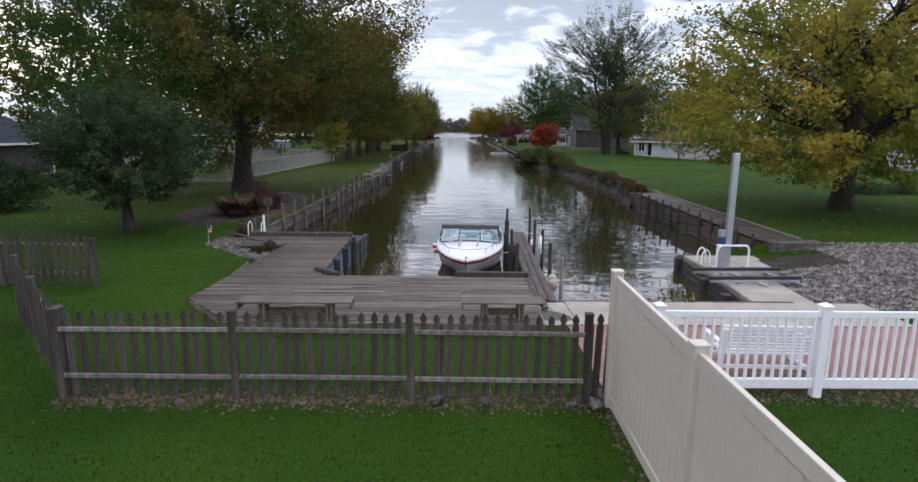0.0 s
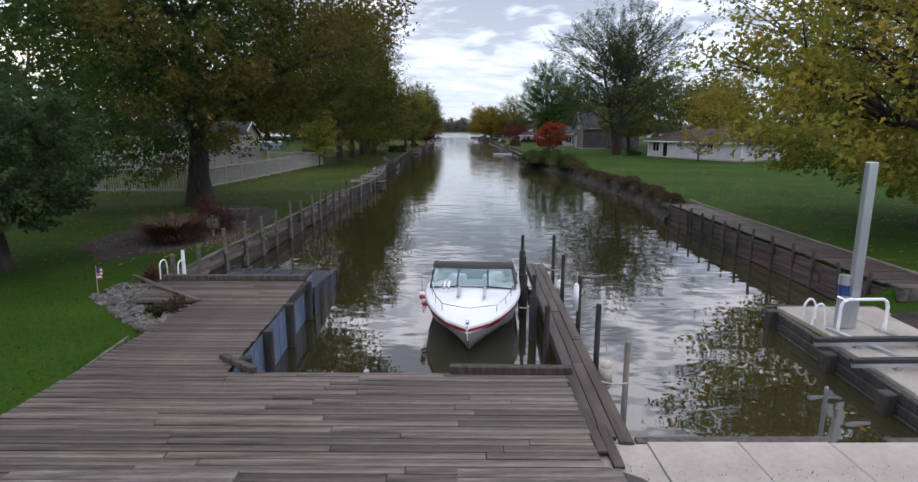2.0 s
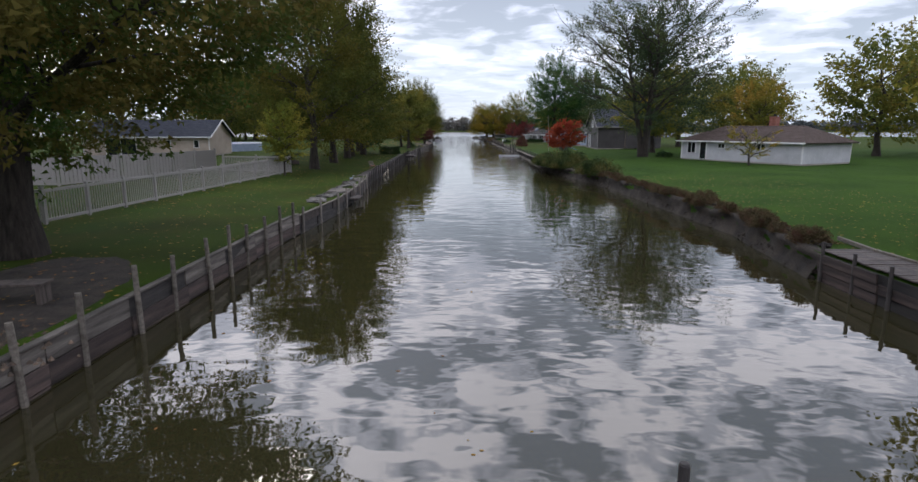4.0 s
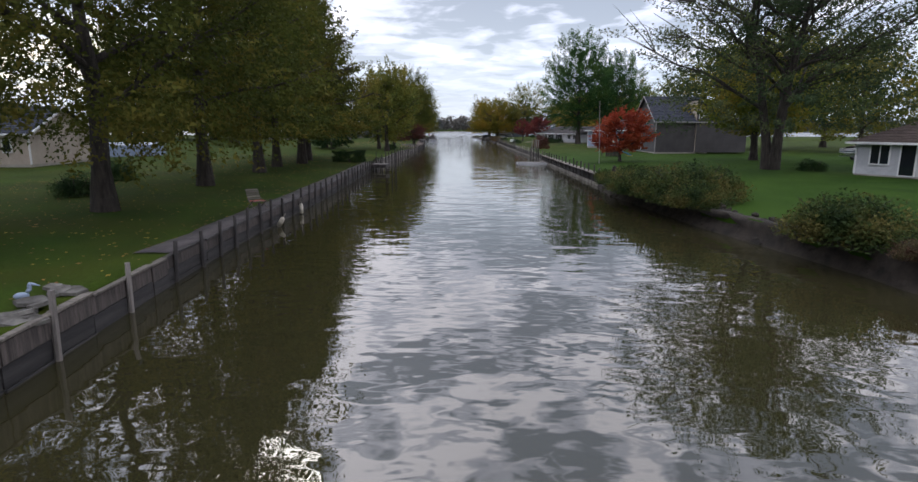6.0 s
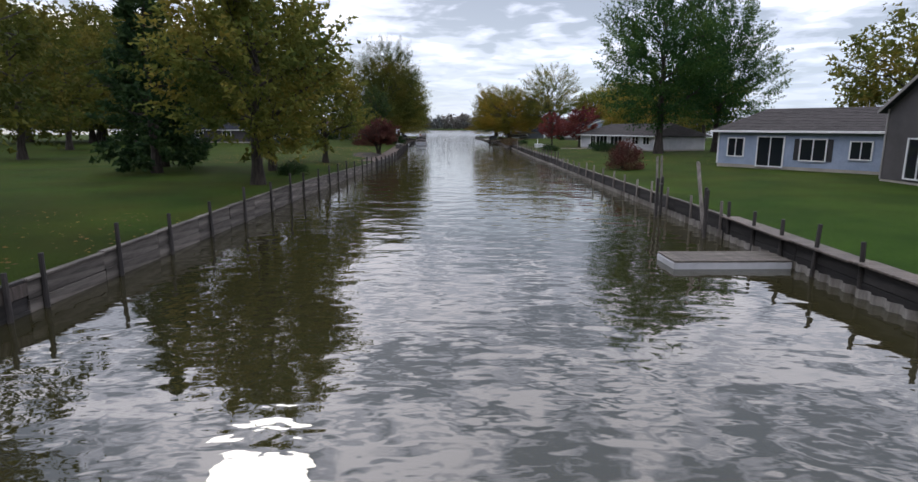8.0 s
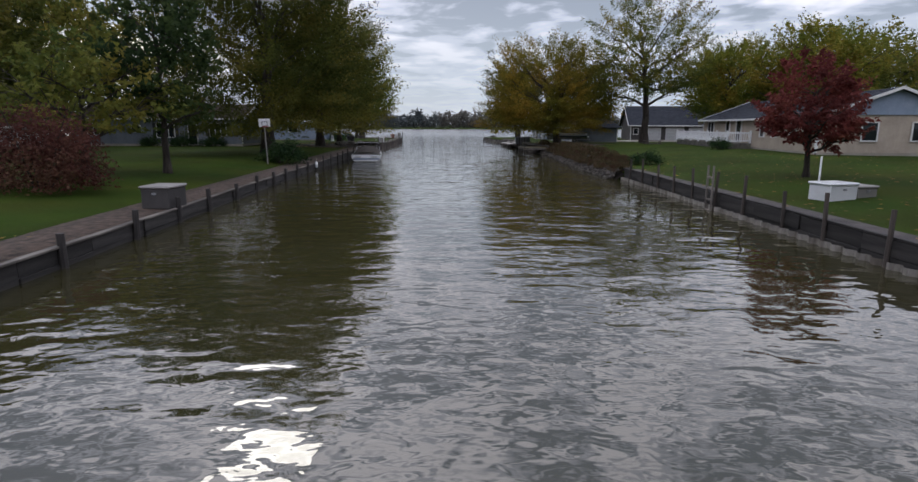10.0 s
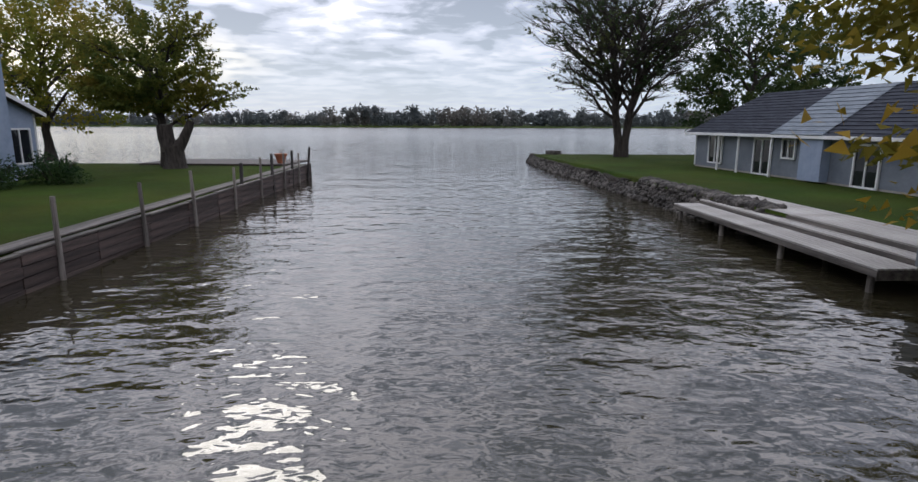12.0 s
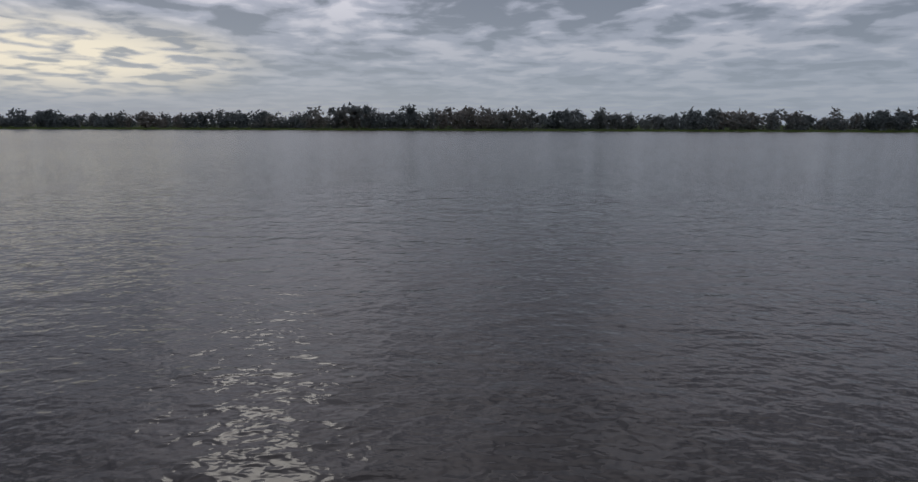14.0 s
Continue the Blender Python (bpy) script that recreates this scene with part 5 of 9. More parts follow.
def build_deck():
    d = thing("deck", "large weathered grey timber deck with gaps between boards", "deck", pose(0, 0, 0))
    rng = random.Random(4)
    w = 0.137
    y = 9.90
    while y < 18.5:
        l, r = deck_bounds(y + w / 2)
        x = l + rng.uniform(-0.02, 0.02)
        end = r + rng.uniform(-0.015, 0.015)
        while x < end - 0.05:
            ln = min(rng.uniform(1.8, 4.2), end - x)
            if end - x - ln < 0.6:
                ln = end - x
            me = box_mesh("plank", (ln - 0.008, w - 0.018, 0.035), M["deck"], 0.004)
            piece("plank", me, d, pose(x + ln / 2, y + w / 2, 0.105 + rng.uniform(-0.004, 0.005), 0, rng.uniform(-0.12, 0.12), rng.uniform(-0.12, 0.12)))
            x += ln
        y += w
    # joists and rim boards under the planks
    bm = bmesh.new()
    box(bm, (-1.25, 9.93, 0.0), (5.65, 0.04, 0.17))
    box(bm, (-4.8, 10.62, 0.0), (1.97, 0.04, 0.17), -46)
    box(bm, (-5.39, 13.1, 0.0), (0.04, 3.5, 0.17), 3.6)
    box(bm, (1.58, 11.6, -0.05), (0.04, 3.4, 0.25))
    part("rim_joist", bm, M["mossy"], d)
    for i in range(14):
        cut = 0.75 if i == 0 else 0.2 if i == 1 else 0.0
        bm = bmesh.new(); box(bm, (0, 0, 0), (0.045, 3.3 - cut, 0.14))
        ob = part("joist", bm, M["pile"], d); ob.matrix_basis = pose(-4.6 + i * 0.47, 11.65 + cut / 2, 0.005)
    for i in range(5):
        bm = bmesh.new(); box(bm, (0, 0, 0), (0.045, 5.1, 0.14))
        ob = part("joist", bm, M["pile"], d); ob.matrix_basis = pose(-5.0 + i * 0.4, 15.9, 0.005)
    bm = bmesh.new(); box(bm, (0, 0, 0), (4.7, 0.06, 0.75))
    ob = part("fascia", bm, M["wall_wood"], d); ob.matrix_basis = pose(-0.85, 13.36, -0.32)
    # loose beams lying along the edges
    for x, y, ln, rz, t, nm in ((0.83, 13.33, 1.75, -1, 0.11, "edge_beam"), (-3.15, 13.55, 0.85, -38, 0.09, "edge_beam"), (-5.05, 18.42, 3.3, 0.5, 0.12, "edge_beam")):
        b = thing(nm, "grey timber beam lying along the edge of the deck", "timber", pose(x, y, 0.124 + t / 2, 0, 0, rz))
        bm = bmesh.new(); box(bm, (0, 0, 0), (ln, t * 1.2, t), 0, 0.012)
        part("beam", bm, M["picket"], b)


build_deck()


def bench(x, y, ln, top=0.5, rz=0.0):
    b = thing("deck_bench", "plain grey timber bench with mossy plank legs on the deck", "bench", pose(x, y, 0.124, 0, 0, rz), group="benches on the deck")
    h = top - 0.124
    for k in range(3):
        bm = bmesh.new(); box(bm, (0, 0, 0), (ln, 0.132, 0.036), 0, 0.005)
        ob = part("seat_plank", bm, M["bench"], b); ob.matrix_basis = pose(0, (k - 1) * 0.14, h - 0.018)
    for s in (-1, 1):
        bm = bmesh.new(); box(bm, (0, 0, 0), (0.03, 0.43, 0.10), 0, 0.004)
        ob = part("end_board", bm, M["bench"], b); ob.matrix_basis = pose(s * (ln / 2 - 0.02), 0, h - 0.09)
        bm = bmesh.new()
        box(bm, (0, 0, h / 2 - 0.02), (0.05, 0.36, h - 0.04), 0, 0.005)
        box(bm, (0.07, 0, h / 2 - 0.02), (0.05, 0.30, h - 0.04), 0, 0.005)
        ob = part("leg", bm, M["mossy"], b); ob.matrix_basis = pose(s * (ln / 2 - 0.42) - 0.03, 0, 0)
    bm = bmesh.new(); box(bm, (0, 0, 0), (ln - 0.9, 0.04, 0.14), 0, 0.005)
    ob = part("stretcher", bm, M["mossy"], b); ob.matrix_basis = pose(0, 0.05, 0.13)
    return b


bench(-2.92, 10.12, 2.05, rz=1.0)
bench(0.83, 10.17, 1.5, rz=0.5)


def build_pier():
    p = thing("finger_pier", "narrow sagging dock of dark lengthwise planks", "dock", pose(0, 0, 0))
    a, b = Vector((1.84, 11.62, 0.02)), Vector((2.33, 22.3, -0.40))
    d = (b - a).normalized()
    m0 = d.to_track_quat("Y", "Z").to_matrix().to_4x4()
    rng = random.Random(8)
    n = 3
    for k in range(n):
        y = (0.35, 0.12, 0.0)[k]
        while y < 10.6:
            ln = min(rng.uniform(2.4, 3.8), 10.7 - y)
            me = box_mesh("plank", (0.52 / n - 0.012, ln - 0.01, 0.05), M["pier"], 0.006)
            c = a + d * (y + ln / 2)
            piece("plank", me, p, Matrix.Translation(c) @ m0 @ pose((k - (n - 1) / 2) * 0.52 / n, 0, rng.uniform(-0.006, 0.006), rng.uniform(-0.2, 0.2), rng.uniform(-1, 1), 0))
            y += ln
    for k in (-0.22, 0.22):
        bm = bmesh.new(); box(bm, (0, 0, 0), (0.06, 10.6, 0.16), 0, 0.006)
        ob = part("stringer", bm, M["pile"], p); ob.matrix_basis = Matrix.Translation((a + b) / 2) @ m0 @ pose(k, 0, -0.11)
    for i in range(7):
        bm = bmesh.new(); rod(bm, (0, 0, -1.6), (0, 0, 0.0), 0.075, 0.07, 8)
        ob = part("support_pile", bm, M["pile"], p)
        ob.matrix_basis = Matrix.Translation(a + d * (0.7 + 1.65 * i)) @ pose(0, 0, -0.06)


build_pier()
for x, y, z, ln, rz in ((1.655, 11.82, 0.085, 0.95, 1.5), (1.79, 11.52, 0.062, 0.85, -1.0)):
    bm = bmesh.new(); box(bm, (0, 0, 0), (0.12, ln, 0.04), 0, 0.006)
    tagged(part("loose_plank", bm, M["pier"], None), "short dark plank lying between deck and dock", "plank").matrix_basis = pose(x, y, z, 1.2, 0, rz)


def pile(x, y, top, r=0.06, material="pile", label="black tarred mooring pile rising from the canal", lean=(0, 0), sleeve=False, foot=-2.0):
    t = thing("mooring_pile", label, "pile", pose(x, y, 0, lean[0], lean[1], 0))
    bm = bmesh.new()
    rod(bm, (0, 0, foot), (0, 0, top - 0.02), r * 1.1, r * 0.95, 10)
    rod(bm, (0, 0, top - 0.02), (0, 0, top), r * 0.95, r * 0.7, 10)
    part("shaft", bm, M[material], t, smooth=False)
    if sleeve:
        bm = bmesh.new(); rod(bm, (0, 0, -1.2), (0, 0, top - 0.45), r * 1.75, r * 1.75, 10)
        part("sleeve", bm, M[material], t)
    return t


for x, y, z, s in ((1.86, 21.4, 0.66, True), (1.62, 18.83, 0.62, True), (1.64, 17.15, 0.6, True), (1.60, 15.05, 0.6, False)):
    pile(x, y, z, 0.05, sleeve=s)
for x, y, z in ((2.66, 20.95, 0.74), (2.62, 19.26, 0.57), (2.56, 17.02, 0.62), (2.50, 15.15, 0.6)):
    pile(x, y, z, 0.05, sleeve=False)
pile(2.50, 13.4, 0.58, 0.042, "post", "bare grey timber mooring post beside the dock")
pile(-1.3, 13.75, -0.02, 0.05, "steel_grey", "short steel pipe post in the boat slip")
pile(-1.18, 13.78, -0.0, 0.05, "pile", "short black post in the boat slip")
pile(5.35, 13.3, -0.05, 0.03, "steel_grey", "thin steel stake standing in the shallow water")


def rope(a, b, sag=0.12, r=0.012):
    t = thing("mooring_rope", "slack pale mooring rope tied between boat and dock", "rope")
    a, b = Vector(a), Vector(b)
    pts = [a.lerp(b, k / 8) - Vector((0, 0, sag * 4 * (k / 8) * (1 - k / 8))) for k in range(9)]
    bm = bmesh.new(); tube(bm, pts, r, 5)
    part("line", bm, M["rope"], t)


rope((1.35, 17.2, -0.12), (1.64, 17.15, 0.0), 0.06)
rope((2.1, 13.2, 0.06), (2.44, 13.07, 0.1), 0.03)
rope((2.62, 19.26, 0.2), (2.52, 21.8, -0.25), 0.1)


def fender(x, y, z, ln=0.55, r=0.1, material="gel_white", label="grubby white boat fender hanging at the dock", rx=0, ry=0):
    t = thing("boat_fender", label, "fender", pose(x, y, z, rx, ry, 0))
    bm = bmesh.new()
    bmesh.ops.create_uvsphere(bm, u_segments=10, v_segments=8, radius=r, matrix=Matrix.Translation((0, 0, ln / 2 - r)))
    bmesh.ops.create_uvsphere(bm, u_segments=10, v_segments=8, radius=r, matrix=Matrix.Translation((0, 0, -ln / 2 + r)))
    rod(bm, (0, 0, -ln / 2 + r), (0, 0, ln / 2 - r), r, r, 10)
    part("bumper", bm, M[material], t, smooth=True)
    bm = bmesh.new(); rod(bm, (0, 0, ln / 2 - 0.02), (0, 0, ln / 2 + 0.25), 0.01, 0.01, 5)
    part("lanyard", bm, M["rope"], t)


fender(2.42, 14.2, -0.28, 0.5, 0.11, "rope", "worn tan boat fender hanging from the dock edge")
fender(2.5, 17.02, 0.16, 0.6, 0.06, "gel_white", "slim white fender tied to a black pile")
fender(2.62, 19.6, -0.35, 0.4, 0.09)

# ---- low dock with blue sheet piling on the left bank ----


def build_blue_wall():
    w = thing("sheet_piling", "faded blue sheet metal bulkhead with dark timber posts under the deck", "bulkhead", pose(0, 0, 0))
    for i in range(6):
        y0 = 13.62 + i * 0.93
        x = -3.24 - (y0 + 0.46 - 13.35) * 0.045
        bm = bmesh.new()
        box(bm, (0, 0, 0), (0.03, 0.90, 1.5))
        box(bm, (0.017, 0.16, 0), (0.012, 0.03, 1.48))
        ob = part("panel", bm, M["blue"], w); ob.matrix_basis = pose(x, y0 + 0.46, -0.72, 0, 0, 2.5)
    for y in (13.95, 15.15, 16.7, 18.4):
        bm = bmesh.new(); box(bm, (0, 0, 0), (0.15, 0.15, 1.9), 0, 0.02)
        ob = part("post", bm, M["pile"], w); ob.matrix_basis = pose(-3.15 - (y - 13.35) * 0.045, y, -0.85, 0, 0, 4)
    # the piling runs on past the deck, sinking as it goes
    for i in range(3):
        y0 = 18.72 + i * 0.98
        bm = bmesh.new()
        box(bm, (0, 0, 0), (0.03, 0.95, 1.2))
        box(bm, (0.017, 0.2, 0), (0.012, 0.03, 1.18))
        ob = part("panel", bm, M["slate_blue"], w); ob.matrix_basis = pose(-3.36 - i * 0.03, y0 + 0.48, -0.78 - 0.09 * i, -4, 0, 2.5)
    low = thing("broken_dock", "low half-sunk dock frame covered with dark wet sheets", "dock", pose(-4.85, 20.25, -0.40, -1.5, 2.0, 1.5))
    for k in range(5):
        bm = bmesh.new(); box(bm, (0, 0, 0), (0.52, 2.7, 0.03), 0, 0.004)
        ob = part("sheet", bm, M["slate_blue"], low); ob.matrix_basis = pose(-1.15 + k * 0.56, 0.03 * (k % 2), 0.01 * (k % 3), 0, (k * 3) % 4 - 1.5, 0)
    for x, y, ln, rz in ((-0.35, 0.5, 1.9, 4), (0.75, 0.6, 1.7, -3), (-0.9, 0.9, 1.2, 8), (1.38, 0.0, 3.0, 1)):
        bm = bmesh.new(); box(bm, (0, 0, 0), (0.09, ln, 0.06), 0, 0.008)
        ob = part("batten", bm, M["pier"], low); ob.matrix_basis = pose(x, y, 0.05, 0, 0, rz)
    for x in (-1.4, -0.5, 0.5, 1.4):
        bm = bmesh.new(); box(bm, (0, 0, 0), (0.08, 2.9, 0.14), 0, 0.008)
        ob = part("joist", bm, M["pile"], low); ob.matrix_basis = pose(x, 0, -0.09)
    for x, y in ((1.45, 1.3), (1.45, -0.9), (-1.4, 1.3)):
        bm = bmesh.new(); rod(bm, (0, 0, -1.2), (0, 0, 0.1), 0.07, 0.07, 8)
        ob = part("support_pile", bm, M["pile"], low); ob.matrix_basis = pose(x, y, 0)


build_blue_wall()


def swim_ladder(x, y, z, rz):
    t = thing("swim_ladder", "white tubular swim ladder fixed to the dock edge", "ladder", pose(x, y, z, 0, 0, rz))
    for s in (-0.22, 0.22):
        bm = bmesh.new()
        pts = [Vector((s, 0.28, 0.0)), Vector((s, 0.28, 0.32))] + [Vector((s, 0.14 + 0.14 * math.cos(a), 0.32 + 0.14 * math.sin(a))) for a in np.linspace(0, math.pi, 7)] + [Vector((s, 0, -0.9))]
        tube(bm, pts, 0.015, 7)
        part("side_rail", bm, M["vinyl_white"], t)
    for k in range(3):
        bm = bmesh.new(); box(bm, (0, 0, 0), (0.44, 0.08, 0.03), 0, 0.005)
        ob = part("rung", bm, M["vinyl_white"], t); ob.matrix_basis = pose(0, 0, -0.1 - 0.27 * k)


swim_ladder(-6.55, 18.75, 0.08, 175)
pile(-6.35, 18.72, 0.75, 0.04, "vinyl_white", "white capped pipe post at the dock edge", foot=-0.8)

# ---- bed of stones with a small flag ----


def rock_mesh(seed, material, flat=0.7):
    bm = bmesh.new()
    bmesh.ops.create_icosphere(bm, subdivisions=1, radius=1.0)
    rng = random.Random(seed)
    for v in bm.verts:
        v.co *= rng.uniform(0.68, 1.15)
        v.co.z *= flat
    me = bpy.data.meshes.new("stone")
    bm.to_mesh(me); bm.free()
    me.materials.append(material)
    return me


ROCKS = [rock_mesh(i, M["stone"]) for i in range(7)]


def stone_patch(name, label, points, s0, s1, seed, parent_kind="stone bed"):
    t = thing(name, label, parent_kind, pose(0, 0, 0))
    rng = random.Random(seed)
    for x, y, z in points:
        s = rng.uniform(s0, s1)
        piece("stone", ROCKS[rng.randrange(7)], t, pose(x, y, z + s * 0.18, rng.uniform(-30, 30), rng.uniform(-30, 30), rng.uniform(0, 360)) @ Matrix.Diagonal((s * rng.uniform(0.9, 1.5), s, s, 1)))


def bed_points(n, seed):
    """Places in the three-cornered bed between the deck's slanting edge and the lawn."""
    rng, pts = random.Random(seed), []
    while len(pts) < n:
        y = rng.uniform(15.3, 18.4)
        right = deck_bounds(min(y, 18.4))[0] - 0.08
        left = -5.42 - 2.3 * min(1.0, (y - 15.2) / 2.1)
        x = rng.uniform(left, right)
        if x < right - 0.02:
            pts.append((x, y, 0.0))
    return pts


stone_patch("stone_bed", "bed of grey rubble stones with weeds beside the deck", bed_points(290, 12), 0.045, 0.115, 5)


def weed(x, y, s, leaf, seed, label="scruffy dry weeds among the stones"):
    plant(make_bush(s, s, s * 0.6, leaf, label, seed, 26, 26, 0.05, "weeds", "weed_clump"), x, y)


weed(-5.5, 16.35, 0.5, "weeds", 61)
weed(-7.0, 18.7, 0.7, "wine", 62, "red-leaved low plant at the stone bed")
weed(-5.75, 16.2, 0.42, "shrub", 63)


def flag(x, y, h=0.62):
    t = thing("garden_flag", "small red, white and blue flag on a stick among the stones", "flag", pose(x, y, 0, 4, 2, 20))
    bm = bmesh.new(); rod(bm, (0, 0, 0), (0, 0, h), 0.008, 0.006, 6)
    part("stick", bm, M["rope"], t)
    for k in range(7):
        bm = bmesh.new()
        box(bm, (0.02 + 0.01 * math.sin(k), 0.0, 0), (0.10, 0.012, 0.038))
        ob = part("stripe", bm, M["red_cloth" if k % 2 == 0 else "white_cloth"], t); ob.matrix_basis = pose(0.04, 0, h - 0.06 - 0.038 * k)
    bm = bmesh.new(); box(bm, (0, 0, 0), (0.06, 0.02, 0.14))
    ob = part("canton", bm, M["navy_cloth"], t); ob.matrix_basis = pose(0.04, 0, h - 0.11)


flag(-7.78, 17.72)
bm = bmesh.new(); box(bm, (0, 0, 0), (2.9, 0.07, 0.05), 0, 0.006)
tagged(part("loose_plank", bm, M["deck"], None), "weathered plank lying across the stones", "plank").matrix_basis = pose(-6.28, 17.6, 0.18, 0, 1, -38)
bm = bmesh.new(); box(bm, (0, 0, 0), (1.5, 0.09, 0.06), 0, 0.006)
tagged(part("loose_plank", bm, M["deck"], None), "weathered plank edging the stone bed", "plank").matrix_basis = pose(-5.84, 16.78, 0.12, 0, 0, 3)

# ---- concrete walk, terrace, boat lift on the right bank ----


def build_walk():
    w = thing("concrete_walk", "worn pale concrete walk in jointed slabs along the water", "walkway", pose(0, 0, 0), kind="structure")
    for i in range(6):
        me = box_mesh("slab", (1.043, 1.44, 0.35), M["concrete"], 0.008)
        piece("slab", me, w, pose(2.79 + i * 1.05, 10.965, -0.155, 0, 0, 0.8))
    piece("slab", box_mesh("slab", (0.63, 1.42, 0.3), M["concrete"], 0.008), w, pose(1.945, 10.93, -0.14, 0, 0, 0.8))
    bm = bmesh.new()
    tri = [(1.66, 10.46), (2.24, 10.46), (2.2, 10.72), (1.98, 10.98), (1.66, 11.18)]
    bm.faces.new([bm.verts.new((x, y, 0.0155)) for x, y in tri])
    part("damp_stain", bm, M["wet_earth"], w, "wet earth washed over the corner slab")
    for x, ln in ((3.3, 2.3), (6.1, 2.1)):
        bm = bmesh.new(); box(bm, (0, 0, 0), (ln, 0.13, 0.06), 0, 0.01)
        part("edge_timber", bm, M["picket"], w).matrix_basis = pose(x, 11.76, -0.02, 0, 0, 0.8)
    for i in range(4):
        me = box_mesh("slab", (1.42, 1.13, 0.16), M["concrete"], 0.012)
        piece("slab", me, w, pose(7.62 + i * 0.075, 12.02 + i * 1.15, -0.45, 0, 0, -3.5))
    for i in range(3):
        me = box_mesh("slab", (1.16, 1.9, 0.16), M["concrete"], 0.012)
        piece("slab", me, w, pose(7.88 + i * 1.18, 17.2, -0.45, 0, 0, 1))
    bm = bmesh.new()
    box(bm, (4.6, 11.72, -0.5), (5.9, 0.08, 0.85))
    part("retaining_wall", bm, M["pile"], w)
    for k in range(3):
        bm = bmesh.new(); box(bm, (0, 0, 0), (0.12, 6.7, 0.17), 0, 0.015)
        part("retaining_timber", bm, M["pile"], w).matrix_basis = pose(7.0 - 0.02 * k, 14.85, -0.5 - 0.18 * k, 0, 0, -3.4)
    bm = bmesh.new(); box(bm, (0, 0, 0), (3.0, 0.12, 0.5), 0, 0.015)
    part("retaining_timber", bm, M["pile"], w).matrix_basis = pose(8.6, 18.2, -0.62)
    for x, y in ((6.72, 12.5), (6.78, 14.0), (6.88, 15.6), (7.05, 17.9)):
        bm = bmesh.new(); box(bm, (0, 0, -0.5), (0.22, 0.22, 1.0), 0, 0.02)
        part("piling", bm, M["pile"], w).matrix_basis = pose(x, y, -0.38 if y > 17 else -0.46)
    t = thing("terrace", "reddish composite board terrace behind the white fence", "terrace", pose(0, 0, 0), kind="structure")
    for k in range(18):
        y = 7.62 + k * 0.142
        me = box_mesh("board", (6.5, 0.136, 0.03), M["composite"], 0.003)
        piece("board", me, t, pose(2.05 + 3.25, y, 0.02))
    bm = bmesh.new(); box(bm, (0, 0, 0), (6.5, 0.04, 0.12))
    part("edge_board", bm, M["composite"], t).matrix_basis = pose(5.3, 10.19, -0.03)


build_walk()


def gravel(name, n, f, s0, s1, seed, label, material="gravel"):
    """Loose stones too many to count, as one object."""
    rng = np.random.default_rng(seed)
    ico = np.array([(0, 0, 1), (0.9, 0, -0.35), (0.28, 0.85, -0.35), (-0.73, 0.53, -0.35), (-0.73, -0.53, -0.35), (0.28, -0.85, -0.35)])
    tri = np.array([(0, 1, 2), (0, 2, 3), (0, 3, 4), (0, 4, 5), (0, 5, 1)])
    if s1 > 0.1:
        g = bmesh.new(); bmesh.ops.create_icosphere(g, subdivisions=1, radius=0.9)
        g.verts.index_update()
        ico = np.array([tuple(v.co) for v in g.verts]); tri = np.array([[v.index for v in q.verts] for q in g.faces]); g.free()
    P = np.array([f(rng) for _ in range(n)])
    s = rng.uniform(s0, s1, n)
    a = rng.uniform(0, 6.28, n)
    jit = rng.uniform(0.65, 1.3, (n, len(ico), 3))
    v = ico[None] * jit * s[:, None, None]
    c, si = np.cos(a)[:, None], np.sin(a)[:, None]
    v = np.stack([v[..., 0] * c - v[..., 1] * si, v[..., 0] * si + v[..., 1] * c, v[..., 2] * 0.75], 2) + P[:, None, :]
    faces = (np.arange(n)[:, None, None] * len(ico) + tri[None]).reshape(-1, 3)
    ob = from_arrays(name, v.reshape(-1, 3), faces, M[material])
    tagged(ob, label, "gravel", kind="stuff")


def on_ground(x, y):
    return (x, y, ground_z(x, y) + 0.03)


gravel("gravel_bed", 6500, lambda r: on_ground(r.uniform(8.45, 14.5), r.uniform(11.5, 16.1)), 0.03, 0.075, 1, "bed of loose grey rounded stones beside the walk")
gravel("gravel_bed", 3200, lambda r: on_ground(r.uniform(11.4, 15.5), r.uniform(16.1, 18.5)), 0.03, 0.08, 2, "heap of loose grey stones behind the boat lift")
gravel("mulch_strip", 2600, lambda r: (r.uniform(-5.3, 2.0), 7.15 + r.normal(0, 0.16), 0.0), 0.015, 0.045, 4, "leaf litter and mulch along the picket fence", "mulch")
gravel("mulch_strip", 1500, lambda r: (r.uniform(2.15, 9.3), 7.36 + r.normal(0, 0.17), 0.0), 0.015, 0.045, 5, "bark mulch below the white fence", "mulch")
gravel("mulch_strip", 700, lambda r: (2.0 + r.normal(0, 0.10), r.uniform(3.0, 7.1), 0.0), 0.015, 0.04, 6, "leaf litter along the tan fence", "mulch")
gravel("mulch_bed", 2600, lambda r: (-8.7 + r.normal(0, 0.9), 24.3 + r.normal(0, 1.0), 0.0), 0.03, 0.07, 7, "dark mulched bed around the ornamental grass", "mulch")


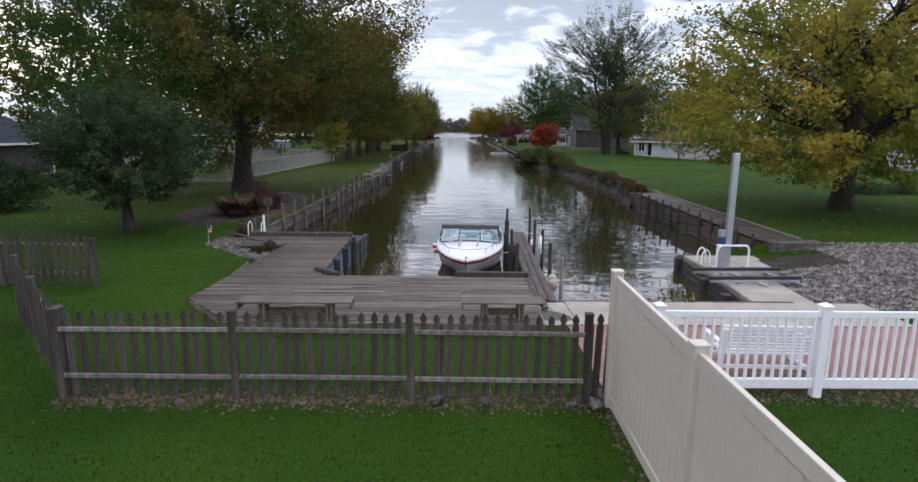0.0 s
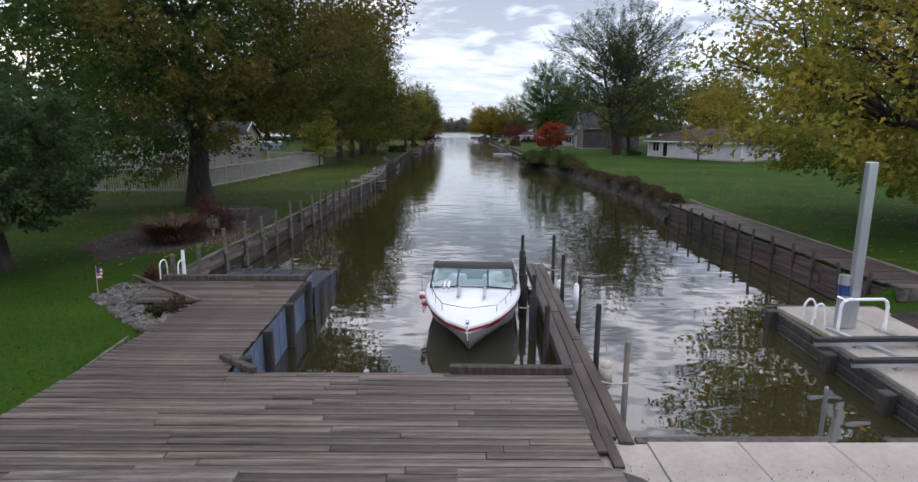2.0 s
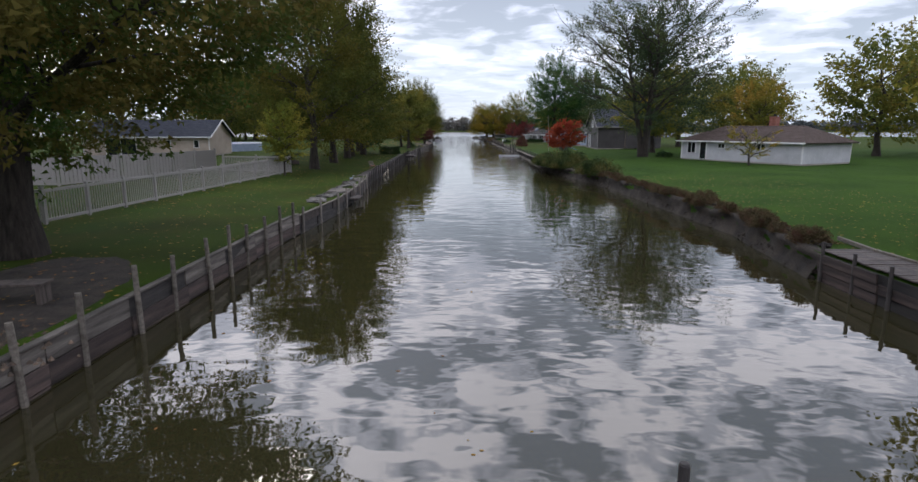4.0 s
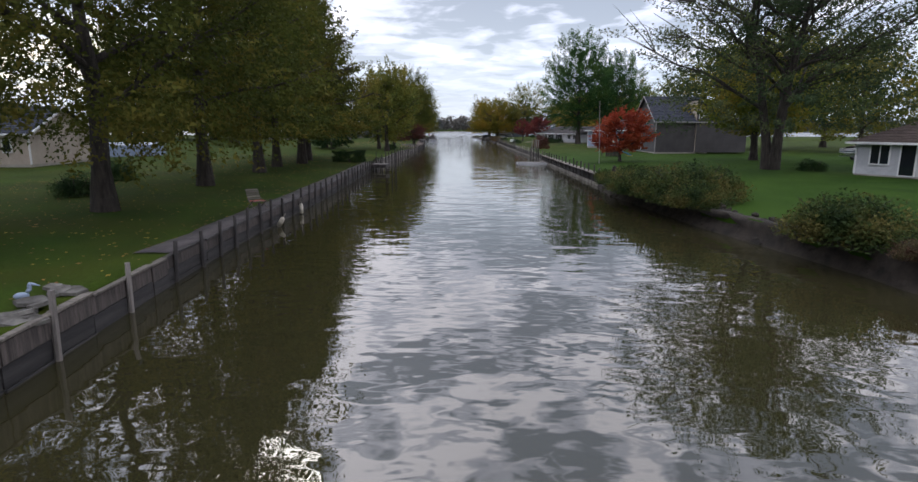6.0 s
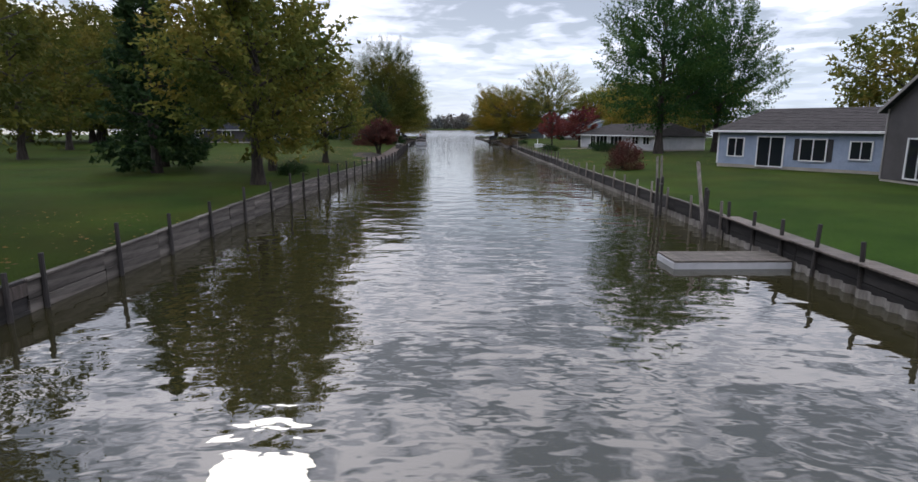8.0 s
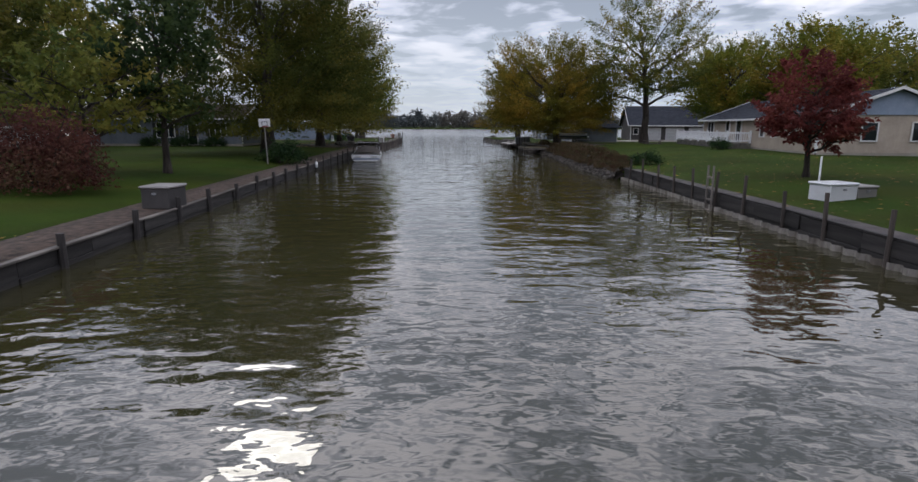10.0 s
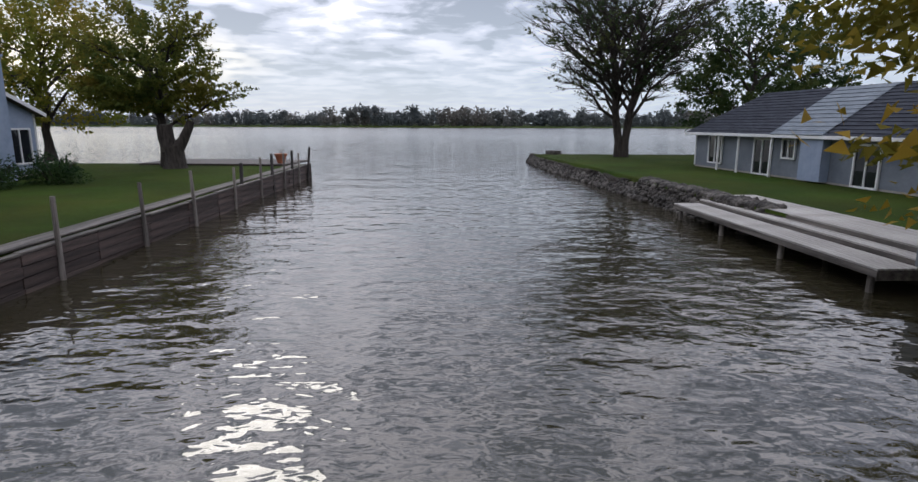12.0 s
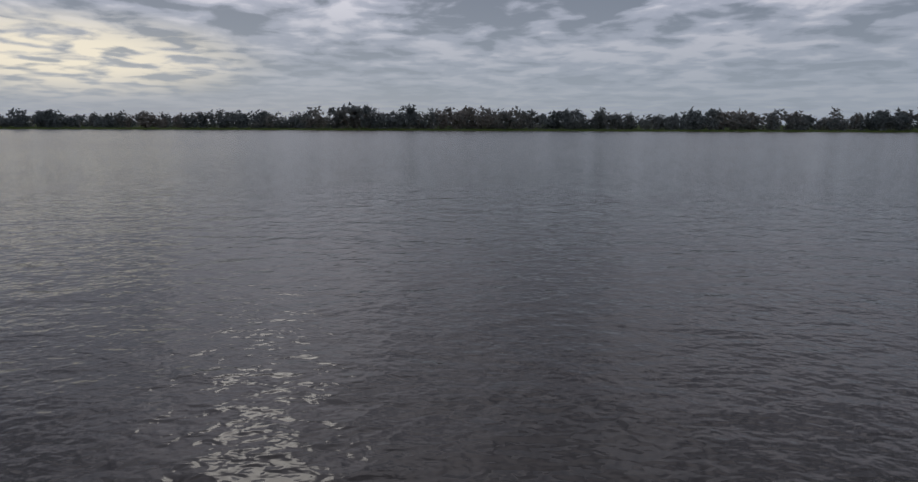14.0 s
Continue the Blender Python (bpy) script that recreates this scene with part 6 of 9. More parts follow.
def edging_stones():
    rng = random.Random(31)
    for i, (x, y, s) in enumerate([(-0.28, 7.06, 0.13), (0.42, 7.04, 0.1), (1.5, 6.98, 0.09), (1.84, 6.97, 0.14), (1.97, 7.2, 0.16), (-3.6, 7.0, 0.07), (-2.0, 7.0, 0.06)]):
        t = thing("edging_stone", "rough grey field stone lying against the fence foot", "stone", pose(x, y, s * 0.35, rng.uniform(-20, 20), 0, rng.uniform(0, 360)))
        ob = piece("stone", ROCKS[i % 7], t, Matrix.Scale(s, 4))


edging_stones()


def gravel_base(x0, x1, y0, y1):
    """The earth that shows between the stones, a finger above the lawn's level."""
    nx, ny = 14, 10
    verts = np.array([(x0 + (x1 - x0) * i / nx, y0 + (y1 - y0) * j / ny, ground_z(x0 + (x1 - x0) * i / nx, y0 + (y1 - y0) * j / ny) + (0.016 if 0 < i < nx and 0 < j < ny else -0.05)) for j in range(ny + 1) for i in range(nx + 1)])
    a = (np.arange(ny)[:, None] * (nx + 1) + np.arange(nx)[None, :]).ravel()
    ob = from_arrays("gravel_base", verts, np.stack([a, a + 1, a + nx + 2, a + nx + 1], 1), M["soil"])
    tagged(ob, "dark earth under the gravel stones", "ground", kind="structure")


gravel_base(8.35, 14.7, 11.42, 18.15)


def garden_swing():
    t = thing("garden_glider", "white slatted vinyl glider bench on the terrace", "bench", pose(4.56, 8.2, 0.035, 0, 0, 178) @ Matrix.Diagonal((0.96, 0.9, 0.76, 1)))
    V = M["vinyl_white"]
    for k in range(7):
        bm = bmesh.new(); box(bm, (0, 0, 0), (1.35, 0.052, 0.025), 0, 0.004)
        part("back_slat", bm, V, t).matrix_basis = pose(0, 0.25 + 0.022 * k, 0.50 + 0.075 * k, 75)
    for k in range(6):
        bm = bmesh.new(); box(bm, (0, 0, 0), (1.35, 0.055, 0.025), 0, 0.004)
        part("seat_slat", bm, V, t).matrix_basis = pose(0, -0.25 + 0.085 * k, 0.42)
    for s in (-0.72, 0.72):
        bm = bmesh.new()
        box(bm, (0, -0.28, 0.33), (0.07, 0.07, 0.66), 0, 0.006)
        box(bm, (0, 0.34, 0.5), (0.07, 0.07, 1.0), 0, 0.006, rx=-8)
        box(bm, (0, 0.0, 0.66), (0.09, 0.72, 0.035), 0, 0.006)
        box(bm, (0, 0.0, 0.06), (0.07, 0.9, 0.07), 0, 0.006)
        part("end_frame", bm, V, t).matrix_basis = pose(s, 0, 0)
    for y, z in ((-0.3, 0.2), (0.3, 0.2), (0.38, 1.02)):
        bm = bmesh.new(); box(bm, (0, 0, 0), (1.5, 0.05, 0.07), 0, 0.005)
        part("cross_rail", bm, V, t).matrix_basis = pose(0, y, z)


garden_swing()


def boat_lift():
    t = thing("boat_lift", "aluminium boat lift with a tall mast and two bunk beams", "boat lift", pose(8.02, 16.78, -0.37, 0, 0, 2))
    bm = bmesh.new(); box(bm, (0, 0, 1.66), (0.18, 0.14, 3.32), 0, 0.01)
    box(bm, (0.05, 0.073, 1.66), (0.05, 0.012, 3.28))
    part("mast", bm, M["alu"], t)
    bm = bmesh.new(); box(bm, (-0.2, -0.05, 0.33), (0.22, 0.22, 0.62), 0, 0.015)
    part("gear_case", bm, M["alu"], t)
    bm = bmesh.new(); rod(bm, (-0.12, 0.12, 0.6), (-0.12, 0.12, 0.86), 0.11, 0.11, 12); part("motor", bm, M["blue_motor"], t, smooth=False)
    bm = bmesh.new(); rod(bm, (-0.12, 0.12, 0.86), (-0.12, 0.12, 1.05), 0.125, 0.12, 12); part("motor_cap", bm, M["alu"], t)
    bm = bmesh.new()
    pts = [(-0.42, -0.25, 0)] + [(-0.42, -0.25, 0.5), (-0.38, -0.25, 0.6), (-0.28, -0.25, 0.65), (0.42, -0.25, 0.65), (0.5, -0.25, 0.6), (0.53, -0.25, 0.5), (0.53, -0.25, 0.0)]
    tube(bm, [Vector(p) for p in pts], 0.032, 8); part("guard_rail", bm, M["vinyl_white"], t)
    for k, y in enumerate((-1.15, -2.12)):
        bm = bmesh.new()
        box(bm, (-0.28, y, 0.17), (2.45, 0.11, 0.08), 0, 0.008)
        part("bunk_pad", bm, M["black"], t)
        bm = bmesh.new()
        box(bm, (-0.28, y, 0.09), (2.4, 0.07, 0.08), 0, 0.004)
        part("bunk_beam", bm, M["alu"], t)
        for x in (-0.7, 0.6):
            bm = bmesh.new(); box(bm, (x, y, 0.03), (0.1, 0.1, 0.1), 0, 0.005)
            part("bracket", bm, M["steel_grey"], t)
    for x in (-0.35, 0.65):
        bm = bmesh.new(); box(bm, (x, -1.3, 0.03), (0.09, 2.3, 0.06), 12, 0.005)
        part("cradle_arm", bm, M["alu"], t)
    s = thing("swim_ladder", "low looped white ladder handrails at the lift", "ladder", pose(7.48, 17.1, -0.37, 0, 0, 88))
    for k in (-0.18, 0.18):
        bm = bmesh.new()
        tube(bm, [Vector((k, 0.13 * math.cos(a), 0.16 + 0.28 * max(0, math.sin(a)) - (0.16 if math.sin(a) < 0.05 else 0))) for a in np.linspace(0, math.pi, 9)], 0.022, 7)
        part("hand_rail", bm, M["vinyl_white"], s)
    p = thing("timber_frame", "low brown timber frame standing at the walk", "frame", pose(8.9, 10.2, 0, 0, 0, 5))
    for x in (0.0, 1.05):
        bm = bmesh.new(); box(bm, (x, 0, 0.35), (0.15, 0.15, 0.75), 0, 0.01); part("post", bm, M["rail"], p)
    bm = bmesh.new(); box(bm, (0.8, 0, 0.70), (1.75, 0.16, 0.08), 0, 0.008); part("top_rail", bm, M["rail"], p)


boat_lift()


# ---- boats ----


def loft(sections, material, name, parent, smooth=True, close_end=True):
    """Skins a list of equally long cross-sections."""
    bm = bmesh.new()
    rows = [[bm.verts.new(p) for p in s] for s in sections]
    for a, b in zip(rows[:-1], rows[1:]):
        for i in range(len(a) - 1):
            try:
                bm.faces.new((a[i], a[i + 1], b[i + 1], b[i]))
            except ValueError:
                pass
    if close_end:
        bm.faces.new(rows[-1])
    bmesh.ops.remove_doubles(bm, verts=bm.verts, dist=0.0008)
    bmesh.ops.recalc_face_normals(bm, faces=bm.faces)
    return part(name, bm, material, parent, smooth=smooth)


def hull_half(t, L, beam, bow_pow=0.55):
    """Half width of the deck at the share t of the length from the bow."""
    return beam / 2 * min(1.0, math.sin(min(1.0, t / 0.52) * math.pi / 2) ** 0.62) * (1 - 0.06 * max(0, (t - 0.7) / 0.3))


def runabout(L=5.9, beam=2.2):
    """White open-bow cruiser; bow at the origin, stern along +y, water at z = 0."""
    t = thing("motorboat", "white motorboat with red hull stripe moored at the dock", "boat")
    N = 15
    hull, stripe, cove, deck = [], [], [], []
    for k in range(N):
        f = k / (N - 1)
        y = L * f
        hw = max(0.015, hull_half(f, L, beam))
        sheer = 0.82 - 0.16 * min(1, f / 0.7)
        chine = max(0.012, hw * (0.25 + 0.62 * min(1, f / 0.4)))
        keel = 0.30 * max(0, 1 - f / 0.22) ** 1.6 - 0.22
        back = 0.75 * (1 - f) ** 3
        ch = 0.12 + 0.25 * max(0, 1 - f / 0.4)
        hull.append([(-hw * 0.985, y, sheer - 0.13), (-chine, y + back * 0.45, ch), (0, y + back, keel), (chine, y + back * 0.45, ch), (hw * 0.985, y, sheer - 0.13)])
        stripe.append([(-hw * 0.999, y - 0.008, sheer - 0.105), (-hw * 1.005, y - 0.012, sheer - 0.05)])
        cove.append([(-hw * 1.0, y - 0.01, sheer - 0.055), (-hw * 1.008, y - 0.015, sheer - 0.02), (-hw * 0.97, y + 0.01, sheer)])
        inner = hw * 0.97
        deck.append([(-inner, y + 0.01, sheer), (-inner * 0.6, y + 0.02, sheer + 0.06 * min(1, f * 5)), (0, y + 0.02, sheer + 0.10 * min(1, f * 4)),
                     (inner * 0.6, y + 0.02, sheer + 0.06 * min(1, f * 5)), (inner, y + 0.01, sheer)])
    loft(hull, M["gel_white"], "hull", t)
    for s in (1, -1):
        o = loft([[(p[0] * s, p[1], p[2]) for p in q] for q in stripe], M["gel_red"], "red_stripe", t, close_end=False)
        loft([[(p[0] * s, p[1], p[2]) for p in q] for q in cove], M["gel_white"], "gunwale", t, close_end=False)
    loft(deck[:9], M["gel_white"], "foredeck", t, close_end=False)
    # cockpit aft of the windshield
    yw = L * 0.47
    bm = bmesh.new()
    box(bm, (0, (yw + L) / 2 + 0.2, 0.30), (beam * 0.8, L - yw - 0.5, 0.04))
    part("cockpit_floor", bm, M["canvas"], t)
    for s in (-1, 1):
        bm = bmesh.new(); box(bm, (s * beam * 0.43, (yw + L) / 2 - 0.35, 0.50), (beam * 0.1, L - yw - 0.9, 0.34), 0, 0.03)
        part("side_deck", bm, M["canvas"], t)
        bm = bmesh.new(); box(bm, (0, 0, 0.12), (0.5, 0.5, 0.24), 0, 0.05); box(bm, (0, 0.24, 0.25), (0.5, 0.12, 0.4), 0, 0.05)
        part("seat", bm, M["gel_white"], t).matrix_basis = pose(s * 0.45, yw + 0.95, 0.32)
    bm = bmesh.new(); box(bm, (0, L - 0.35, 0.34), (beam * 0.8, 0.6, 0.3), 0, 0.05); part("engine_cover", bm, M["canvas_black"], t)
    # windshield: three raked panes in a dark frame
    zb, zt = 0.84, 1.18
    yb, yt = yw - 0.22, yw + 0.12
    hwb = hull_half(0.46, L, beam) * 0.90
    cs = [(-hwb, yb + 0.14, zb - 0.08), (-hwb * 0.36, yb, zb), (hwb * 0.36, yb, zb), (hwb, yb + 0.14, zb - 0.08)]
    ct = [(-hwb * 0.92, yt + 0.12, zt - 0.01), (-hwb * 0.34, yt, zt), (hwb * 0.34, yt, zt), (hwb * 0.92, yt + 0.12, zt - 0.01)]
    for i in range(3):
        bm = bmesh.new()
        q = [Vector(cs[i]), Vector(cs[i + 1]), Vector(ct[i + 1]), Vector(ct[i])]
        nrm = (q[1] - q[0]).cross(q[3] - q[0]).normalized() * 0.006
        a = [bm.verts.new(p) for p in q]; b = [bm.verts.new(p + nrm) for p in q]
        bm.faces.new(a); bm.faces.new(list(reversed(b)))
        for k in range(4):
            bm.faces.new((a[k], b[k], b[(k + 1) % 4], a[(k + 1) % 4]))
        part("windshield_pane", bm, M["tint"], t)
    bm = bmesh.new()
    for a, b in list(zip(cs, ct)) + list(zip(ct[:-1], ct[1:])) + list(zip(cs[:-1], cs[1:])):
        rod(bm, a, b, 0.018, 0.018, 6)
    part("windshield_frame", bm, M["black"], t)
    # side glass running aft
    for s in (-1, 1):
        a, b = Vector((s * hwb, yb + 0.14, zb - 0.08)), Vector((s * hwb * 1.08, yb + 1.25, zb - 0.10))
        bm = bmesh.new()
        q = [a, b, b + Vector((0, 0, 0.10)), Vector((s * hwb * 0.92, yt + 0.12, zt - 0.01))]
        vs = [bm.verts.new(p) for p in q]; ws = [bm.verts.new(p + Vector((0.006, 0, 0))) for p in q]
        bm.faces.new(vs); bm.faces.new(list(reversed(ws)))
        part("side_window", bm, M["tint"], t)
    # folded canvas top behind the windshield
    rows = []
    for k in range(9):
        x = hwb * 0.97 * (k / 4 - 1)
        e = 0.10 * abs(x / hwb) ** 2
        rows.append([(x, yt + 0.0 + e, zt + 0.0), (x, yt + 0.06 + e, zt + 0.03 + 0.012 * (k % 2)), (x, yt + 0.55, zt + 0.02 + 0.012 * ((k + 1) % 2)), (x, yt + 0.72, zt - 0.05), (x, yt + 0.68, zt - 0.2)])
    loft(rows, M["canvas_black"], "folded_canvas", t, close_end=False)
    # deck gear
    bm = bmesh.new()
    for x in (-0.28, 0.28):
        box(bm, (x, L * 0.33, 0.90), (0.06, 0.75, 0.035), 0, 0.01)
    box(bm, (0, L * 0.40, 0.915), (0.52, 0.05, 0.03), 0, 0.008)
    part("hatch_rails", bm, M["steel_grey"], t)
    bm = bmesh.new()
    for s in (-1, 1):
        pts = [Vector((s * 0.02, 0.55, 1.0))]
        for f in (0.14, 0.24, 0.34, 0.42):
            pts.append(Vector((s * hull_half(f, L, beam) * 0.86, L * f + 0.1, 1.0 - 0.30 * f)))
        tube(bm, pts, 0.011, 6)
        for p in pts[1:]:
            rod(bm, p, p - Vector((0, 0, 0.16)), 0.010, 0.010, 6)
    part("bow_rail", bm, M["chrome"], t)
    bm = bmesh.new()
    for x in (-0.62, -0.52):
        rod(bm, (x, L * 0.36, 0.92), (x, L * 0.36 + 0.25, 0.96), 0.035, 0.05, 10)
    part("horn", bm, M["chrome"], t)
    bm = bmesh.new(); box(bm, (0, 0.16, 0.86), (0.06, 0.16, 0.04), 0, 0.01); part("bow_cleat", bm, M["chrome"], t)
    fl = bmesh.new()
    rod(fl, (0, 0, 0), (0, 0, 0.75), 0.012, 0.01, 6)
    ob = part("flag_staff", fl, M["chrome"], t); ob.matrix_basis = pose(-beam * 0.475, L * 0.33, 0.40, -8, -4, 0)
    for k in range(5):
        bm = bmesh.new(); box(bm, (0.03 * math.sin(k * 1.3), 0, 0), (0.12, 0.10, 0.075), 0, 0.02)
        part("flag_fold", bm, M["red_cloth" if k % 2 else "white_cloth"], ob).matrix_basis = pose(0.0, 0, 0.12 + 0.075 * k, 0, 12, 20 * k)
    return t


bt = runabout()
bt.matrix_basis = pose(0.24, 15.75, WATER - 0.06, 1.0, 0, -3.5)


def covered_boat(L=6.4, beam=2.3):
    """White boat under a brown canvas cover; stern at the origin, bow along +y."""
    t = thing("motorboat", "white motorboat under a brown canvas cover moored at the seawall", "boat")
    N = 15
    hull, rub, cover, boot = [], [], [], []
    for k in range(N):
        f = k / (N - 1)
        y = L * f
        hw = max(0.02, beam / 2 * (1 - max(0, (f - 0.45) / 0.55) ** 2.2))
        sheer = 0.56 + 0.34 * f ** 1.4
        ch = hw * (0.88 - 0.5 * max(0, f - 0.6) / 0.4)
        back = -0.5 * max(0, f - 0.6) / 0.4
        hull.append([(-hw, y, sheer), (-hw * 0.99, y, sheer - 0.2), (-ch, y + back * 0.5, 0.1 + 0.2 * max(0, f - 0.6)), (0, y + back, -0.2), (ch, y + back * 0.5, 0.1 + 0.2 * max(0, f - 0.6)), (hw * 0.99, y, sheer - 0.2), (hw, y, sheer)])
        if 0.02 < f < 0.88:
            hump = math.sin(min(1.0, (f - 0.02) / 0.55) * math.pi / 2) ** 0.6 * (1 - 0.75 * max(0, (f - 0.6) / 0.28) ** 1.5)
            cover.append([(-hw * 0.99, y, sheer - 0.05), (-hw * 0.93, y, sheer + 0.05), (-hw * 0.55, y, sheer + 0.06 + 0.30 * hump + 0.03 * math.sin(k * 2.1)), (0, y, sheer + 0.07 + 0.44 * hump + 0.03 * math.sin(k * 1.7)),
                          (hw * 0.55, y, sheer + 0.06 + 0.30 * hump + 0.03 * math.cos(k * 1.9)), (hw * 0.93, y, sheer + 0.05), (hw * 0.99, y, sheer - 0.05)])
        boot.append([(-hw * 1.004, y - 0.004, 0.30), (-ch * 1.01 - 0.004, y + back * 0.5, 0.13 + 0.2 * max(0, f - 0.6))])
        rub.append([(-hw * 1.0, y, sheer + 0.012), (-hw * 0.8, y, sheer + 0.02), (0, y, sheer + 0.03), (hw * 0.8, y, sheer + 0.02), (hw * 1.0, y, sheer + 0.012)])
    h = loft(hull, M["gel_white"], "hull", t)
    bm = bmesh.new()
    vs = [bm.verts.new(p) for p in hull[0]]
    bm.faces.new(vs)
    part("transom", bm, M["gel_white"], t)
    loft(rub, M["gel_white"], "deck", t, close_end=False)
    loft(cover, M["canvas"], "canvas_cover", t, close_end=False)
    for q in (1, -1):
        loft([[(p[0] * q, p[1], p[2]) for p in r] for r in boot], M["boot_blue"], "boot_stripe", t, close_end=False)
    bm = bmesh.new(); box(bm, (0, -0.012, 0.24), (beam * 0.92, 0.02, 0.10), 0, 0.004); part("boot_stripe", bm, M["boot_blue"], t)
    bm = bmesh.new(); box(bm, (0, -0.14, 0.12), (beam * 0.8, 0.30, 0.10), 0, 0.03); part("swim_platform", bm, M["gel_white"], t)
    bm = bmesh.new()
    for s in (-1, 1):
        box(bm, (s * beam * 0.28, -0.012, 0.40), (0.5, 0.02, 0.05))
    part("stern_bars", bm, M["black"], t)
    bm = bmesh.new()
    for y in (3.4, 4.0):
        tube(bm, [Vector((-1.0, y, 0.8)), Vector((-0.9, y + 0.1, 1.45)), Vector((0.9, y + 0.1, 1.45)), Vector((1.0, y, 0.8))], 0.02, 6)
    part("top_frame", bm, M["steel_grey"], t)
    for zc, yc, r in ((1.43, 3.6, 0.10), (1.36, 3.95, 0.13)):
        bm = bmesh.new(); tube(bm, [Vector((-1.02, yc, zc - 0.16)), Vector((-0.85, yc, zc)), Vector((-0.3, yc + 0.03, zc + 0.03)), Vector((0.3, yc, zc + 0.03)), Vector((0.85, yc, zc)), Vector((1.02, yc, zc - 0.16))], r, 8)
        part("folded_top", bm, M["canvas"], t, smooth=True)
    bm = bmesh.new(); rod(bm, (0.75, 4.3, 0.8), (0.55, 4.0, 3.3), 0.014, 0.006, 6); part("antenna", bm, M["gel_white"], t)
    bm = bmesh.new()
    for s in (-1, 1):
        tube(bm, [Vector((s * 1.0, 4.4, 0.95)), Vector((s * 0.85, 5.2, 1.05)), Vector((s * 0.05, 6.2, 1.15))], 0.012, 6)
    part("bow_rail", bm, M["chrome"], t)
    return t


b2 = covered_boat()
b2.matrix_basis = pose(-6.95, 209.3, WATER, 0, 0, 6)


# ---- bulkheads along the banks ----


def bulkhead(name, label, edge, y0, y1, top, post_step, post_top, side, cap=True, sheet=False, plank="wall_wood", posts="post", post_r=0.055, rows=4, jitter=0.03, h=1.5, seed=1, cap_mat="wall_wood", cap_w=0.16, out=0.0, lower=None):
    """A plank wall at the water's edge with posts in front of it; side -1 for the left bank, +1 for the right one."""
    w = thing(name, label, "bulkhead", pose(0, 0, 0), kind="structure")
    rng = random.Random(seed)
    y = y0
    cache = {}
    while y < y1 - 0.2:
        ln = min(2.4, y1 - y)
        xa, xb = poly(edge, y), poly(edge, y + ln)
        ang = math.degrees(math.atan2(-(xb - xa), ln))
        xm = (xa + xb) / 2
        z = top(y + ln / 2)
        rh = h / rows / 1.0
        for k in range(rows):
            key = (round(ln, 2), k)
            if key not in cache:
                cache[key] = box_mesh("plank", (0.05, ln - 0.012, rh - 0.014), M[lower if lower and k else plank], 0.006)
            piece("plank", cache[key], w, pose(xm - side * (0.02 + out) + rng.uniform(-jitter, jitter) * 0.5, y + ln / 2, z - rh * (k + 0.5) + rng.uniform(-0.006, 0.006), rng.uniform(-0.25, 0.25), rng.uniform(-1.5, 1.5), ang + rng.uniform(-0.3, 0.3)))
        key = ("back", round(ln, 2))
        if key not in cache:
            cache[key] = box_mesh("backing", (0.03, ln + 0.02, h), M["wall_dark"])
        piece("backing", cache[key], w, pose(xm + side * 0.005 - side * out, y + ln / 2, z - h / 2 - 0.01, 0, 0, ang))
        if cap:
            key = ("cap", round(ln, 2))
            if key not in cache:
                cache[key] = box_mesh("cap_plank", (cap_w, ln - 0.01, 0.05), M[cap_mat], 0.008)
            piece("cap_plank", cache[key], w, pose(xm - side * 0.0 + rng.uniform(-0.02, 0.02), y + ln / 2, z + 0.03 + rng.uniform(-0.01, 0.01), rng.uniform(-0.3, 0.3), rng.uniform(-1.5, 1.5), ang + rng.uniform(-0.4, 0.4)))
        y += ln
    if post_step:
        me = None
        y = y0 + 0.4
        bm = bmesh.new(); rod(bm, (0, 0, -2.3), (0, 0, 0), post_r * 1.12, post_r * 0.92, 8)
        me = bpy.data.meshes.new("post"); bm.to_mesh(me); bm.free(); me.materials.append(M[posts])
        while y < y1:
            z = top(y) + post_top * rng.uniform(0.75, 1.12)
            piece("post", me, w, pose(poly(edge, y) - side * (0.10 + out), y, z, rng.uniform(-2.2, 2.2), rng.uniform(-2.5, 2.5), 0))
            y += post_step * rng.uniform(0.85, 1.15)
    if sheet:
        # corrugated sheet piling at the foot
        bm = bmesh.new()
        n = int((y1 - y0) / 0.23)
        prev = None
        for i in range(n + 1):
            yy = y0 + (y1 - y0) * i / n
            x = poly(edge, yy) - side * (0.10 if i % 2 else 0.20)
            z = top(yy) - sheet
            cur = [bm.verts.new((x, yy - 0.05, z)), bm.verts.new((x, yy - 0.05, -1.6)), bm.verts.new((x, yy + 0.05, z)), bm.verts.new((x, yy + 0.05, -1.6))]
            bm.faces.new((cur[0], cur[1], cur[3], cur[2]))
            if prev:
                bm.faces.new((prev[2], prev[3], cur[1], cur[0]))
            prev = cur
        bmesh.ops.recalc_face_normals(bm, faces=bm.faces)
        part("sheet_piling", bm, M["steel"], w, "rust-stained corrugated sheet piling")
    return w


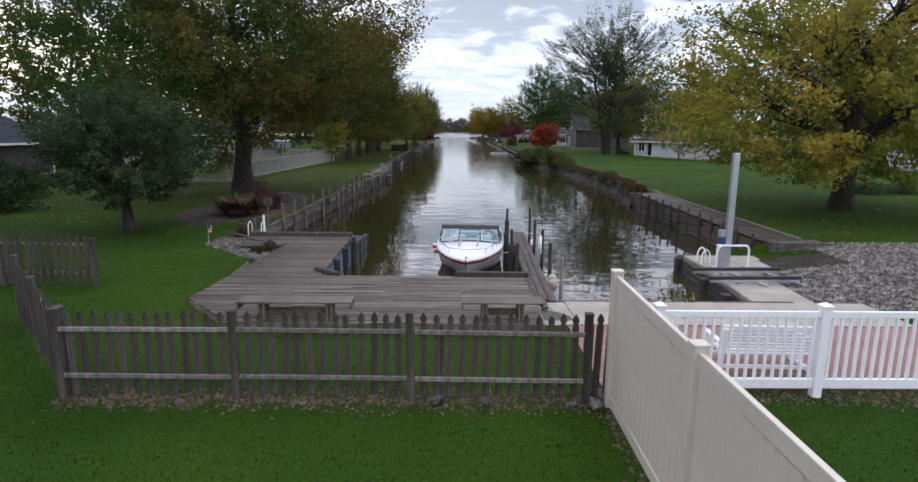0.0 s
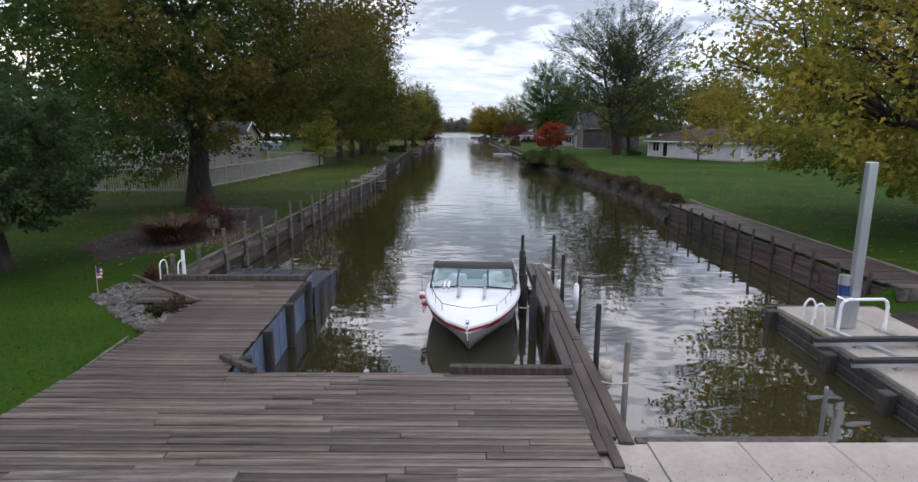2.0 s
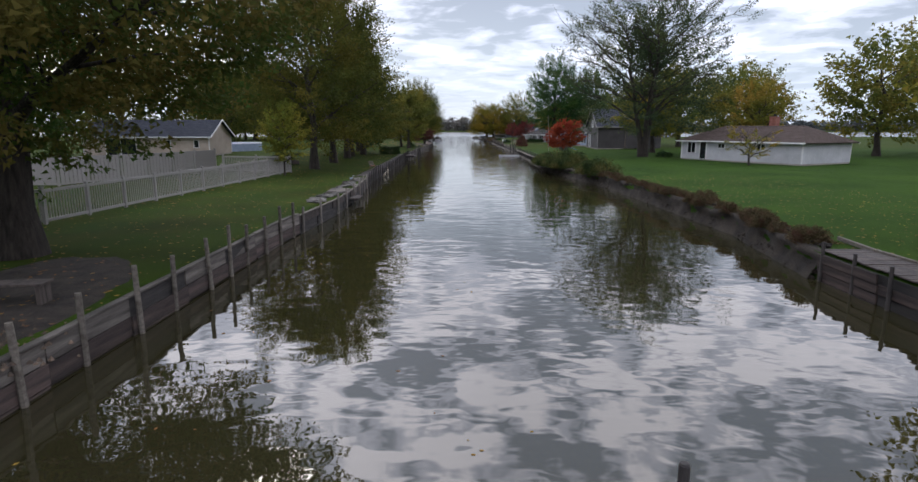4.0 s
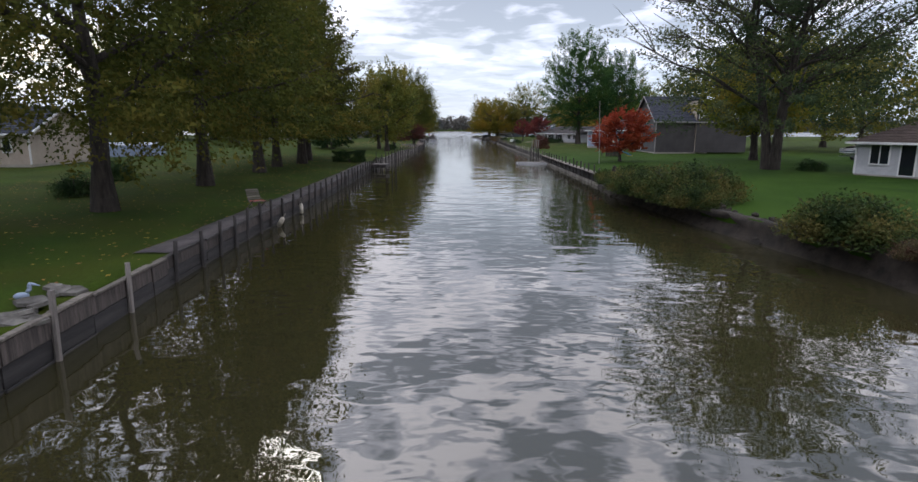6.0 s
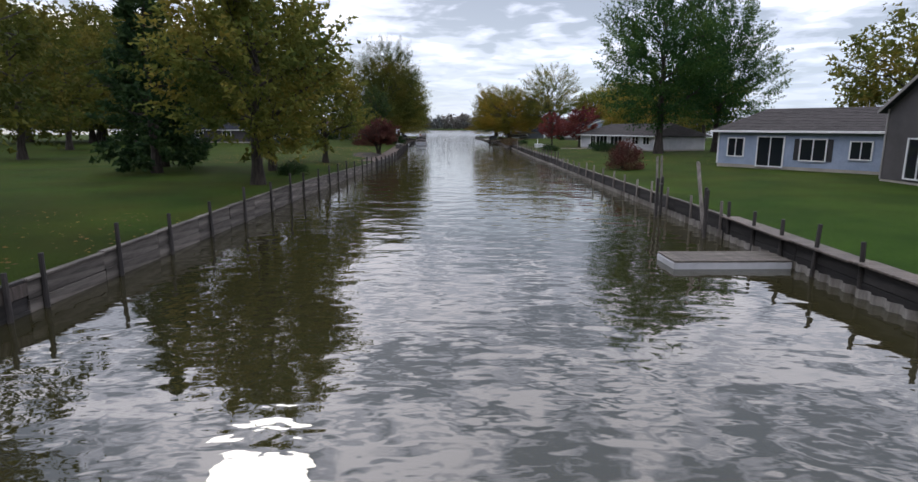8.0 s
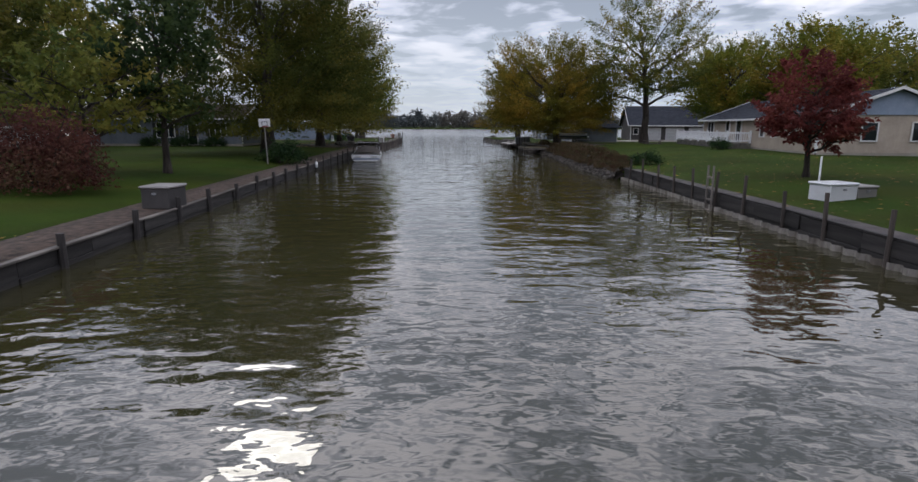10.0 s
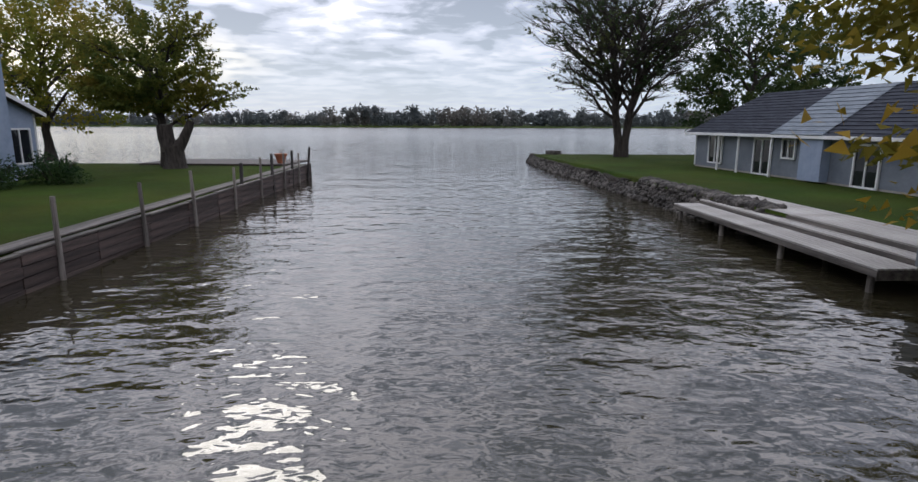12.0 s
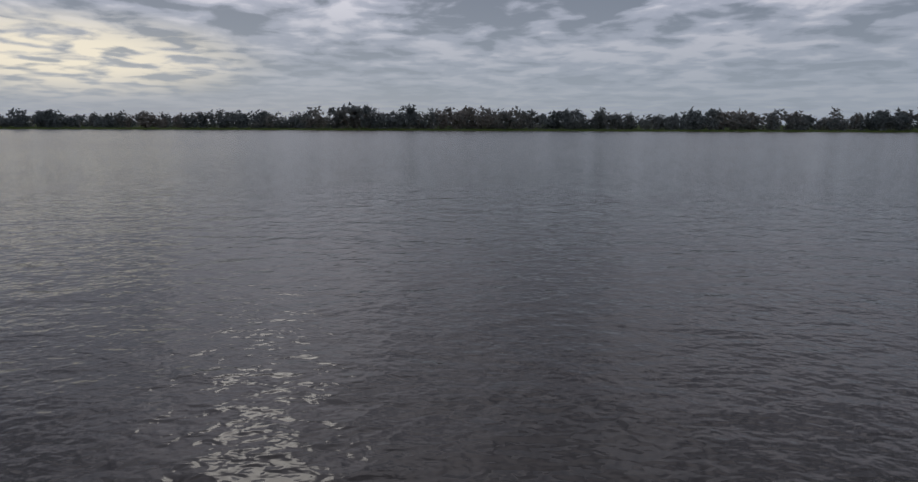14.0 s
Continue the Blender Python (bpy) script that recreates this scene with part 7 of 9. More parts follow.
lt, rt = (lambda y: poly(LTOP, y)), (lambda y: poly(RTOP, y))
bulkhead("bulkhead_left_head", "leaning grey plank bulkhead with square timber posts", LEFT, 18.7, 40, lt, 1.55, 0.62, -1, seed=2, jitter=0.1, posts="rail", post_r=0.06, lower="wall_brown")
bulkhead("bulkhead_left_ruin", "broken plank bulkhead with stones showing behind it", LEFT, 40, 60, lambda y: lt(y) - 0.06, 2.6, 0.4, -1, seed=3, jitter=0.08, rows=4, h=1.4, plank="picket", lower="wall_dark", cap_mat="rail")
bulkhead("bulkhead_left_middle", "grey plank seawall with many dark posts", LEFT, 60, 104, lt, 1.35, 0.42, -1, seed=4, posts="pile", jitter=0.06, cap_w=0.12, plank="picket", lower="wall_dark", cap_mat="pile", rows=4, h=1.1)
bulkhead("bulkhead_left_far", "low timber seawall with short posts", LEFT, 104, 146, lt, 2.6, 0.6, -1, seed=5, posts="pile")
bulkhead("bulkhead_left_lawn", "low dark plank seawall with a pale cap and stout dark posts", LEFT, 146, 200, lt, 2.7, 0.34, -1, seed=6, jitter=0.07, cap_mat="wall_wood", plank="wall_dark", lower="wall_dark", posts="pile", post_r=0.085, rows=4, h=1.2)
bulkhead("bulkhead_left_shade", "dark timber seawall under the trees", LEFT, 200, 228, lt, 2.6, 0.35, -1, seed=7, posts="pile", plank="wall_dark")
bulkhead("bulkhead_left_point", "plank seawall with pale horizontal rails at the lake mouth", LEFT, 228, 264.3, lt, 3.4, 1.05, -1, seed=8, rows=6, h=1.3, jitter=0.06, plank="wall_brown")
bulkhead("bulkhead_right_dock", "dark plank bulkhead carrying a walkway", RIGHT, 18.5, 33.0, lambda y: -0.04, 1.15, 0.34, 1, seed=9, plank="wall_brown", posts="pile", post_r=0.05, cap=False, rows=4, h=1.0, jitter=0.16)
bulkhead("bulkhead_right_middle", "plank-capped seawall with sheet piling and dark posts", RIGHT, 84, 112, rt, 1.6, 0.62, 1, seed=10, posts="pile", plank="wall_dark", sheet=0.5, cap_w=0.55, cap_mat="deck")
bulkhead("bulkhead_right_far", "black plank seawall with grey posts", RIGHT, 112, 146, rt, 2.4, 0.5, 1, seed=11, plank="wall_dark", sheet=0.45)
bulkhead("bulkhead_right_lawn", "black plank seawall over pale corrugated sheet piling", RIGHT, 146, 194, rt, 2.0, 0.72, 1, seed=12, posts="picket", plank="wall_dark", sheet=0.44, cap_w=0.12, cap_mat="wall_dark", jitter=0.05)


def cross_wall():
    """Short return walls where the bulkheads end."""
    for nm, x0, x1, y, z, m in (("end_wall_point", -14, -9.4, 264.3, 0.0, "wall_wood"), ("end_wall_steel", 9.3, 11.2, 84.0, -0.1, "steel"), ("end_wall_dock", -6.9, -5.4, 18.62, 0.0, "wall_wood")):
        w = thing(nm, "plank wall closing the end of the bulkhead", "bulkhead", kind="structure")
        for k in range(4):
            bm = bmesh.new(); box(bm, (0, 0, 0), (x1 - x0, 0.05, 0.30), 0, 0.006)
            part("plank", bm, M[m], w).matrix_basis = pose((x0 + x1) / 2, y + 0.03, z - 0.16 - 0.31 * k)


cross_wall()


def walkway(name, label, edge, y0, y1, width, side, z, material, plank_w=0.14, seed=1):
    t = thing(name, label, "walkway", pose(0, 0, 0), kind="structure")
    rng = random.Random(seed)
    me = box_mesh("plank", (width, plank_w - 0.012, 0.035), M[material], 0.004)
    y = y0
    while y < y1:
        x = poly(edge, y) + side * width / 2
        piece("plank", me, t, pose(x + rng.uniform(-0.03, 0.03), y, z(y) + 0.045 + rng.uniform(-0.008, 0.008), 0, rng.uniform(-0.5, 0.5), rng.uniform(-0.8, 0.8)))
        y += plank_w
    bm = bmesh.new()
    y = y0
    while y < y1:
        x = poly(edge, y + 1)
        box(bm, (x + side * (width + 0.03), y + 1.0, z(y) + 0.06), (0.09, 2.0, 0.12), math.degrees(math.atan2(-(poly(edge, y + 2) - poly(edge, y)), 2)), 0.01)
        y += 2.0
    part("edge_board", bm, M["picket" if material == "picket" else "rail"], t)
    return t


walkway("walkway_right", "brown plank walkway along the bulkhead edge", RIGHT, 18.7, 33.0, 1.35, 1, lambda y: 0.0, "pier", 0.16, 3)
bm = bmesh.new(); box(bm, (0, 0, 0), (1.75, 0.6, 0.34), 0, 0.015)
tagged(part("dock_step", bm, M["wall_wood"], None), "stained concrete step at the end of the walkway", "step").matrix_basis = pose(11.0, 18.55, -0.12)


def path_strip(name, label, edge, side, y0, y1, width, top, material):
    """A trodden strip of even width along the water's edge, a hand thick."""
    n = int((y1 - y0) / 0.6)
    verts = []
    for i in range(n + 1):
        y = y0 + (y1 - y0) * i / n
        x, z = poly(edge, y), top(y)
        w = width + 0.10 * noise.noise((y * 0.7, 1.3, 0))
        for a, h in ((0.06, -0.12), (0.07, 0.022), (w * 0.5, 0.035), (w, 0.02), (w + 0.02, -0.12)):
            verts.append((x + side * a, y, z + h))
    a = (np.arange(n)[:, None] * 5 + np.arange(4)[None, :]).ravel()
    ob = from_arrays(name, np.array(verts), np.stack([a, a + 1, a + 6, a + 5], 1), M[material])
    tagged(ob, label, "path", kind="structure")


path_strip("path", "trodden grey gravel path behind the plank seawall", LEFT, -1, 60.5, 99, 0.95, lt, "path_grey")
path_strip("path", "bare brown strip strewn with leaves behind the low seawall", LEFT, -1, 146.5, 224, 1.7, lt, "leafy_earth")


def riprap(name, n, y0, y1, seed, s0, s1, label, wide=1.5):
    def f(r):
        y = r.uniform(y0, y1)
        k = r.uniform(0, 1) if y > 240 else 0.30 * r.uniform(0, 1) ** 1.1
        return (poly(RIGHT, y) - (0.75 if y < 240 else 0.30) + (wide + (0.1 if y < 240 else -0.2)) * k, y, WATER - 0.03 + (0.80 if y < 255 else 0.58) * min(1, k / 0.45) + 0.06 * k)
    gravel(name, n, f, s0, s1, seed, label, "riprap" if y0 < 240 else "riprap_pale")


def riprap_rocks(name, label, y0, y1, n, seed, s0, s1, wide=1.6):
    t = thing(name, label, "riprap", kind="structure")
    rng = random.Random(seed)
    me = [rock_mesh(100 + seed + i, M["rock" if y0 < 240 else "rock_pale"], 0.75) for i in range(6)]
    for i in range(n):
        y = rng.uniform(y0, y1)
        k = rng.uniform(0, 1) if y > 240 else 0.26 * rng.uniform(0, 1)
        s = rng.uniform(s0, s1)
        piece("rock", me[rng.randrange(6)], t, pose(poly(RIGHT, y) - (0.7 if y < 240 else 0.25) + (wide if y < 240 else wide - 0.3) * k, y, WATER - 0.05 + (0.78 if y < 255 else 0.56) * min(1, k / 0.45) + 0.06 * k, rng.uniform(-40, 40), rng.uniform(-40, 40), rng.uniform(0, 360)) @ Matrix.Diagonal((s * rng.uniform(0.9, 1.6), s, s * 0.9, 1)))


riprap("riprap_rubble", 2400, 194.3, 229, 21, 0.06, 0.17, "brown broken rock facing the bank")
riprap("riprap_rubble", 4600, 246, 280, 22, 0.09, 0.20, "grey broken rock facing the point", 1.1)
riprap_rocks("riprap_point", "large grey boulders facing the lawn at the lake mouth", 246.5, 280, 298, 23, 0.11, 0.23, 1.08)
riprap_rocks("riprap_bank", "brown boulders facing the bank below the weeds", 195, 228, 220, 24, 0.07, 0.16)


def tip_rocks():
    t = thing("riprap_tip", "pale boulders round the tip of the point", "riprap", kind="structure")
    rng = random.Random(44)
    me = [rock_mesh(160 + i, M["rock_pale"], 0.75) for i in range(6)]
    for i in range(220):
        x = 5.5 + 18 * rng.uniform(0, 1) ** 1.2
        y = 280.3 + rng.gauss(0, 0.55) + (0.5 if x > 8 else 0)
        s = rng.uniform(0.10, 0.20)
        piece("rock", me[rng.randrange(6)], t, pose(x, y, -0.30 - 0.5 * max(0, y - 279.6) + rng.uniform(-0.1, 0.1), rng.uniform(-40, 40), rng.uniform(-40, 40), rng.uniform(0, 360)) @ Matrix.Diagonal((s * 1.3, s, s, 1)))


tip_rocks()


def bank_strip(name, label, edge, side, y0, y1, seed, wide=1.3, top=0.03, drop=0.0):
    """A crumbling slope of bare soil from the lawn's edge down into the water."""
    prof = [(-0.8, -1.2), (-0.45, -0.84), (-0.2, -0.62), (-0.02, -0.30), (-0.10, -0.08), (0.02, 0.03), (0.4, top), (0.75, top * 0.5 - 0.04)]
    n = int((y1 - y0) / 0.35)
    verts = []
    for i in range(n + 1):
        y = y0 + (y1 - y0) * i / n
        x0 = poly(edge, y)
        for k, (a, z) in enumerate(prof):
            q = noise.noise((y * 0.8, k * 0.9, seed)) * 0.22 + noise.noise((y * 2.7, k * 2.1, seed)) * 0.14
            verts.append((x0 + side * (a * wide / 1.3 + q), y, z - drop + (q * 0.5 if 0 < k < 5 else 0) + ground_z(x0 + side, y) * (z > -0.4)))
    k = len(prof)
    a = (np.arange(n)[:, None] * k + np.arange(k - 1)[None, :]).ravel()
    ob = from_arrays(name, np.array(verts), np.stack([a, a + 1, a + k + 1, a + k], 1), M["soil"], None, True)
    tagged(ob, label, "bank", kind="structure")


bank_strip("bank_natural", "eroded brown soil bank between lawn and water", RIGHT, 1, 33, 84, 1, 0.85)
bank_strip("bank_rocky", "bare soil bank under the rocks and weeds", RIGHT, 1, 194, 239, 2, 1.4)
bank_strip("bank_point", "bare soil under the rocks of the point", RIGHT, 1, 239, 280.5, 4, 0.6, 0.03, 0.12)
# eroded natural bank
gravel("bank_clods", 1500, lambda r: (lambda y, k: (poly(RIGHT, y) - 0.15 + 0.7 * k, y, WATER + 0.85 * k))(r.uniform(33, 84), r.uniform(0, 1)), 0.06, 0.2, 25, "crumbling soil and roots of the natural bank", "soil")


def slab_rubble():
    rng = random.Random(3)
    for i in range(46):
        y = rng.uniform(43.0, 57.5)
        s = rng.uniform(0.22, 0.5)
        t = thing("broken_slab", "broken pale concrete slab tipped on the bank", "rubble", pose(poly(LEFT, y) - rng.uniform(0.2, 0.85), y, 0.02 + rng.uniform(0, 0.08), rng.uniform(-14, 14), rng.uniform(-12, 12), rng.uniform(0, 180)))
        n = rng.randrange(5, 8)
        ring = [(s * rng.uniform(0.75, 1.1) * math.cos(6.283 * k / n), 0.72 * s * rng.uniform(0.75, 1.1) * math.sin(6.283 * k / n)) for k in range(n)]
        bm = bmesh.new()
        lo = [bm.verts.new((x, q, -0.03)) for x, q in ring]
        hi = [bm.verts.new((x * 0.97, q * 0.97, 0.03)) for x, q in ring]
        bm.faces.new(hi); bm.faces.new(list(reversed(lo)))
        for k in range(n):
            bm.faces.new((lo[k], lo[(k + 1) % n], hi[(k + 1) % n], hi[k]))
        part("slab", bm, M["slab_pale"], t)
    # planks laid over the gap beside the wall
    sh = thing("landing_shelf", "weathered plank landing laid over the bank", "landing", pose(-6.75, 48.9, 0.03, 0, 0, 2))
    for k in range(7):
        bm = bmesh.new(); box(bm, (0, 0, 0), (1.0, 0.24, 0.05), 0, 0.006)
        part("plank", bm, M["bench"], sh).matrix_basis = pose(0.03 * (k % 3), -0.78 + 0.26 * k, 0.03, 0, 0, (k * 5) % 4 - 2)
    lo = thing("landing_shelf", "low dark plank step at the foot of the seawall", "landing", pose(-5.85, 49.4, -0.38, 0, 0, 1))
    for k in range(3):
        bm = bmesh.new(); box(bm, (0, 0, 0), (0.16, 1.7, 0.045), 0, 0.006)
        part("plank", bm, M["picket"], lo).matrix_basis = pose(-0.17 + 0.17 * k, 0, 0)
    for q in (-0.7, 0.7):
        bm = bmesh.new(); box(bm, (0, 0, 0), (0.5, 0.08, 0.1), 0, 0.006); part("bearer", bm, M["pile"], lo).matrix_basis = pose(0, q, -0.07)


slab_rubble()


# ---- houses ----


def lap_wall(ln, h0, h1, peak=None, step=0.16):
    """Lapped siding of one wall along local x, facing -y; peak: (x, z) of a gable's top, shares of the length and metres."""
    bm = bmesh.new()
    top = max(h1, peak[1] if peak else h1)

    def span(zz):
        if zz <= h1 or not peak:
            return -ln / 2, ln / 2
        f = (zz - h1) / (peak[1] - h1)
        px = (peak[0] - 0.5) * ln
        return -ln / 2 + (px + ln / 2) * f, ln / 2 + (px - ln / 2) * f
    n = max(2, round((top - h0) / step))
    prev = None
    for i in range(n + 1):
        z = h0 + (top - h0) * i / n
        a, b = span(z)
        for y in ((-0.004, -0.022) if i < n else (-0.004,)):
            cur = [bm.verts.new((a, y, z)), bm.verts.new((b + 1e-4, y, z))]
            if prev:
                bm.faces.new((prev[0], prev[1], cur[1], cur[0]))
            prev = cur
    return bm


def roof_slope(bm, a, b, c, d, course=0.3):
    """A roof plane in overlapping courses from the eave line a-b up to the ridge line d-c."""
    a, b, c, d = (Vector(v) for v in (a, b, c, d))
    n = max(2, int((d - a).length / course))
    up = (b - a).cross(d - a).normalized()
    prev = None
    for i in range(n + 1):
        for lift in ((0.006, 0.034) if i < n else (0.006,)):
            cur = [bm.verts.new(a.lerp(d, i / n) + up * lift), bm.verts.new(b.lerp(c, i / n) + up * lift)]
            if prev:
                bm.faces.new((prev[0], prev[1], cur[1], cur[0]))
            else:
                low = [bm.verts.new(a - up * 0.10), bm.verts.new(b - up * 0.10)]
                bm.faces.new((low[0], low[1], cur[1], cur[0]))
            prev = cur
    under = [bm.verts.new(d - up * 0.10), bm.verts.new(c - up * 0.10)]
    bm.faces.new((low[1], low[0], under[0], under[1]))


def window(parent, m, w, h, panes=2, door=False, frame="trim", bars=0):
    """A framed window (or glazed door) against a wall that faces local -y."""
    win = new("door" if door else "window")
    win.parent, win.matrix_basis = parent, m
    bm = bmesh.new()
    t = 0.07
    for x in (-w / 2, w / 2):
        box(bm, (x, -0.05, h / 2), (t, 0.09, h + t))
    for z in (0, h):
        box(bm, (0, -0.05, z), (w + t, 0.09, t))
    for k in range(1, panes):
        box(bm, (-w / 2 + w * k / panes, -0.05, h / 2), (0.05, 0.08, h))
    if bars:
        box(bm, (0, -0.045, h / 2), (w, 0.06, 0.035))
    part("frame", bm, M[frame], win)
    for k in range(panes):
        bm = bmesh.new()
        box(bm, (-w / 2 + w * (k + 0.5) / panes, -0.035, h / 2), (w / panes - 0.05, 0.012, h - 0.05))
        part("pane", bm, M["glass"], win)
    return win


def house(name, label, x, y, w, d, rz, eave, ridge, wall, roof, openings=(), base=0.25, over=0.45, chimney=None, axis="x", z=0.0, hip=0.0, garage=(), trim="trim"):
    """A gabled house: local x along its long wall, local -y its front. openings: (side, u, sill, width, height, panes, door)."""
    H = thing(name, label, "house", pose(x, y, z, 0, 0, rz))
    sides = {"S": (w, pose(0, -d / 2, 0)), "N": (w, pose(0, d / 2, 0, 0, 0, 180)), "E": (d, pose(w / 2, 0, 0, 0, 0, 90)), "W": (d, pose(-w / 2, 0, 0, 0, 0, -90))}
    for s, (ln, m) in sides.items():
        gable = (s in "EW") if axis == "x" else (s in "SN")
        bm = lap_wall(ln, base, eave, (0.5, ridge - 0.05) if gable and not hip else None)
        part("wall", bm, M[wall], H).matrix_basis = m
    bm = bmesh.new(); box(bm, (0, 0, base / 2 - 0.1), (w + 0.01, d + 0.01, base + 0.2)); part("foundation", bm, M["concrete"], H)
    bm = bmesh.new(); box(bm, (0, 0, (eave + base) / 2), (w - 0.06, d - 0.06, eave - base)); part("core", bm, M["pile"], H)
    for sx in (-1, 1):
        for sy in (-1, 1):
            bm = bmesh.new(); box(bm, (0, 0, 0), (0.1, 0.1, eave - base), 0, 0.005)
            part("corner_board", bm, M[trim], H).matrix_basis = pose(sx * w / 2, sy * d / 2, (eave + base) / 2)
    L, D = (w / 2 + over, d / 2 + over) if axis == "x" else (d / 2 + over, w / 2 + over)
    drop = eave - (ridge - eave) * over / (D - over)
    rot = pose(0, 0, 0, 0, 0, 0 if axis == "x" else 90)
    hp = hip * L
    for s in (1, -1):
        bm = bmesh.new()
        roof_slope(bm, (-L * s, -D * s, drop), (L * s, -D * s, drop), ((L - hp) * s, 0, ridge), (-(L - hp) * s, 0, ridge))
        part("roof", bm, M[roof], H).matrix_basis = rot
        if hip:
            bm = bmesh.new()
            roof_slope(bm, (L * s, -D * s, drop), (L * s, D * s, drop), ((L - hp) * s, 0.01 * s, ridge), ((L - hp) * s, -0.01 * s, ridge))
            part("roof", bm, M[roof], H).matrix_basis = rot
        bm = bmesh.new(); box(bm, (0, -D * s, drop - 0.03), (2 * L, 0.07, 0.14), 0, 0.01); part("gutter", bm, M[trim], H).matrix_basis = rot
        if not hip:
            for e in (1, -1):
                bm = bmesh.new()
                a, b = Vector((L * e, -D * s, drop - 0.02)), Vector((L * e, 0, ridge - 0.02))
                mid, ang = (a + b) / 2, math.degrees(math.atan2(b.z - a.z, b.y - a.y))
                box(bm, tuple(mid), (0.05, (b - a).length, 0.16), 0, 0.0, rx=ang)
                part("barge_board", bm, M[trim], H).matrix_basis = rot
    for o in openings:
        s, u, sill, ow, oh, panes = o[:6]
        ln, m = sides[s]
        window(H, m @ pose(u * ln / 2, -0.02, sill), ow, oh, panes, len(o) > 6 and o[6], "trim")
        if len(o) > 7:
            for q in (-1, 1):
                bm = bmesh.new(); box(bm, (0, -0.04, oh / 2), (0.32, 0.04, oh), 0, 0.005)
                part("shutter", bm, M[o[7]], H).matrix_basis = m @ pose(u * ln / 2 + q * (ow / 2 + 0.22), -0.02, sill)
    for s, u, gw, gh in garage:
        ln, m = sides[s]
        g = new("garage_door"); g.parent, g.matrix_basis = H, m @ pose(u * ln / 2, -0.03, 0.02)
        for k in range(4):
            bm = bmesh.new(); box(bm, (0, -0.02, gh * (k + 0.5) / 4), (gw, 0.05, gh / 4 - 0.02), 0, 0.01)
            part("door_panel", bm, M["siding_white"], g)
    if chimney:
        cx, cy, cw, ch, cm = chimney
        bm = bmesh.new(); box(bm, (cx, cy, ch / 2), (cw, cw, ch), 0, 0.01); box(bm, (cx, cy, ch), (cw + 0.12, cw + 0.12, 0.1), 0, 0.01)
        c = part("chimney", bm, M[cm], H)
        bm = bmesh.new(); rod(bm, (cx, cy, ch), (cx, cy, ch + 0.3), 0.1, 0.1, 8); part("flue", bm, M["black"], c)
    return H


def half_gable(H, x0, x1, y0, y1, high, low):
    """A wing whose one roof plane falls from its near side wall, with a three-cornered window under the top."""
    w, d = x1 - x0, y1 - y0
    bm = lap_wall(w, 0.15, low, (0.0, high)); part("wall", bm, M["siding_grey"], H).matrix_basis = pose((x0 + x1) / 2, y0, 0)
    bm = lap_wall(d, 0.15, high); part("wall", bm, M["siding_cream"], H).matrix_basis = pose(x0, (y0 + y1) / 2, 0, 0, 0, -90)
    bm = lap_wall(d, 0.15, low); part("wall", bm, M["siding_grey"], H).matrix_basis = pose(x1, (y0 + y1) / 2, 0, 0, 0, 90)
    bm = lap_wall(w, 0.15, low, (1.0, high)); part("wall", bm, M["siding_grey"], H).matrix_basis = pose((x0 + x1) / 2, y1, 0, 0, 0, 180)
    bm = bmesh.new()
    k = (high - low) / w
    roof_slope(bm, (x1 + 0.3, y0 - 0.3, low - 0.3 * k + 0.12), (x1 + 0.3, y1 + 0.3, low - 0.3 * k + 0.12), (x0 - 0.12, y1 + 0.3, high + 0.12 * k + 0.12), (x0 - 0.12, y0 - 0.3, high + 0.12 * k + 0.12))
    part("roof", bm, M["roof_dark"], H)
    win = new("window"); win.parent, win.matrix_basis = H, pose(x0, y0 - 0.03, 0)
    for tri in (((0.22, 4.05), (0.22, 5.5), (0.72, 4.28)), ((0.62, 4.98), (0.86, 4.34), (1.36, 4.5))):
        f = bmesh.new()
        for a, b in zip(tri, tri[1:] + tri[:1]):
            rod(f, (a[0], -0.02, a[1]), (b[0], -0.02, b[1]), 0.05, 0.05, 6)
        part("frame", f, M["trim"], win)
        g = bmesh.new()
        g.faces.new([g.verts.new((x, -0.012, z)) for x, z in tri])
        e = bmesh.ops.extrude_face_region(g, geom=list(g.faces))
        bmesh.ops.translate(g, verts=[v for v in e["geom"] if isinstance(v, bmesh.types.BMVert)], vec=(0, 0.01, 0))
        bmesh.ops.recalc_face_normals(g, faces=list(g.faces))
        part("pane", g, M["glass"], win)


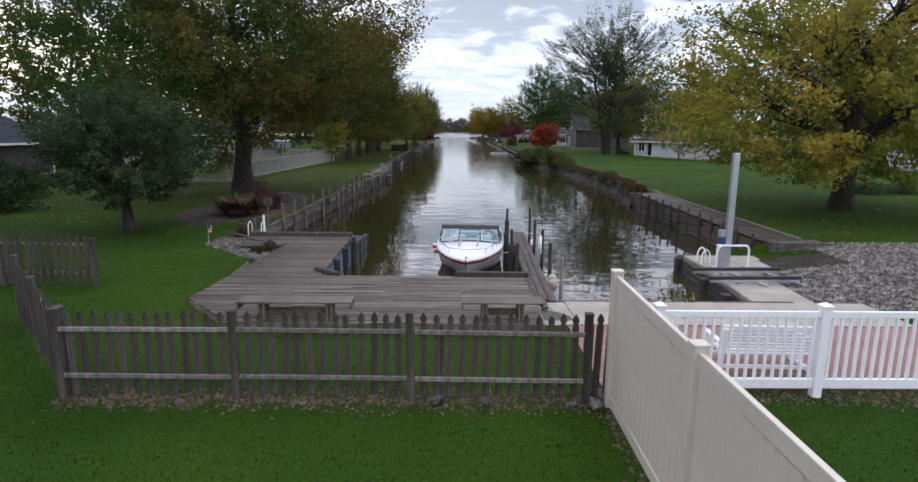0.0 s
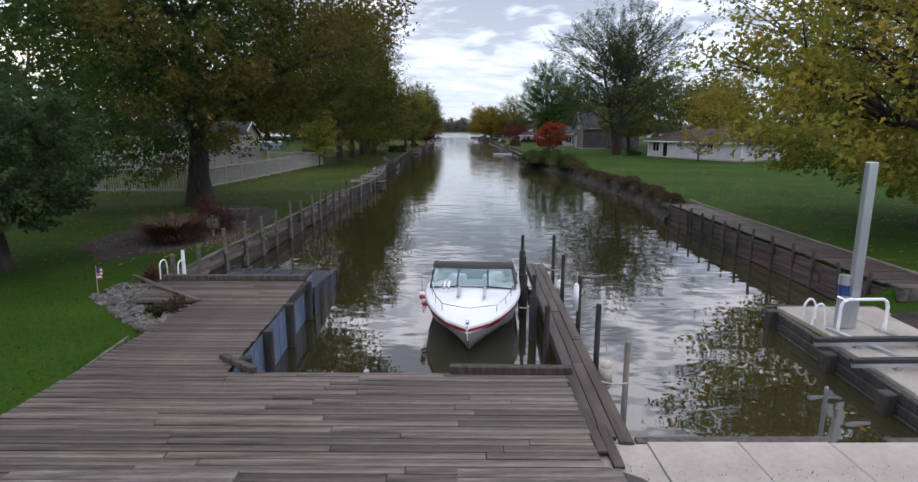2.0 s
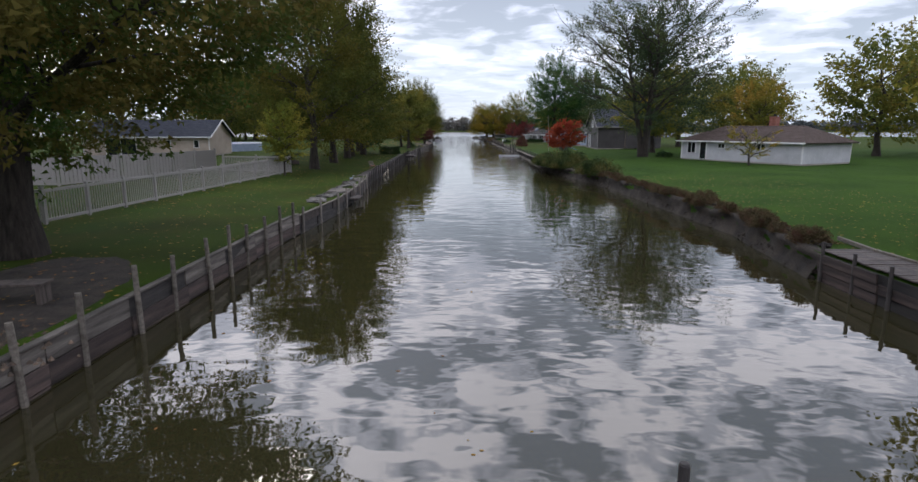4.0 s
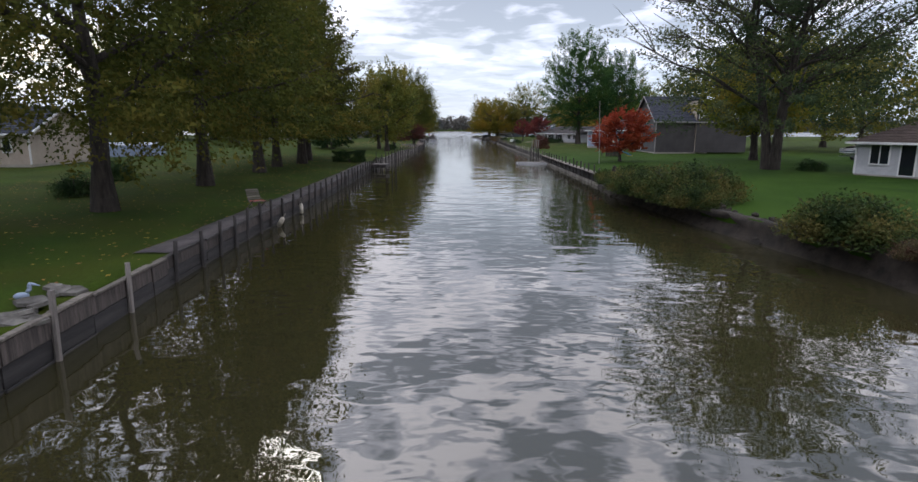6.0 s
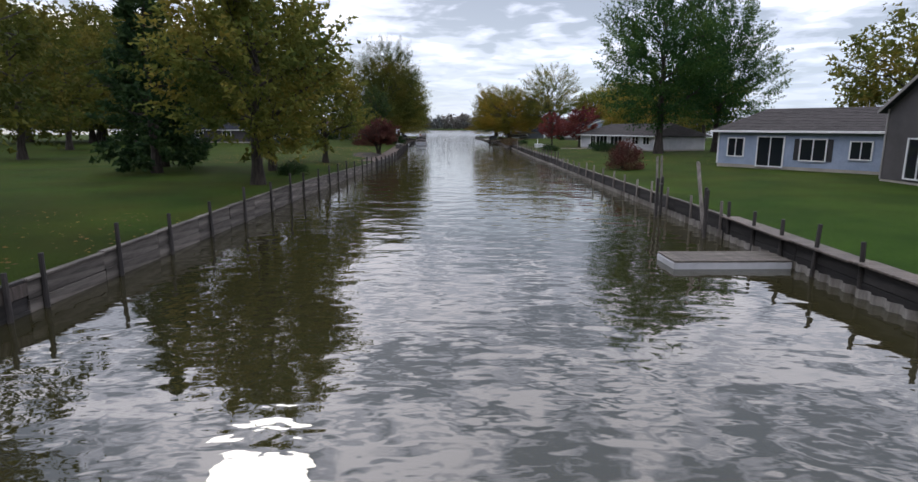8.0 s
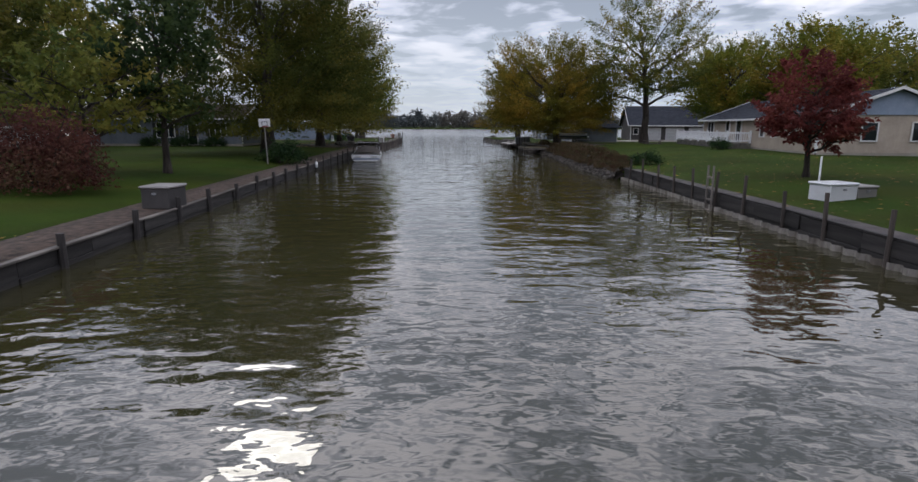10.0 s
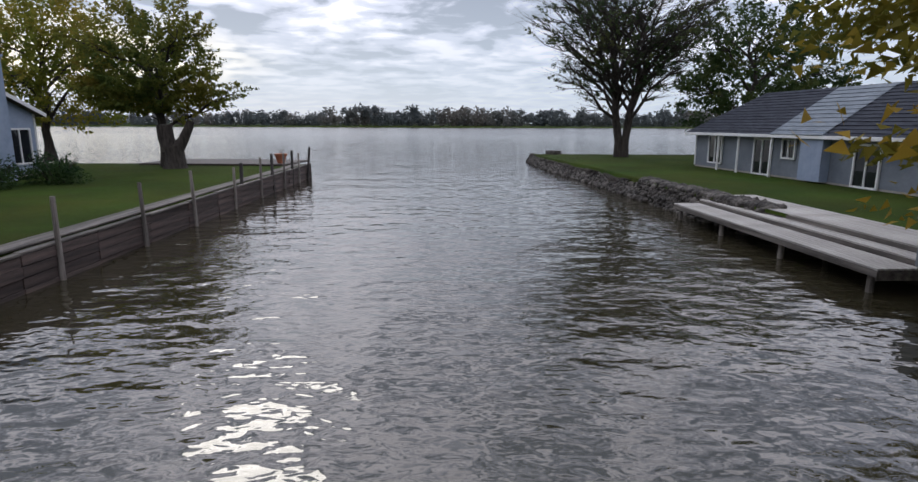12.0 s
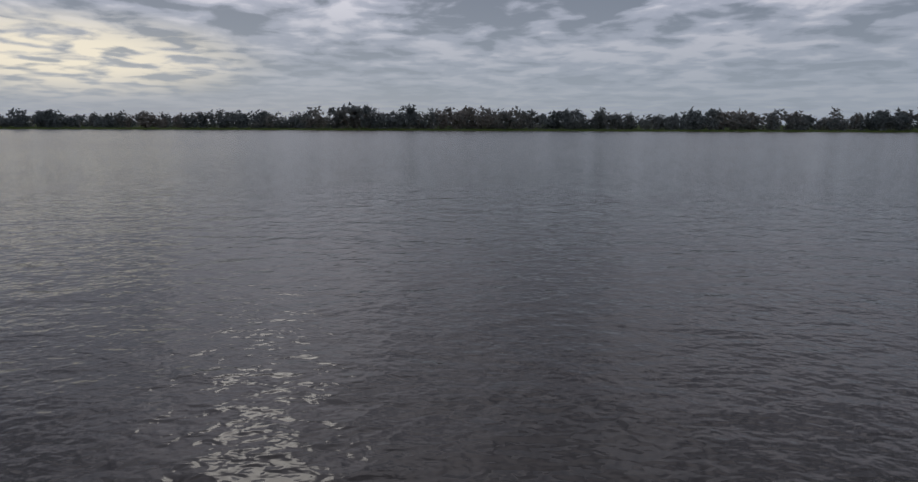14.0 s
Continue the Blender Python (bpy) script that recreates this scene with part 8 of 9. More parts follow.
def build_houses():
    house("house", "white single-storey house with brown hipped roof and brick chimney", 32.3, 79.9, 14, 8, -61.6, 2.25, 3.7, "siding_white", "roof_brown",
          [("S", -0.80, 0.75, 1.1, 1.2, 2), ("S", -0.58, 0.12, 0.85, 1.95, 1, True), ("S", -0.25, 1.35, 0.8, 0.5, 2), ("S", 0.4, 1.3, 0.9, 0.6, 2), ("W", 0.2, 0.8, 1.2, 1.1, 2)],
          0.1, 0.5, (1.0, 0.4, 0.7, 4.6, "brick"), hip=0.4)
    G = house("house", "grey-brown house with tall shingled roof and half-gable wing", 26.3, 120.2, 6.2, 8.4, 0, 3.9, 6.8, "siding_grey", "roof_dark", [("W", 0.1, 3.6, 1.3, 1.2, 2), ("W", -0.4, 0.3, 1.6, 2.0, 2, True)], 0.15, 0.35, trim="vinyl_grey")
    half_gable(G, 27.85 - 26.3, 33.8 - 26.3, 115.75 - 120.2, 121.0 - 120.2, 6.1, 2.5)
    house("house", "pale blue-grey house with a grey roof and blue door", 26.2, 134.4, 11, 8, -55, 2.75, 4.2, "siding_blue", "roof_grey",
          [("S", -0.75, 0.8, 1.2, 1.3, 2), ("S", -0.3, 0.2, 1.8, 2.0, 2, True), ("S", 0.2, 0.7, 1.6, 1.4, 2, False, "black"), ("S", 0.7, 0.9, 1.2, 1.1, 2), ("W", 0, 0.9, 1.4, 1.2, 2)], hip=0.3)
    house("house", "white cottage with dark bay windows and a grey shingle roof", 24.6, 171.6, 14, 8.4, -64, 1.98, 3.3, "siding_white", "roof_grey",
          [("S", -0.62, 0.1, 1.0, 1.75, 2, True), ("S", -0.36, 0.5, 2.2, 1.25, 3), ("S", 0.05, 0.5, 2.2, 1.25, 3), ("S", 0.55, 0.75, 1.1, 0.95, 2), ("S", 0.82, 0.75, 1.1, 0.95, 2)], 0.15, 0.6, hip=0.25)
    C = house("house", "long cream-sided house with a dark roof and pale blue gable", 27.37, 207.8, 21.5, 8.4, -95.3, 2.4, 3.95, "siding_cream", "roof_dark",
              [("S", 0.89, 0.95, 0.75, 1.1, 1), ("S", 0.71, 0.95, 0.75, 1.1, 1), ("S", 0.45, 0.95, 0.75, 1.1, 1), ("S", 0.265, 0.95, 0.75, 1.1, 1), ("S", -0.16, 0.4, 1.1, 1.9, 1, True), ("S", -0.39, 0.9, 0.9, 1.3, 1),
               ("S", -0.79, 0.7, 1.6, 1.4, 2), ("E", -0.32, 0.85, 0.9, 1.1, 1), ("E", 0.35, 0.85, 0.9, 1.1, 1)], 0.15, 0.45, z=0.4)
    bm = bmesh.new()
    lo = [bm.verts.new((10.75 + 0.06, q, h)) for q, h in ((-4.25, 2.38), (4.25, 2.38), (0, 3.9))]
    hi = [bm.verts.new((10.75 + 0.11, q, h)) for q, h in ((-4.25, 2.38), (4.25, 2.38), (0, 3.9))]
    bm.faces.new(hi); bm.faces.new(list(reversed(lo)))
    for k in range(3):
        bm.faces.new((lo[k], lo[(k + 1) % 3], hi[(k + 1) % 3], hi[k]))
    part("gable_panel", bm, M["siding_blue"], C, "pale blue boarded gable")
    bm = bmesh.new(); rod(bm, (10.7, -4.28, 0.1), (10.7, -4.28, 2.35), 0.045, 0.045, 8); part("downpipe", bm, M["trim"], C)
    house("garage_row", "row of garages with white doors between brown piers", 37.5, 254.5, 21, 7.5, -5, 2.55, 5.2, "siding_grey", "roof_dark", [("S", -0.93, 0.9, 0.7, 0.9, 1)], 0.1, 0.5,
          garage=[("S", -0.70, 2.7, 1.9), ("S", -0.38, 2.7, 1.9), ("S", -0.06, 2.7, 1.9), ("S", 0.26, 2.7, 1.9), ("S", 0.58, 2.7, 1.9), ("S", 0.87, 2.4, 1.9)])
    L = house("house", "low slate-grey lakeside house with white-framed windows", 17.52, 252.17, 24.2, 5.5, -83.5, 2.25, 4.1, "siding_slate", "roof_dark",
              [("S", -0.822, 0.33, 1.3, 1.5, 2), ("S", -0.48, 0.05, 1.3, 1.68, 2, True), ("S", -0.326, 0.9, 0.85, 0.85, 2), ("S", 0.04, 0.05, 1.2, 1.6, 2, True), ("S", 0.35, 0.48, 1.25, 1.1, 2),
               ("S", 0.52, 0.5, 1.35, 1.25, 2), ("W", 0.5, 0.6, 1.4, 1.1, 2)], 0.08, 0.5, hip=0.2, garage=[("S", 0.847, 2.8, 1.75)])
    bm = bmesh.new()
    roof_slope(bm, (-4.7, -3.29, 1.96), (-1.4, -3.29, 1.96), (-1.4, -0.1, 4.08), (-4.7, -0.1, 4.08)); part("roof_panel", bm, M["roof_pale"], L, "paler patched strip of shingles")
    bm = lap_wall(1.3, 0.08, 2.1); part("wall", bm, M["siding_blue"], L).matrix_basis = pose(-2.1, -3.15, 0)
    for sx, q in ((-2.75, -90), (-1.45, 90)):
        bm = lap_wall(0.38, 0.08, 2.1); part("wall", bm, M["siding_blue"], L).matrix_basis = pose(sx, -2.96, 0, 0, 0, q)
    for px in (-9.1, -7.3, -4.7):
        bm = bmesh.new(); box(bm, (0, 0, 1.0), (0.09, 0.09, 2.0), 0, 0.008); part("porch_post", bm, M["trim"], L).matrix_basis = pose(px, -3.15, 0)
    bm = bmesh.new(); rod(bm, (8.05, -2.81, 0.1), (8.05, -2.81, 2.0), 0.04, 0.04, 8); part("downpipe", bm, M["trim"], L)
    house("house", "pale blue lap-sided house with a broad sided chimney", -25.0, 251.2, 10.4, 10, 0, 2.85, 4.75, "siding_blue", "roof_brown",
          [("E", -0.38, 0.75, 1.5, 1.3, 2), ("E", 0.78, 0.6, 1.3, 1.5, 2), ("S", 0.35, 1.2, 1.3, 1.0, 2), ("S", -0.5, 1.1, 1.2, 1.0, 2)], 0.15, 0.35, (5.4, 1.6, 1.5, 5.0, "siding_blue"))
    house("house", "blue-grey single-storey house with white windows under trees", -29.8, 225.3, 17, 8, 0, 2.9, 4.3, "siding_slate", "roof_brown",
          [("S", -0.75, 1.1, 1.2, 1.2, 2, False, "black"), ("S", -0.25, 1.4, 0.9, 0.7, 1), ("S", 0.1, 0.9, 1.8, 1.4, 3, False, "black"), ("S", 0.42, 0.2, 0.9, 2.0, 1, True), ("S", 0.72, 1.0, 1.7, 1.3, 3, False, "black")])
    house("house", "grey gabled house with dark shingles and small attic window", -30.5, 193, 5.8, 8.4, 0, 2.4, 4.6, "siding_grey", "roof_dark",
          [("S", -0.35, 0.1, 0.85, 1.95, 1, True), ("S", 0.5, 0.85, 1.3, 1.1, 1), ("S", 0.0, 3.0, 0.7, 0.8, 1)], 0.1, 0.35, axis="y")
    house("house", "grey house wing with a long dark roof", -40.0, 194.5, 13, 8, 0, 2.4, 4.55, "siding_grey", "roof_dark", [("S", 0.3, 0.9, 1.4, 1.1, 2), ("S", -0.4, 0.9, 1.4, 1.1, 2)])
    house("shed", "pale grey gabled outbuilding among the trees", -43.5, 218, 5.2, 7, 0, 2.2, 3.7, "siding_white", "roof_grey", [("S", 0.2, 0.1, 1.6, 1.9, 2, True)], axis="y")
    house("house", "beige lap-sided house with dark roof behind the fences", -38.5, 92.3, 15, 8, 3, 2.6, 4.5, "siding_cream", "roof_dark", [("S", 0.35, 1.1, 0.6, 0.9, 1), ("S", 0.8, 1.1, 0.6, 0.9, 1), ("S", -0.4, 0.2, 3.6, 2.0, 2)])
    house("house", "dark low house behind the trees", -36, 36, 16, 9, 75, 2.5, 4.2, "siding_grey", "roof_dark", [("E", 0.3, 0.9, 1.4, 1.2, 2), ("N", 0.2, 0.9, 1.4, 1.2, 2)])
    house("house", "white house beyond the lawn trees", 47, 52, 15, 8, -100, 2.5, 4.0, "siding_white", "roof_brown", [("S", -0.3, 0.9, 1.5, 1.2, 2), ("S", 0.3, 0.9, 1.5, 1.2, 2)])


build_houses()


def rail_fence(name, label, pts, h, material, gap=0.13, solid=False, post_step=2.3):
    """Vinyl fence along a broken line: posts, rails and slender pickets, or solid boards."""
    t = thing(name, label, "fence", pose(0, 0, 0))
    pk = box_mesh("board" if solid else "picket", ((gap - 0.004) if solid else 0.045, 0.03, h - 0.3), M[material], 0.003)
    count = 0
    for a, b in zip(pts[:-1], pts[1:]):
        a, b = Vector((*a, 0)), Vector((*b, 0))
        d = b - a
        ang = math.degrees(math.atan2(d.y, d.x))
        n = max(1, round(d.length / post_step))
        for i in range(n + 1):
            p = a.lerp(b, i / n)
            bm = bmesh.new(); box(bm, (0, 0, h / 2), (0.12, 0.12, h + 0.08), 0, 0.005); box(bm, (0, 0, h + 0.05), (0.15, 0.15, 0.03), 0, 0.006)
            part("post", bm, M[material], t).matrix_basis = pose(p.x, p.y, 0, 0, 0, ang)
            if i == n:
                break
            q = a.lerp(b, (i + 0.5) / n)
            for z in (0.14, h - 0.10):
                bm = bmesh.new(); box(bm, (0, 0, 0), (d.length / n - 0.12, 0.05, 0.12), 0, 0.004)
                part("rail", bm, M[material], t).matrix_basis = pose(q.x, q.y, z, 0, 0, ang)
            m = int(d.length / n / gap)
            for k in range(1, m):
                if count > 290:
                    break
                count += 1
                c = a.lerp(b, (i + k / m) / n)
                piece("board" if solid else "picket", pk, t, pose(c.x, c.y, h / 2 + 0.02, 0, 0, ang))
    return t


rail_fence("garden_fence", "beige vinyl picket fence round the neighbouring garden", [(-22.5, 37.6), (-15.0, 37.6), (-13.4, 62.8), (-19.0, 63.6)], 1.3, "vinyl_grey", 0.14)
rail_fence("privacy_fence", "tall beige vinyl privacy fence behind the garden", [(-33, 51), (-24, 51.5), (-20.5, 62.0), (-20.0, 64.5)], 1.75, "vinyl_grey", 0.25, True)
rail_fence("porch_railing", "white porch railing before the cream house", [(22.9, 207.1), (21.15, 207.2), (22.35, 220.8)], 0.85, "vinyl_white", 0.15).location.z = 0.86


# ---- garden and waterside things ----


def slab(name, label, category, c, s, rz, material, kind=""):
    t = thing(name, label, category, pose(*c, 0, 0, rz), kind=kind)
    bm = bmesh.new(); box(bm, (0, 0, 0), s, 0, 0.012)
    part("slab", bm, M[material], t)
    return t


slab("porch_deck", "pale grey skirted porch floor before the cream house", "porch", (22.65, 213.9, 0.5), (1.75, 13.9, 0.66), -5.3, "slab_pale")
slab("driveway", "grey concrete driveway before the garages", "driveway", (33, 246.5, 0.01), (26, 5.0, 0.06), -4, "concrete", "structure")
slab("path", "pale concrete garden path", "path", (17.0, 172.0, 0.01), (5.5, 0.9, 0.05), -10, "concrete", "structure")
slab("concrete_pad", "pale concrete pad behind the maple", "pad", (13.9, 231.2, 0.03), (3.0, 3.0, 0.1), 2, "concrete", "structure")
slab("patio", "reddish gravel patio slab at the seawall", "patio", (-10.6, 231.5, 0.02), (3.2, 7.0, 0.08), 2, "pier", "structure")
slab("lake_deck", "reddish-brown plank platform along the lake edge", "platform", (-14.6, 265.0, 0.05), (8.6, 4.4, 0.10), -4, "pier", "structure")
slab("seawall_walk", "weathered timber strip behind the seawall", "path", (-9.55, 249.2, 0.008), (0.5, 29.5, 0.05), 2.0, "wall_wood", "structure")
slab("seawall_walk", "grey trodden gravel strip behind the seawall", "path", (10.05, 170, -0.215), (0.55, 47, 0.06), 0, "path_grey", "structure")


def dock_box(x, y, z, s, rz, material, lid, label):
    t = thing("dock_box", label, "storage box", pose(x, y, z, 0, 0, rz))
    bm = bmesh.new(); box(bm, (0, 0, s[2] / 2), s, 0, 0.03); part("body", bm, M[material], t)
    bm = bmesh.new(); box(bm, (0, 0, s[2] + 0.03), (s[0] + 0.08, s[1] + 0.08, 0.08), 0, 0.03); part("lid", bm, M[lid], t)
    bm = bmesh.new(); box(bm, (0, -s[1] / 2 - 0.02, s[2] * 0.75), (0.12, 0.03, 0.06)); part("latch", bm, M["steel_grey"], t)
    return t


dock_box(12.3, 180.2, -0.2, (1.0, 0.85, 0.52), 12, "gel_white", "gel_white", "white dock box on the lawn beside a pole")
dock_box(13.3, 180.5, -0.2, (0.75, 0.7, 0.4), 12, "vinyl_grey", "vinyl_grey", "smaller grey slatted dock box on the lawn")
dock_box(-8.35, 179.6, -0.37, (0.85, 1.0, 0.62), -4, "siding_grey", "vinyl_grey", "weathered grey dock box at the seawall")
dock_box(-9.5, 238.0, 0.03, (0.65, 1.35, 0.48), 2, "gel_white", "gel_white", "white dock box on the seawall")
pile(12.2, 180.8, 1.15, 0.03, "vinyl_white", "thin white pole behind the dock box", foot=-0.2)

# mooring posts at the lake mouth
for x, y, z, l in ((-9.25, 263.1, 1.05, (0, 6)), (-9.3, 260.0, 1.0, (0, 1)), (-9.2, 256.4, 1.0, (0, 0)), (-9.15, 252.4, 0.85, (0, 1))):
    pile(x, y, z, 0.07, "pile", "tall dark mooring pile at the end of the seawall", l)


def pot():
    t = thing("flower_pot", "terracotta pot with a dry plant on the seawall corner", "pot", pose(-10.9, 263.4, 0.1))
    bm = bmesh.new()
    rod(bm, (0, 0, 0), (0, 0, 0.46), 0.2, 0.33, 14); rod(bm, (0, 0, 0.46), (0, 0, 0.56), 0.37, 0.37, 14)
    part("pot", bm, M["terracotta"], t)
    rng = np.random.default_rng(5)
    V, F = [], []
    for i in range(26):
        a, l = rng.uniform(0, 6.28), rng.uniform(0.15, 0.35)
        branch_tube(V, F, [np.array([0, 0, 0.54]), np.array([math.cos(a) * l * 0.6, math.sin(a) * l * 0.6, 0.54 + l])], [0.01, 0.004], 3)
    from_arrays("dry_stems", np.array(V), np.array(F), M["straw"], t)


pot()


def hoop():
    t = thing("basketball_hoop", "white basketball backboard on a slender leaning pole", "basketball hoop", pose(-10.15, 194.8, -0.02, 2, -2, 25))
    bm = bmesh.new(); rod(bm, (0, 0, 0), (0, 0, 2.2), 0.032, 0.03, 8); part("pole", bm, M["vinyl_grey"], t)
    bm = bmesh.new(); box(bm, (0, -0.1, 2.25), (0.6, 0.04, 0.44), 0, 0.02); part("backboard", bm, M["gel_white"], t)
    bm = bmesh.new()
    for x, z, sx, sz in ((-0.14, 2.2, 0.03, 0.24), (0.14, 2.2, 0.03, 0.24), (0, 2.31, 0.3, 0.03), (0, 2.09, 0.3, 0.03)):
        box(bm, (x, -0.125, z), (sx, 0.012, sz))
    part("target_square", bm, M["black"], t)
    bm = bmesh.new()
    tube(bm, [Vector((0.18 * math.cos(a), -0.32 + 0.18 * math.sin(a), 2.06)) for a in np.linspace(0, 6.283, 17)], 0.012, 5)
    part("rim", bm, M["gel_red"], t)


hoop()


def lighthouse(x, y, h, label):
    t = thing("garden_lighthouse", label, "ornament", pose(x, y, 0, 0, 0, 12))
    r = h * 0.24
    rings = []
    for k in range(10):
        f = k / 9
        for lap in (1.02, 1.0):
            q = r * (1 - 0.45 * f) * lap
            rings.append([(q * math.cos(2 * math.pi * a / 8), q * math.sin(2 * math.pi * a / 8), h * 0.78 * f + (0.004 if lap == 1.0 else 0)) for a in range(9)])
    loft(rings, M["siding_white"], "tower", t, smooth=False)
    bm = bmesh.new(); rod(bm, (0, 0, h * 0.78), (0, 0, h * 0.81), r * 0.75, r * 0.75, 8); part("gallery", bm, M["trim"], t)
    bm = bmesh.new(); rod(bm, (0, 0, h * 0.81), (0, 0, h * 0.92), r * 0.4, r * 0.4, 8); part("lantern", bm, M["glass"], t)
    bm = bmesh.new(); rod(bm, (0, 0, h * 0.92), (0, 0, h), r * 0.55, 0.02, 8); part("cap", bm, M["roof_dark"], t)
    bm = bmesh.new(); box(bm, (0, -r * 0.75, h * 0.5), (r * 0.4, 0.06, h * 0.12), 0, 0.01); part("window", bm, M["glass"], t)


lighthouse(18.0, 272.4, 2.9, "tall white wooden garden lighthouse on the lawn")
lighthouse(-17.1, 243.9, 1.0, "small white garden lighthouse by the house corner")


def fire_pit(x, y):
    t = thing("fire_pit", "round grey block fire pit near the point", "fire pit", pose(x, y, -0.05))
    for r in range(2):
        for k in range(14):
            a = 360 / 14 * (k + 0.5 * r)
            bm = bmesh.new(); box(bm, (0, 0, 0), (0.14, 0.24, 0.14), 0, 0.015)
            part("block", bm, M["stone"], t).matrix_basis = pose(0.55 * math.cos(radians(a)), 0.55 * math.sin(radians(a)), 0.08 + 0.145 * r, 0, 0, a)


fire_pit(7.25, 277.6)


def stepped_dock():
    t = thing("stepped_dock", "pale grey plank dock in three broad steps at the water", "dock", pose(7.05, 244.6, 0, 0, 0, 2.9))
    for k, (x0, x1, z) in enumerate(((0.0, 0.9, -0.28), (0.9, 1.35, -0.14), (1.35, 2.8, 0.0))):
        n = max(3, round((x1 - x0) / 0.15))
        for i in range(n):
            bm = bmesh.new(); box(bm, (0, 0, 0), ((x1 - x0) / n - 0.012, 9.2, 0.04), 0, 0.004)
            part("plank", bm, M["dock_pale"], t).matrix_basis = pose(x0 + (x1 - x0) * (i + 0.5) / n, 0, z)
        bm = bmesh.new(); box(bm, (0, 0, 0), (0.04, 9.2, 0.13), 0, 0.004)
        part("riser", bm, M["wall_wood"], t).matrix_basis = pose(x0 + 0.02, 0, z - 0.09)
    bm = bmesh.new(); box(bm, (0, 0, 0), (2.76, 0.04, 0.2), 0, 0.004); part("end_joist", bm, M["wall_wood"], t).matrix_basis = pose(1.4, -4.56, -0.4)
    for y in (-4.3, -1.4, 1.5, 4.3):
        for x in (0.15, 1.3):
            bm = bmesh.new(); rod(bm, (0, 0, -2), (0, 0, 0), 0.07, 0.07, 8)
            part("support_post", bm, M["post"], t).matrix_basis = pose(x, y, -0.32)
    b = thing("dock_bench_box", "grey boxed windscreen at the end of the dock", "bench", pose(9.0, 239.9, 0.0, 0, 0, 2))
    bm = bmesh.new(); box(bm, (0, 0, 0.22), (1.9, 0.5, 0.9), 0, 0.02); part("body", bm, M["siding_slate"], b)
    bm = bmesh.new(); box(bm, (0, 0, 0.69), (2.0, 0.6, 0.05), 0, 0.01); part("top", bm, M["rail"], b)
    p = thing("shaded_deck", "low dark mossy timber platform over the water", "deck", pose(8.42, 224.1, -0.1, 0, 0, 3))
    for i in range(21):
        bm = bmesh.new(); box(bm, (0, 0, 0), (2.5, 0.15, 0.04), 0, 0.004)
        part("plank", bm, M["moss_plank"], p).matrix_basis = pose(0, -1.65 + i * 0.165, 0.0)
    for x, y in ((-1.15, -1.6), (-1.15, 1.6), (-1.15, 0.0), (0.6, -1.6)):
        bm = bmesh.new(); box(bm, (0, 0, -0.8), (0.11, 0.11, 1.6), 0, 0.01); part("post", bm, M["picket"], p).matrix_basis = pose(x, y, 0)
    for a, sz in (((-1.24, 0, -0.11), (0.05, 3.5, 0.17)), ((0, -1.74, -0.11), (2.5, 0.05, 0.17))):
        bm = bmesh.new(); box(bm, a, sz, 0, 0.005); part("rim_joist", bm, M["wall_wood"], p)
    # railing with thin wires along the water and the far side
    for x, y in ((-1.2, -1.62), (-1.2, 0.0), (-1.2, 1.66), (1.15, 1.66)):
        bm = bmesh.new(); box(bm, (x, y, 0.5), (0.08, 0.08, 1.0), 0, 0.008); part("rail_post", bm, M["pile"], p)
    for z, r in ((0.98, 0.026), (0.72, 0.006), (0.52, 0.006), (0.32, 0.006), (0.14, 0.006)):
        for a, b in (((-1.2, -1.62, z), (-1.2, 1.66, z)), ((-1.2, 1.66, z), (1.15, 1.66, z))):
            bm = bmesh.new(); rod(bm, a, b, r, r, 6); part("top_rail" if r > 0.02 else "wire", bm, M["pile"], p)


stepped_dock()


def picnic_table(x, y, rz):
    t = thing("picnic_table", "brown wooden picnic table with attached benches", "table", pose(x, y, 0, 0, 0, rz))
    for k in range(5):
        bm = bmesh.new(); box(bm, (0, (k - 2) * 0.15, 0.72), (1.8, 0.14, 0.04), 0, 0.004); part("top_plank", bm, M["picket"], t)
    for s in (-1, 1):
        for k in range(2):
            bm = bmesh.new(); box(bm, (0, s * (0.68 + 0.15 * k), 0.43), (1.8, 0.14, 0.04), 0, 0.004); part("bench_plank", bm, M["picket"], t)
        for e in (-0.65, 0.65):
            bm = bmesh.new(); rod(bm, (e, s * 0.75, 0), (e, s * 0.25, 0.7), 0.05, 0.05, 4); part("leg", bm, M["picket"], t)
    for e in (-0.65, 0.65):
        bm = bmesh.new(); box(bm, (e, 0, 0.38), (0.05, 1.6, 0.09)); part("cross_beam", bm, M["picket"], t)


picnic_table(19.6, 219.6, -8)


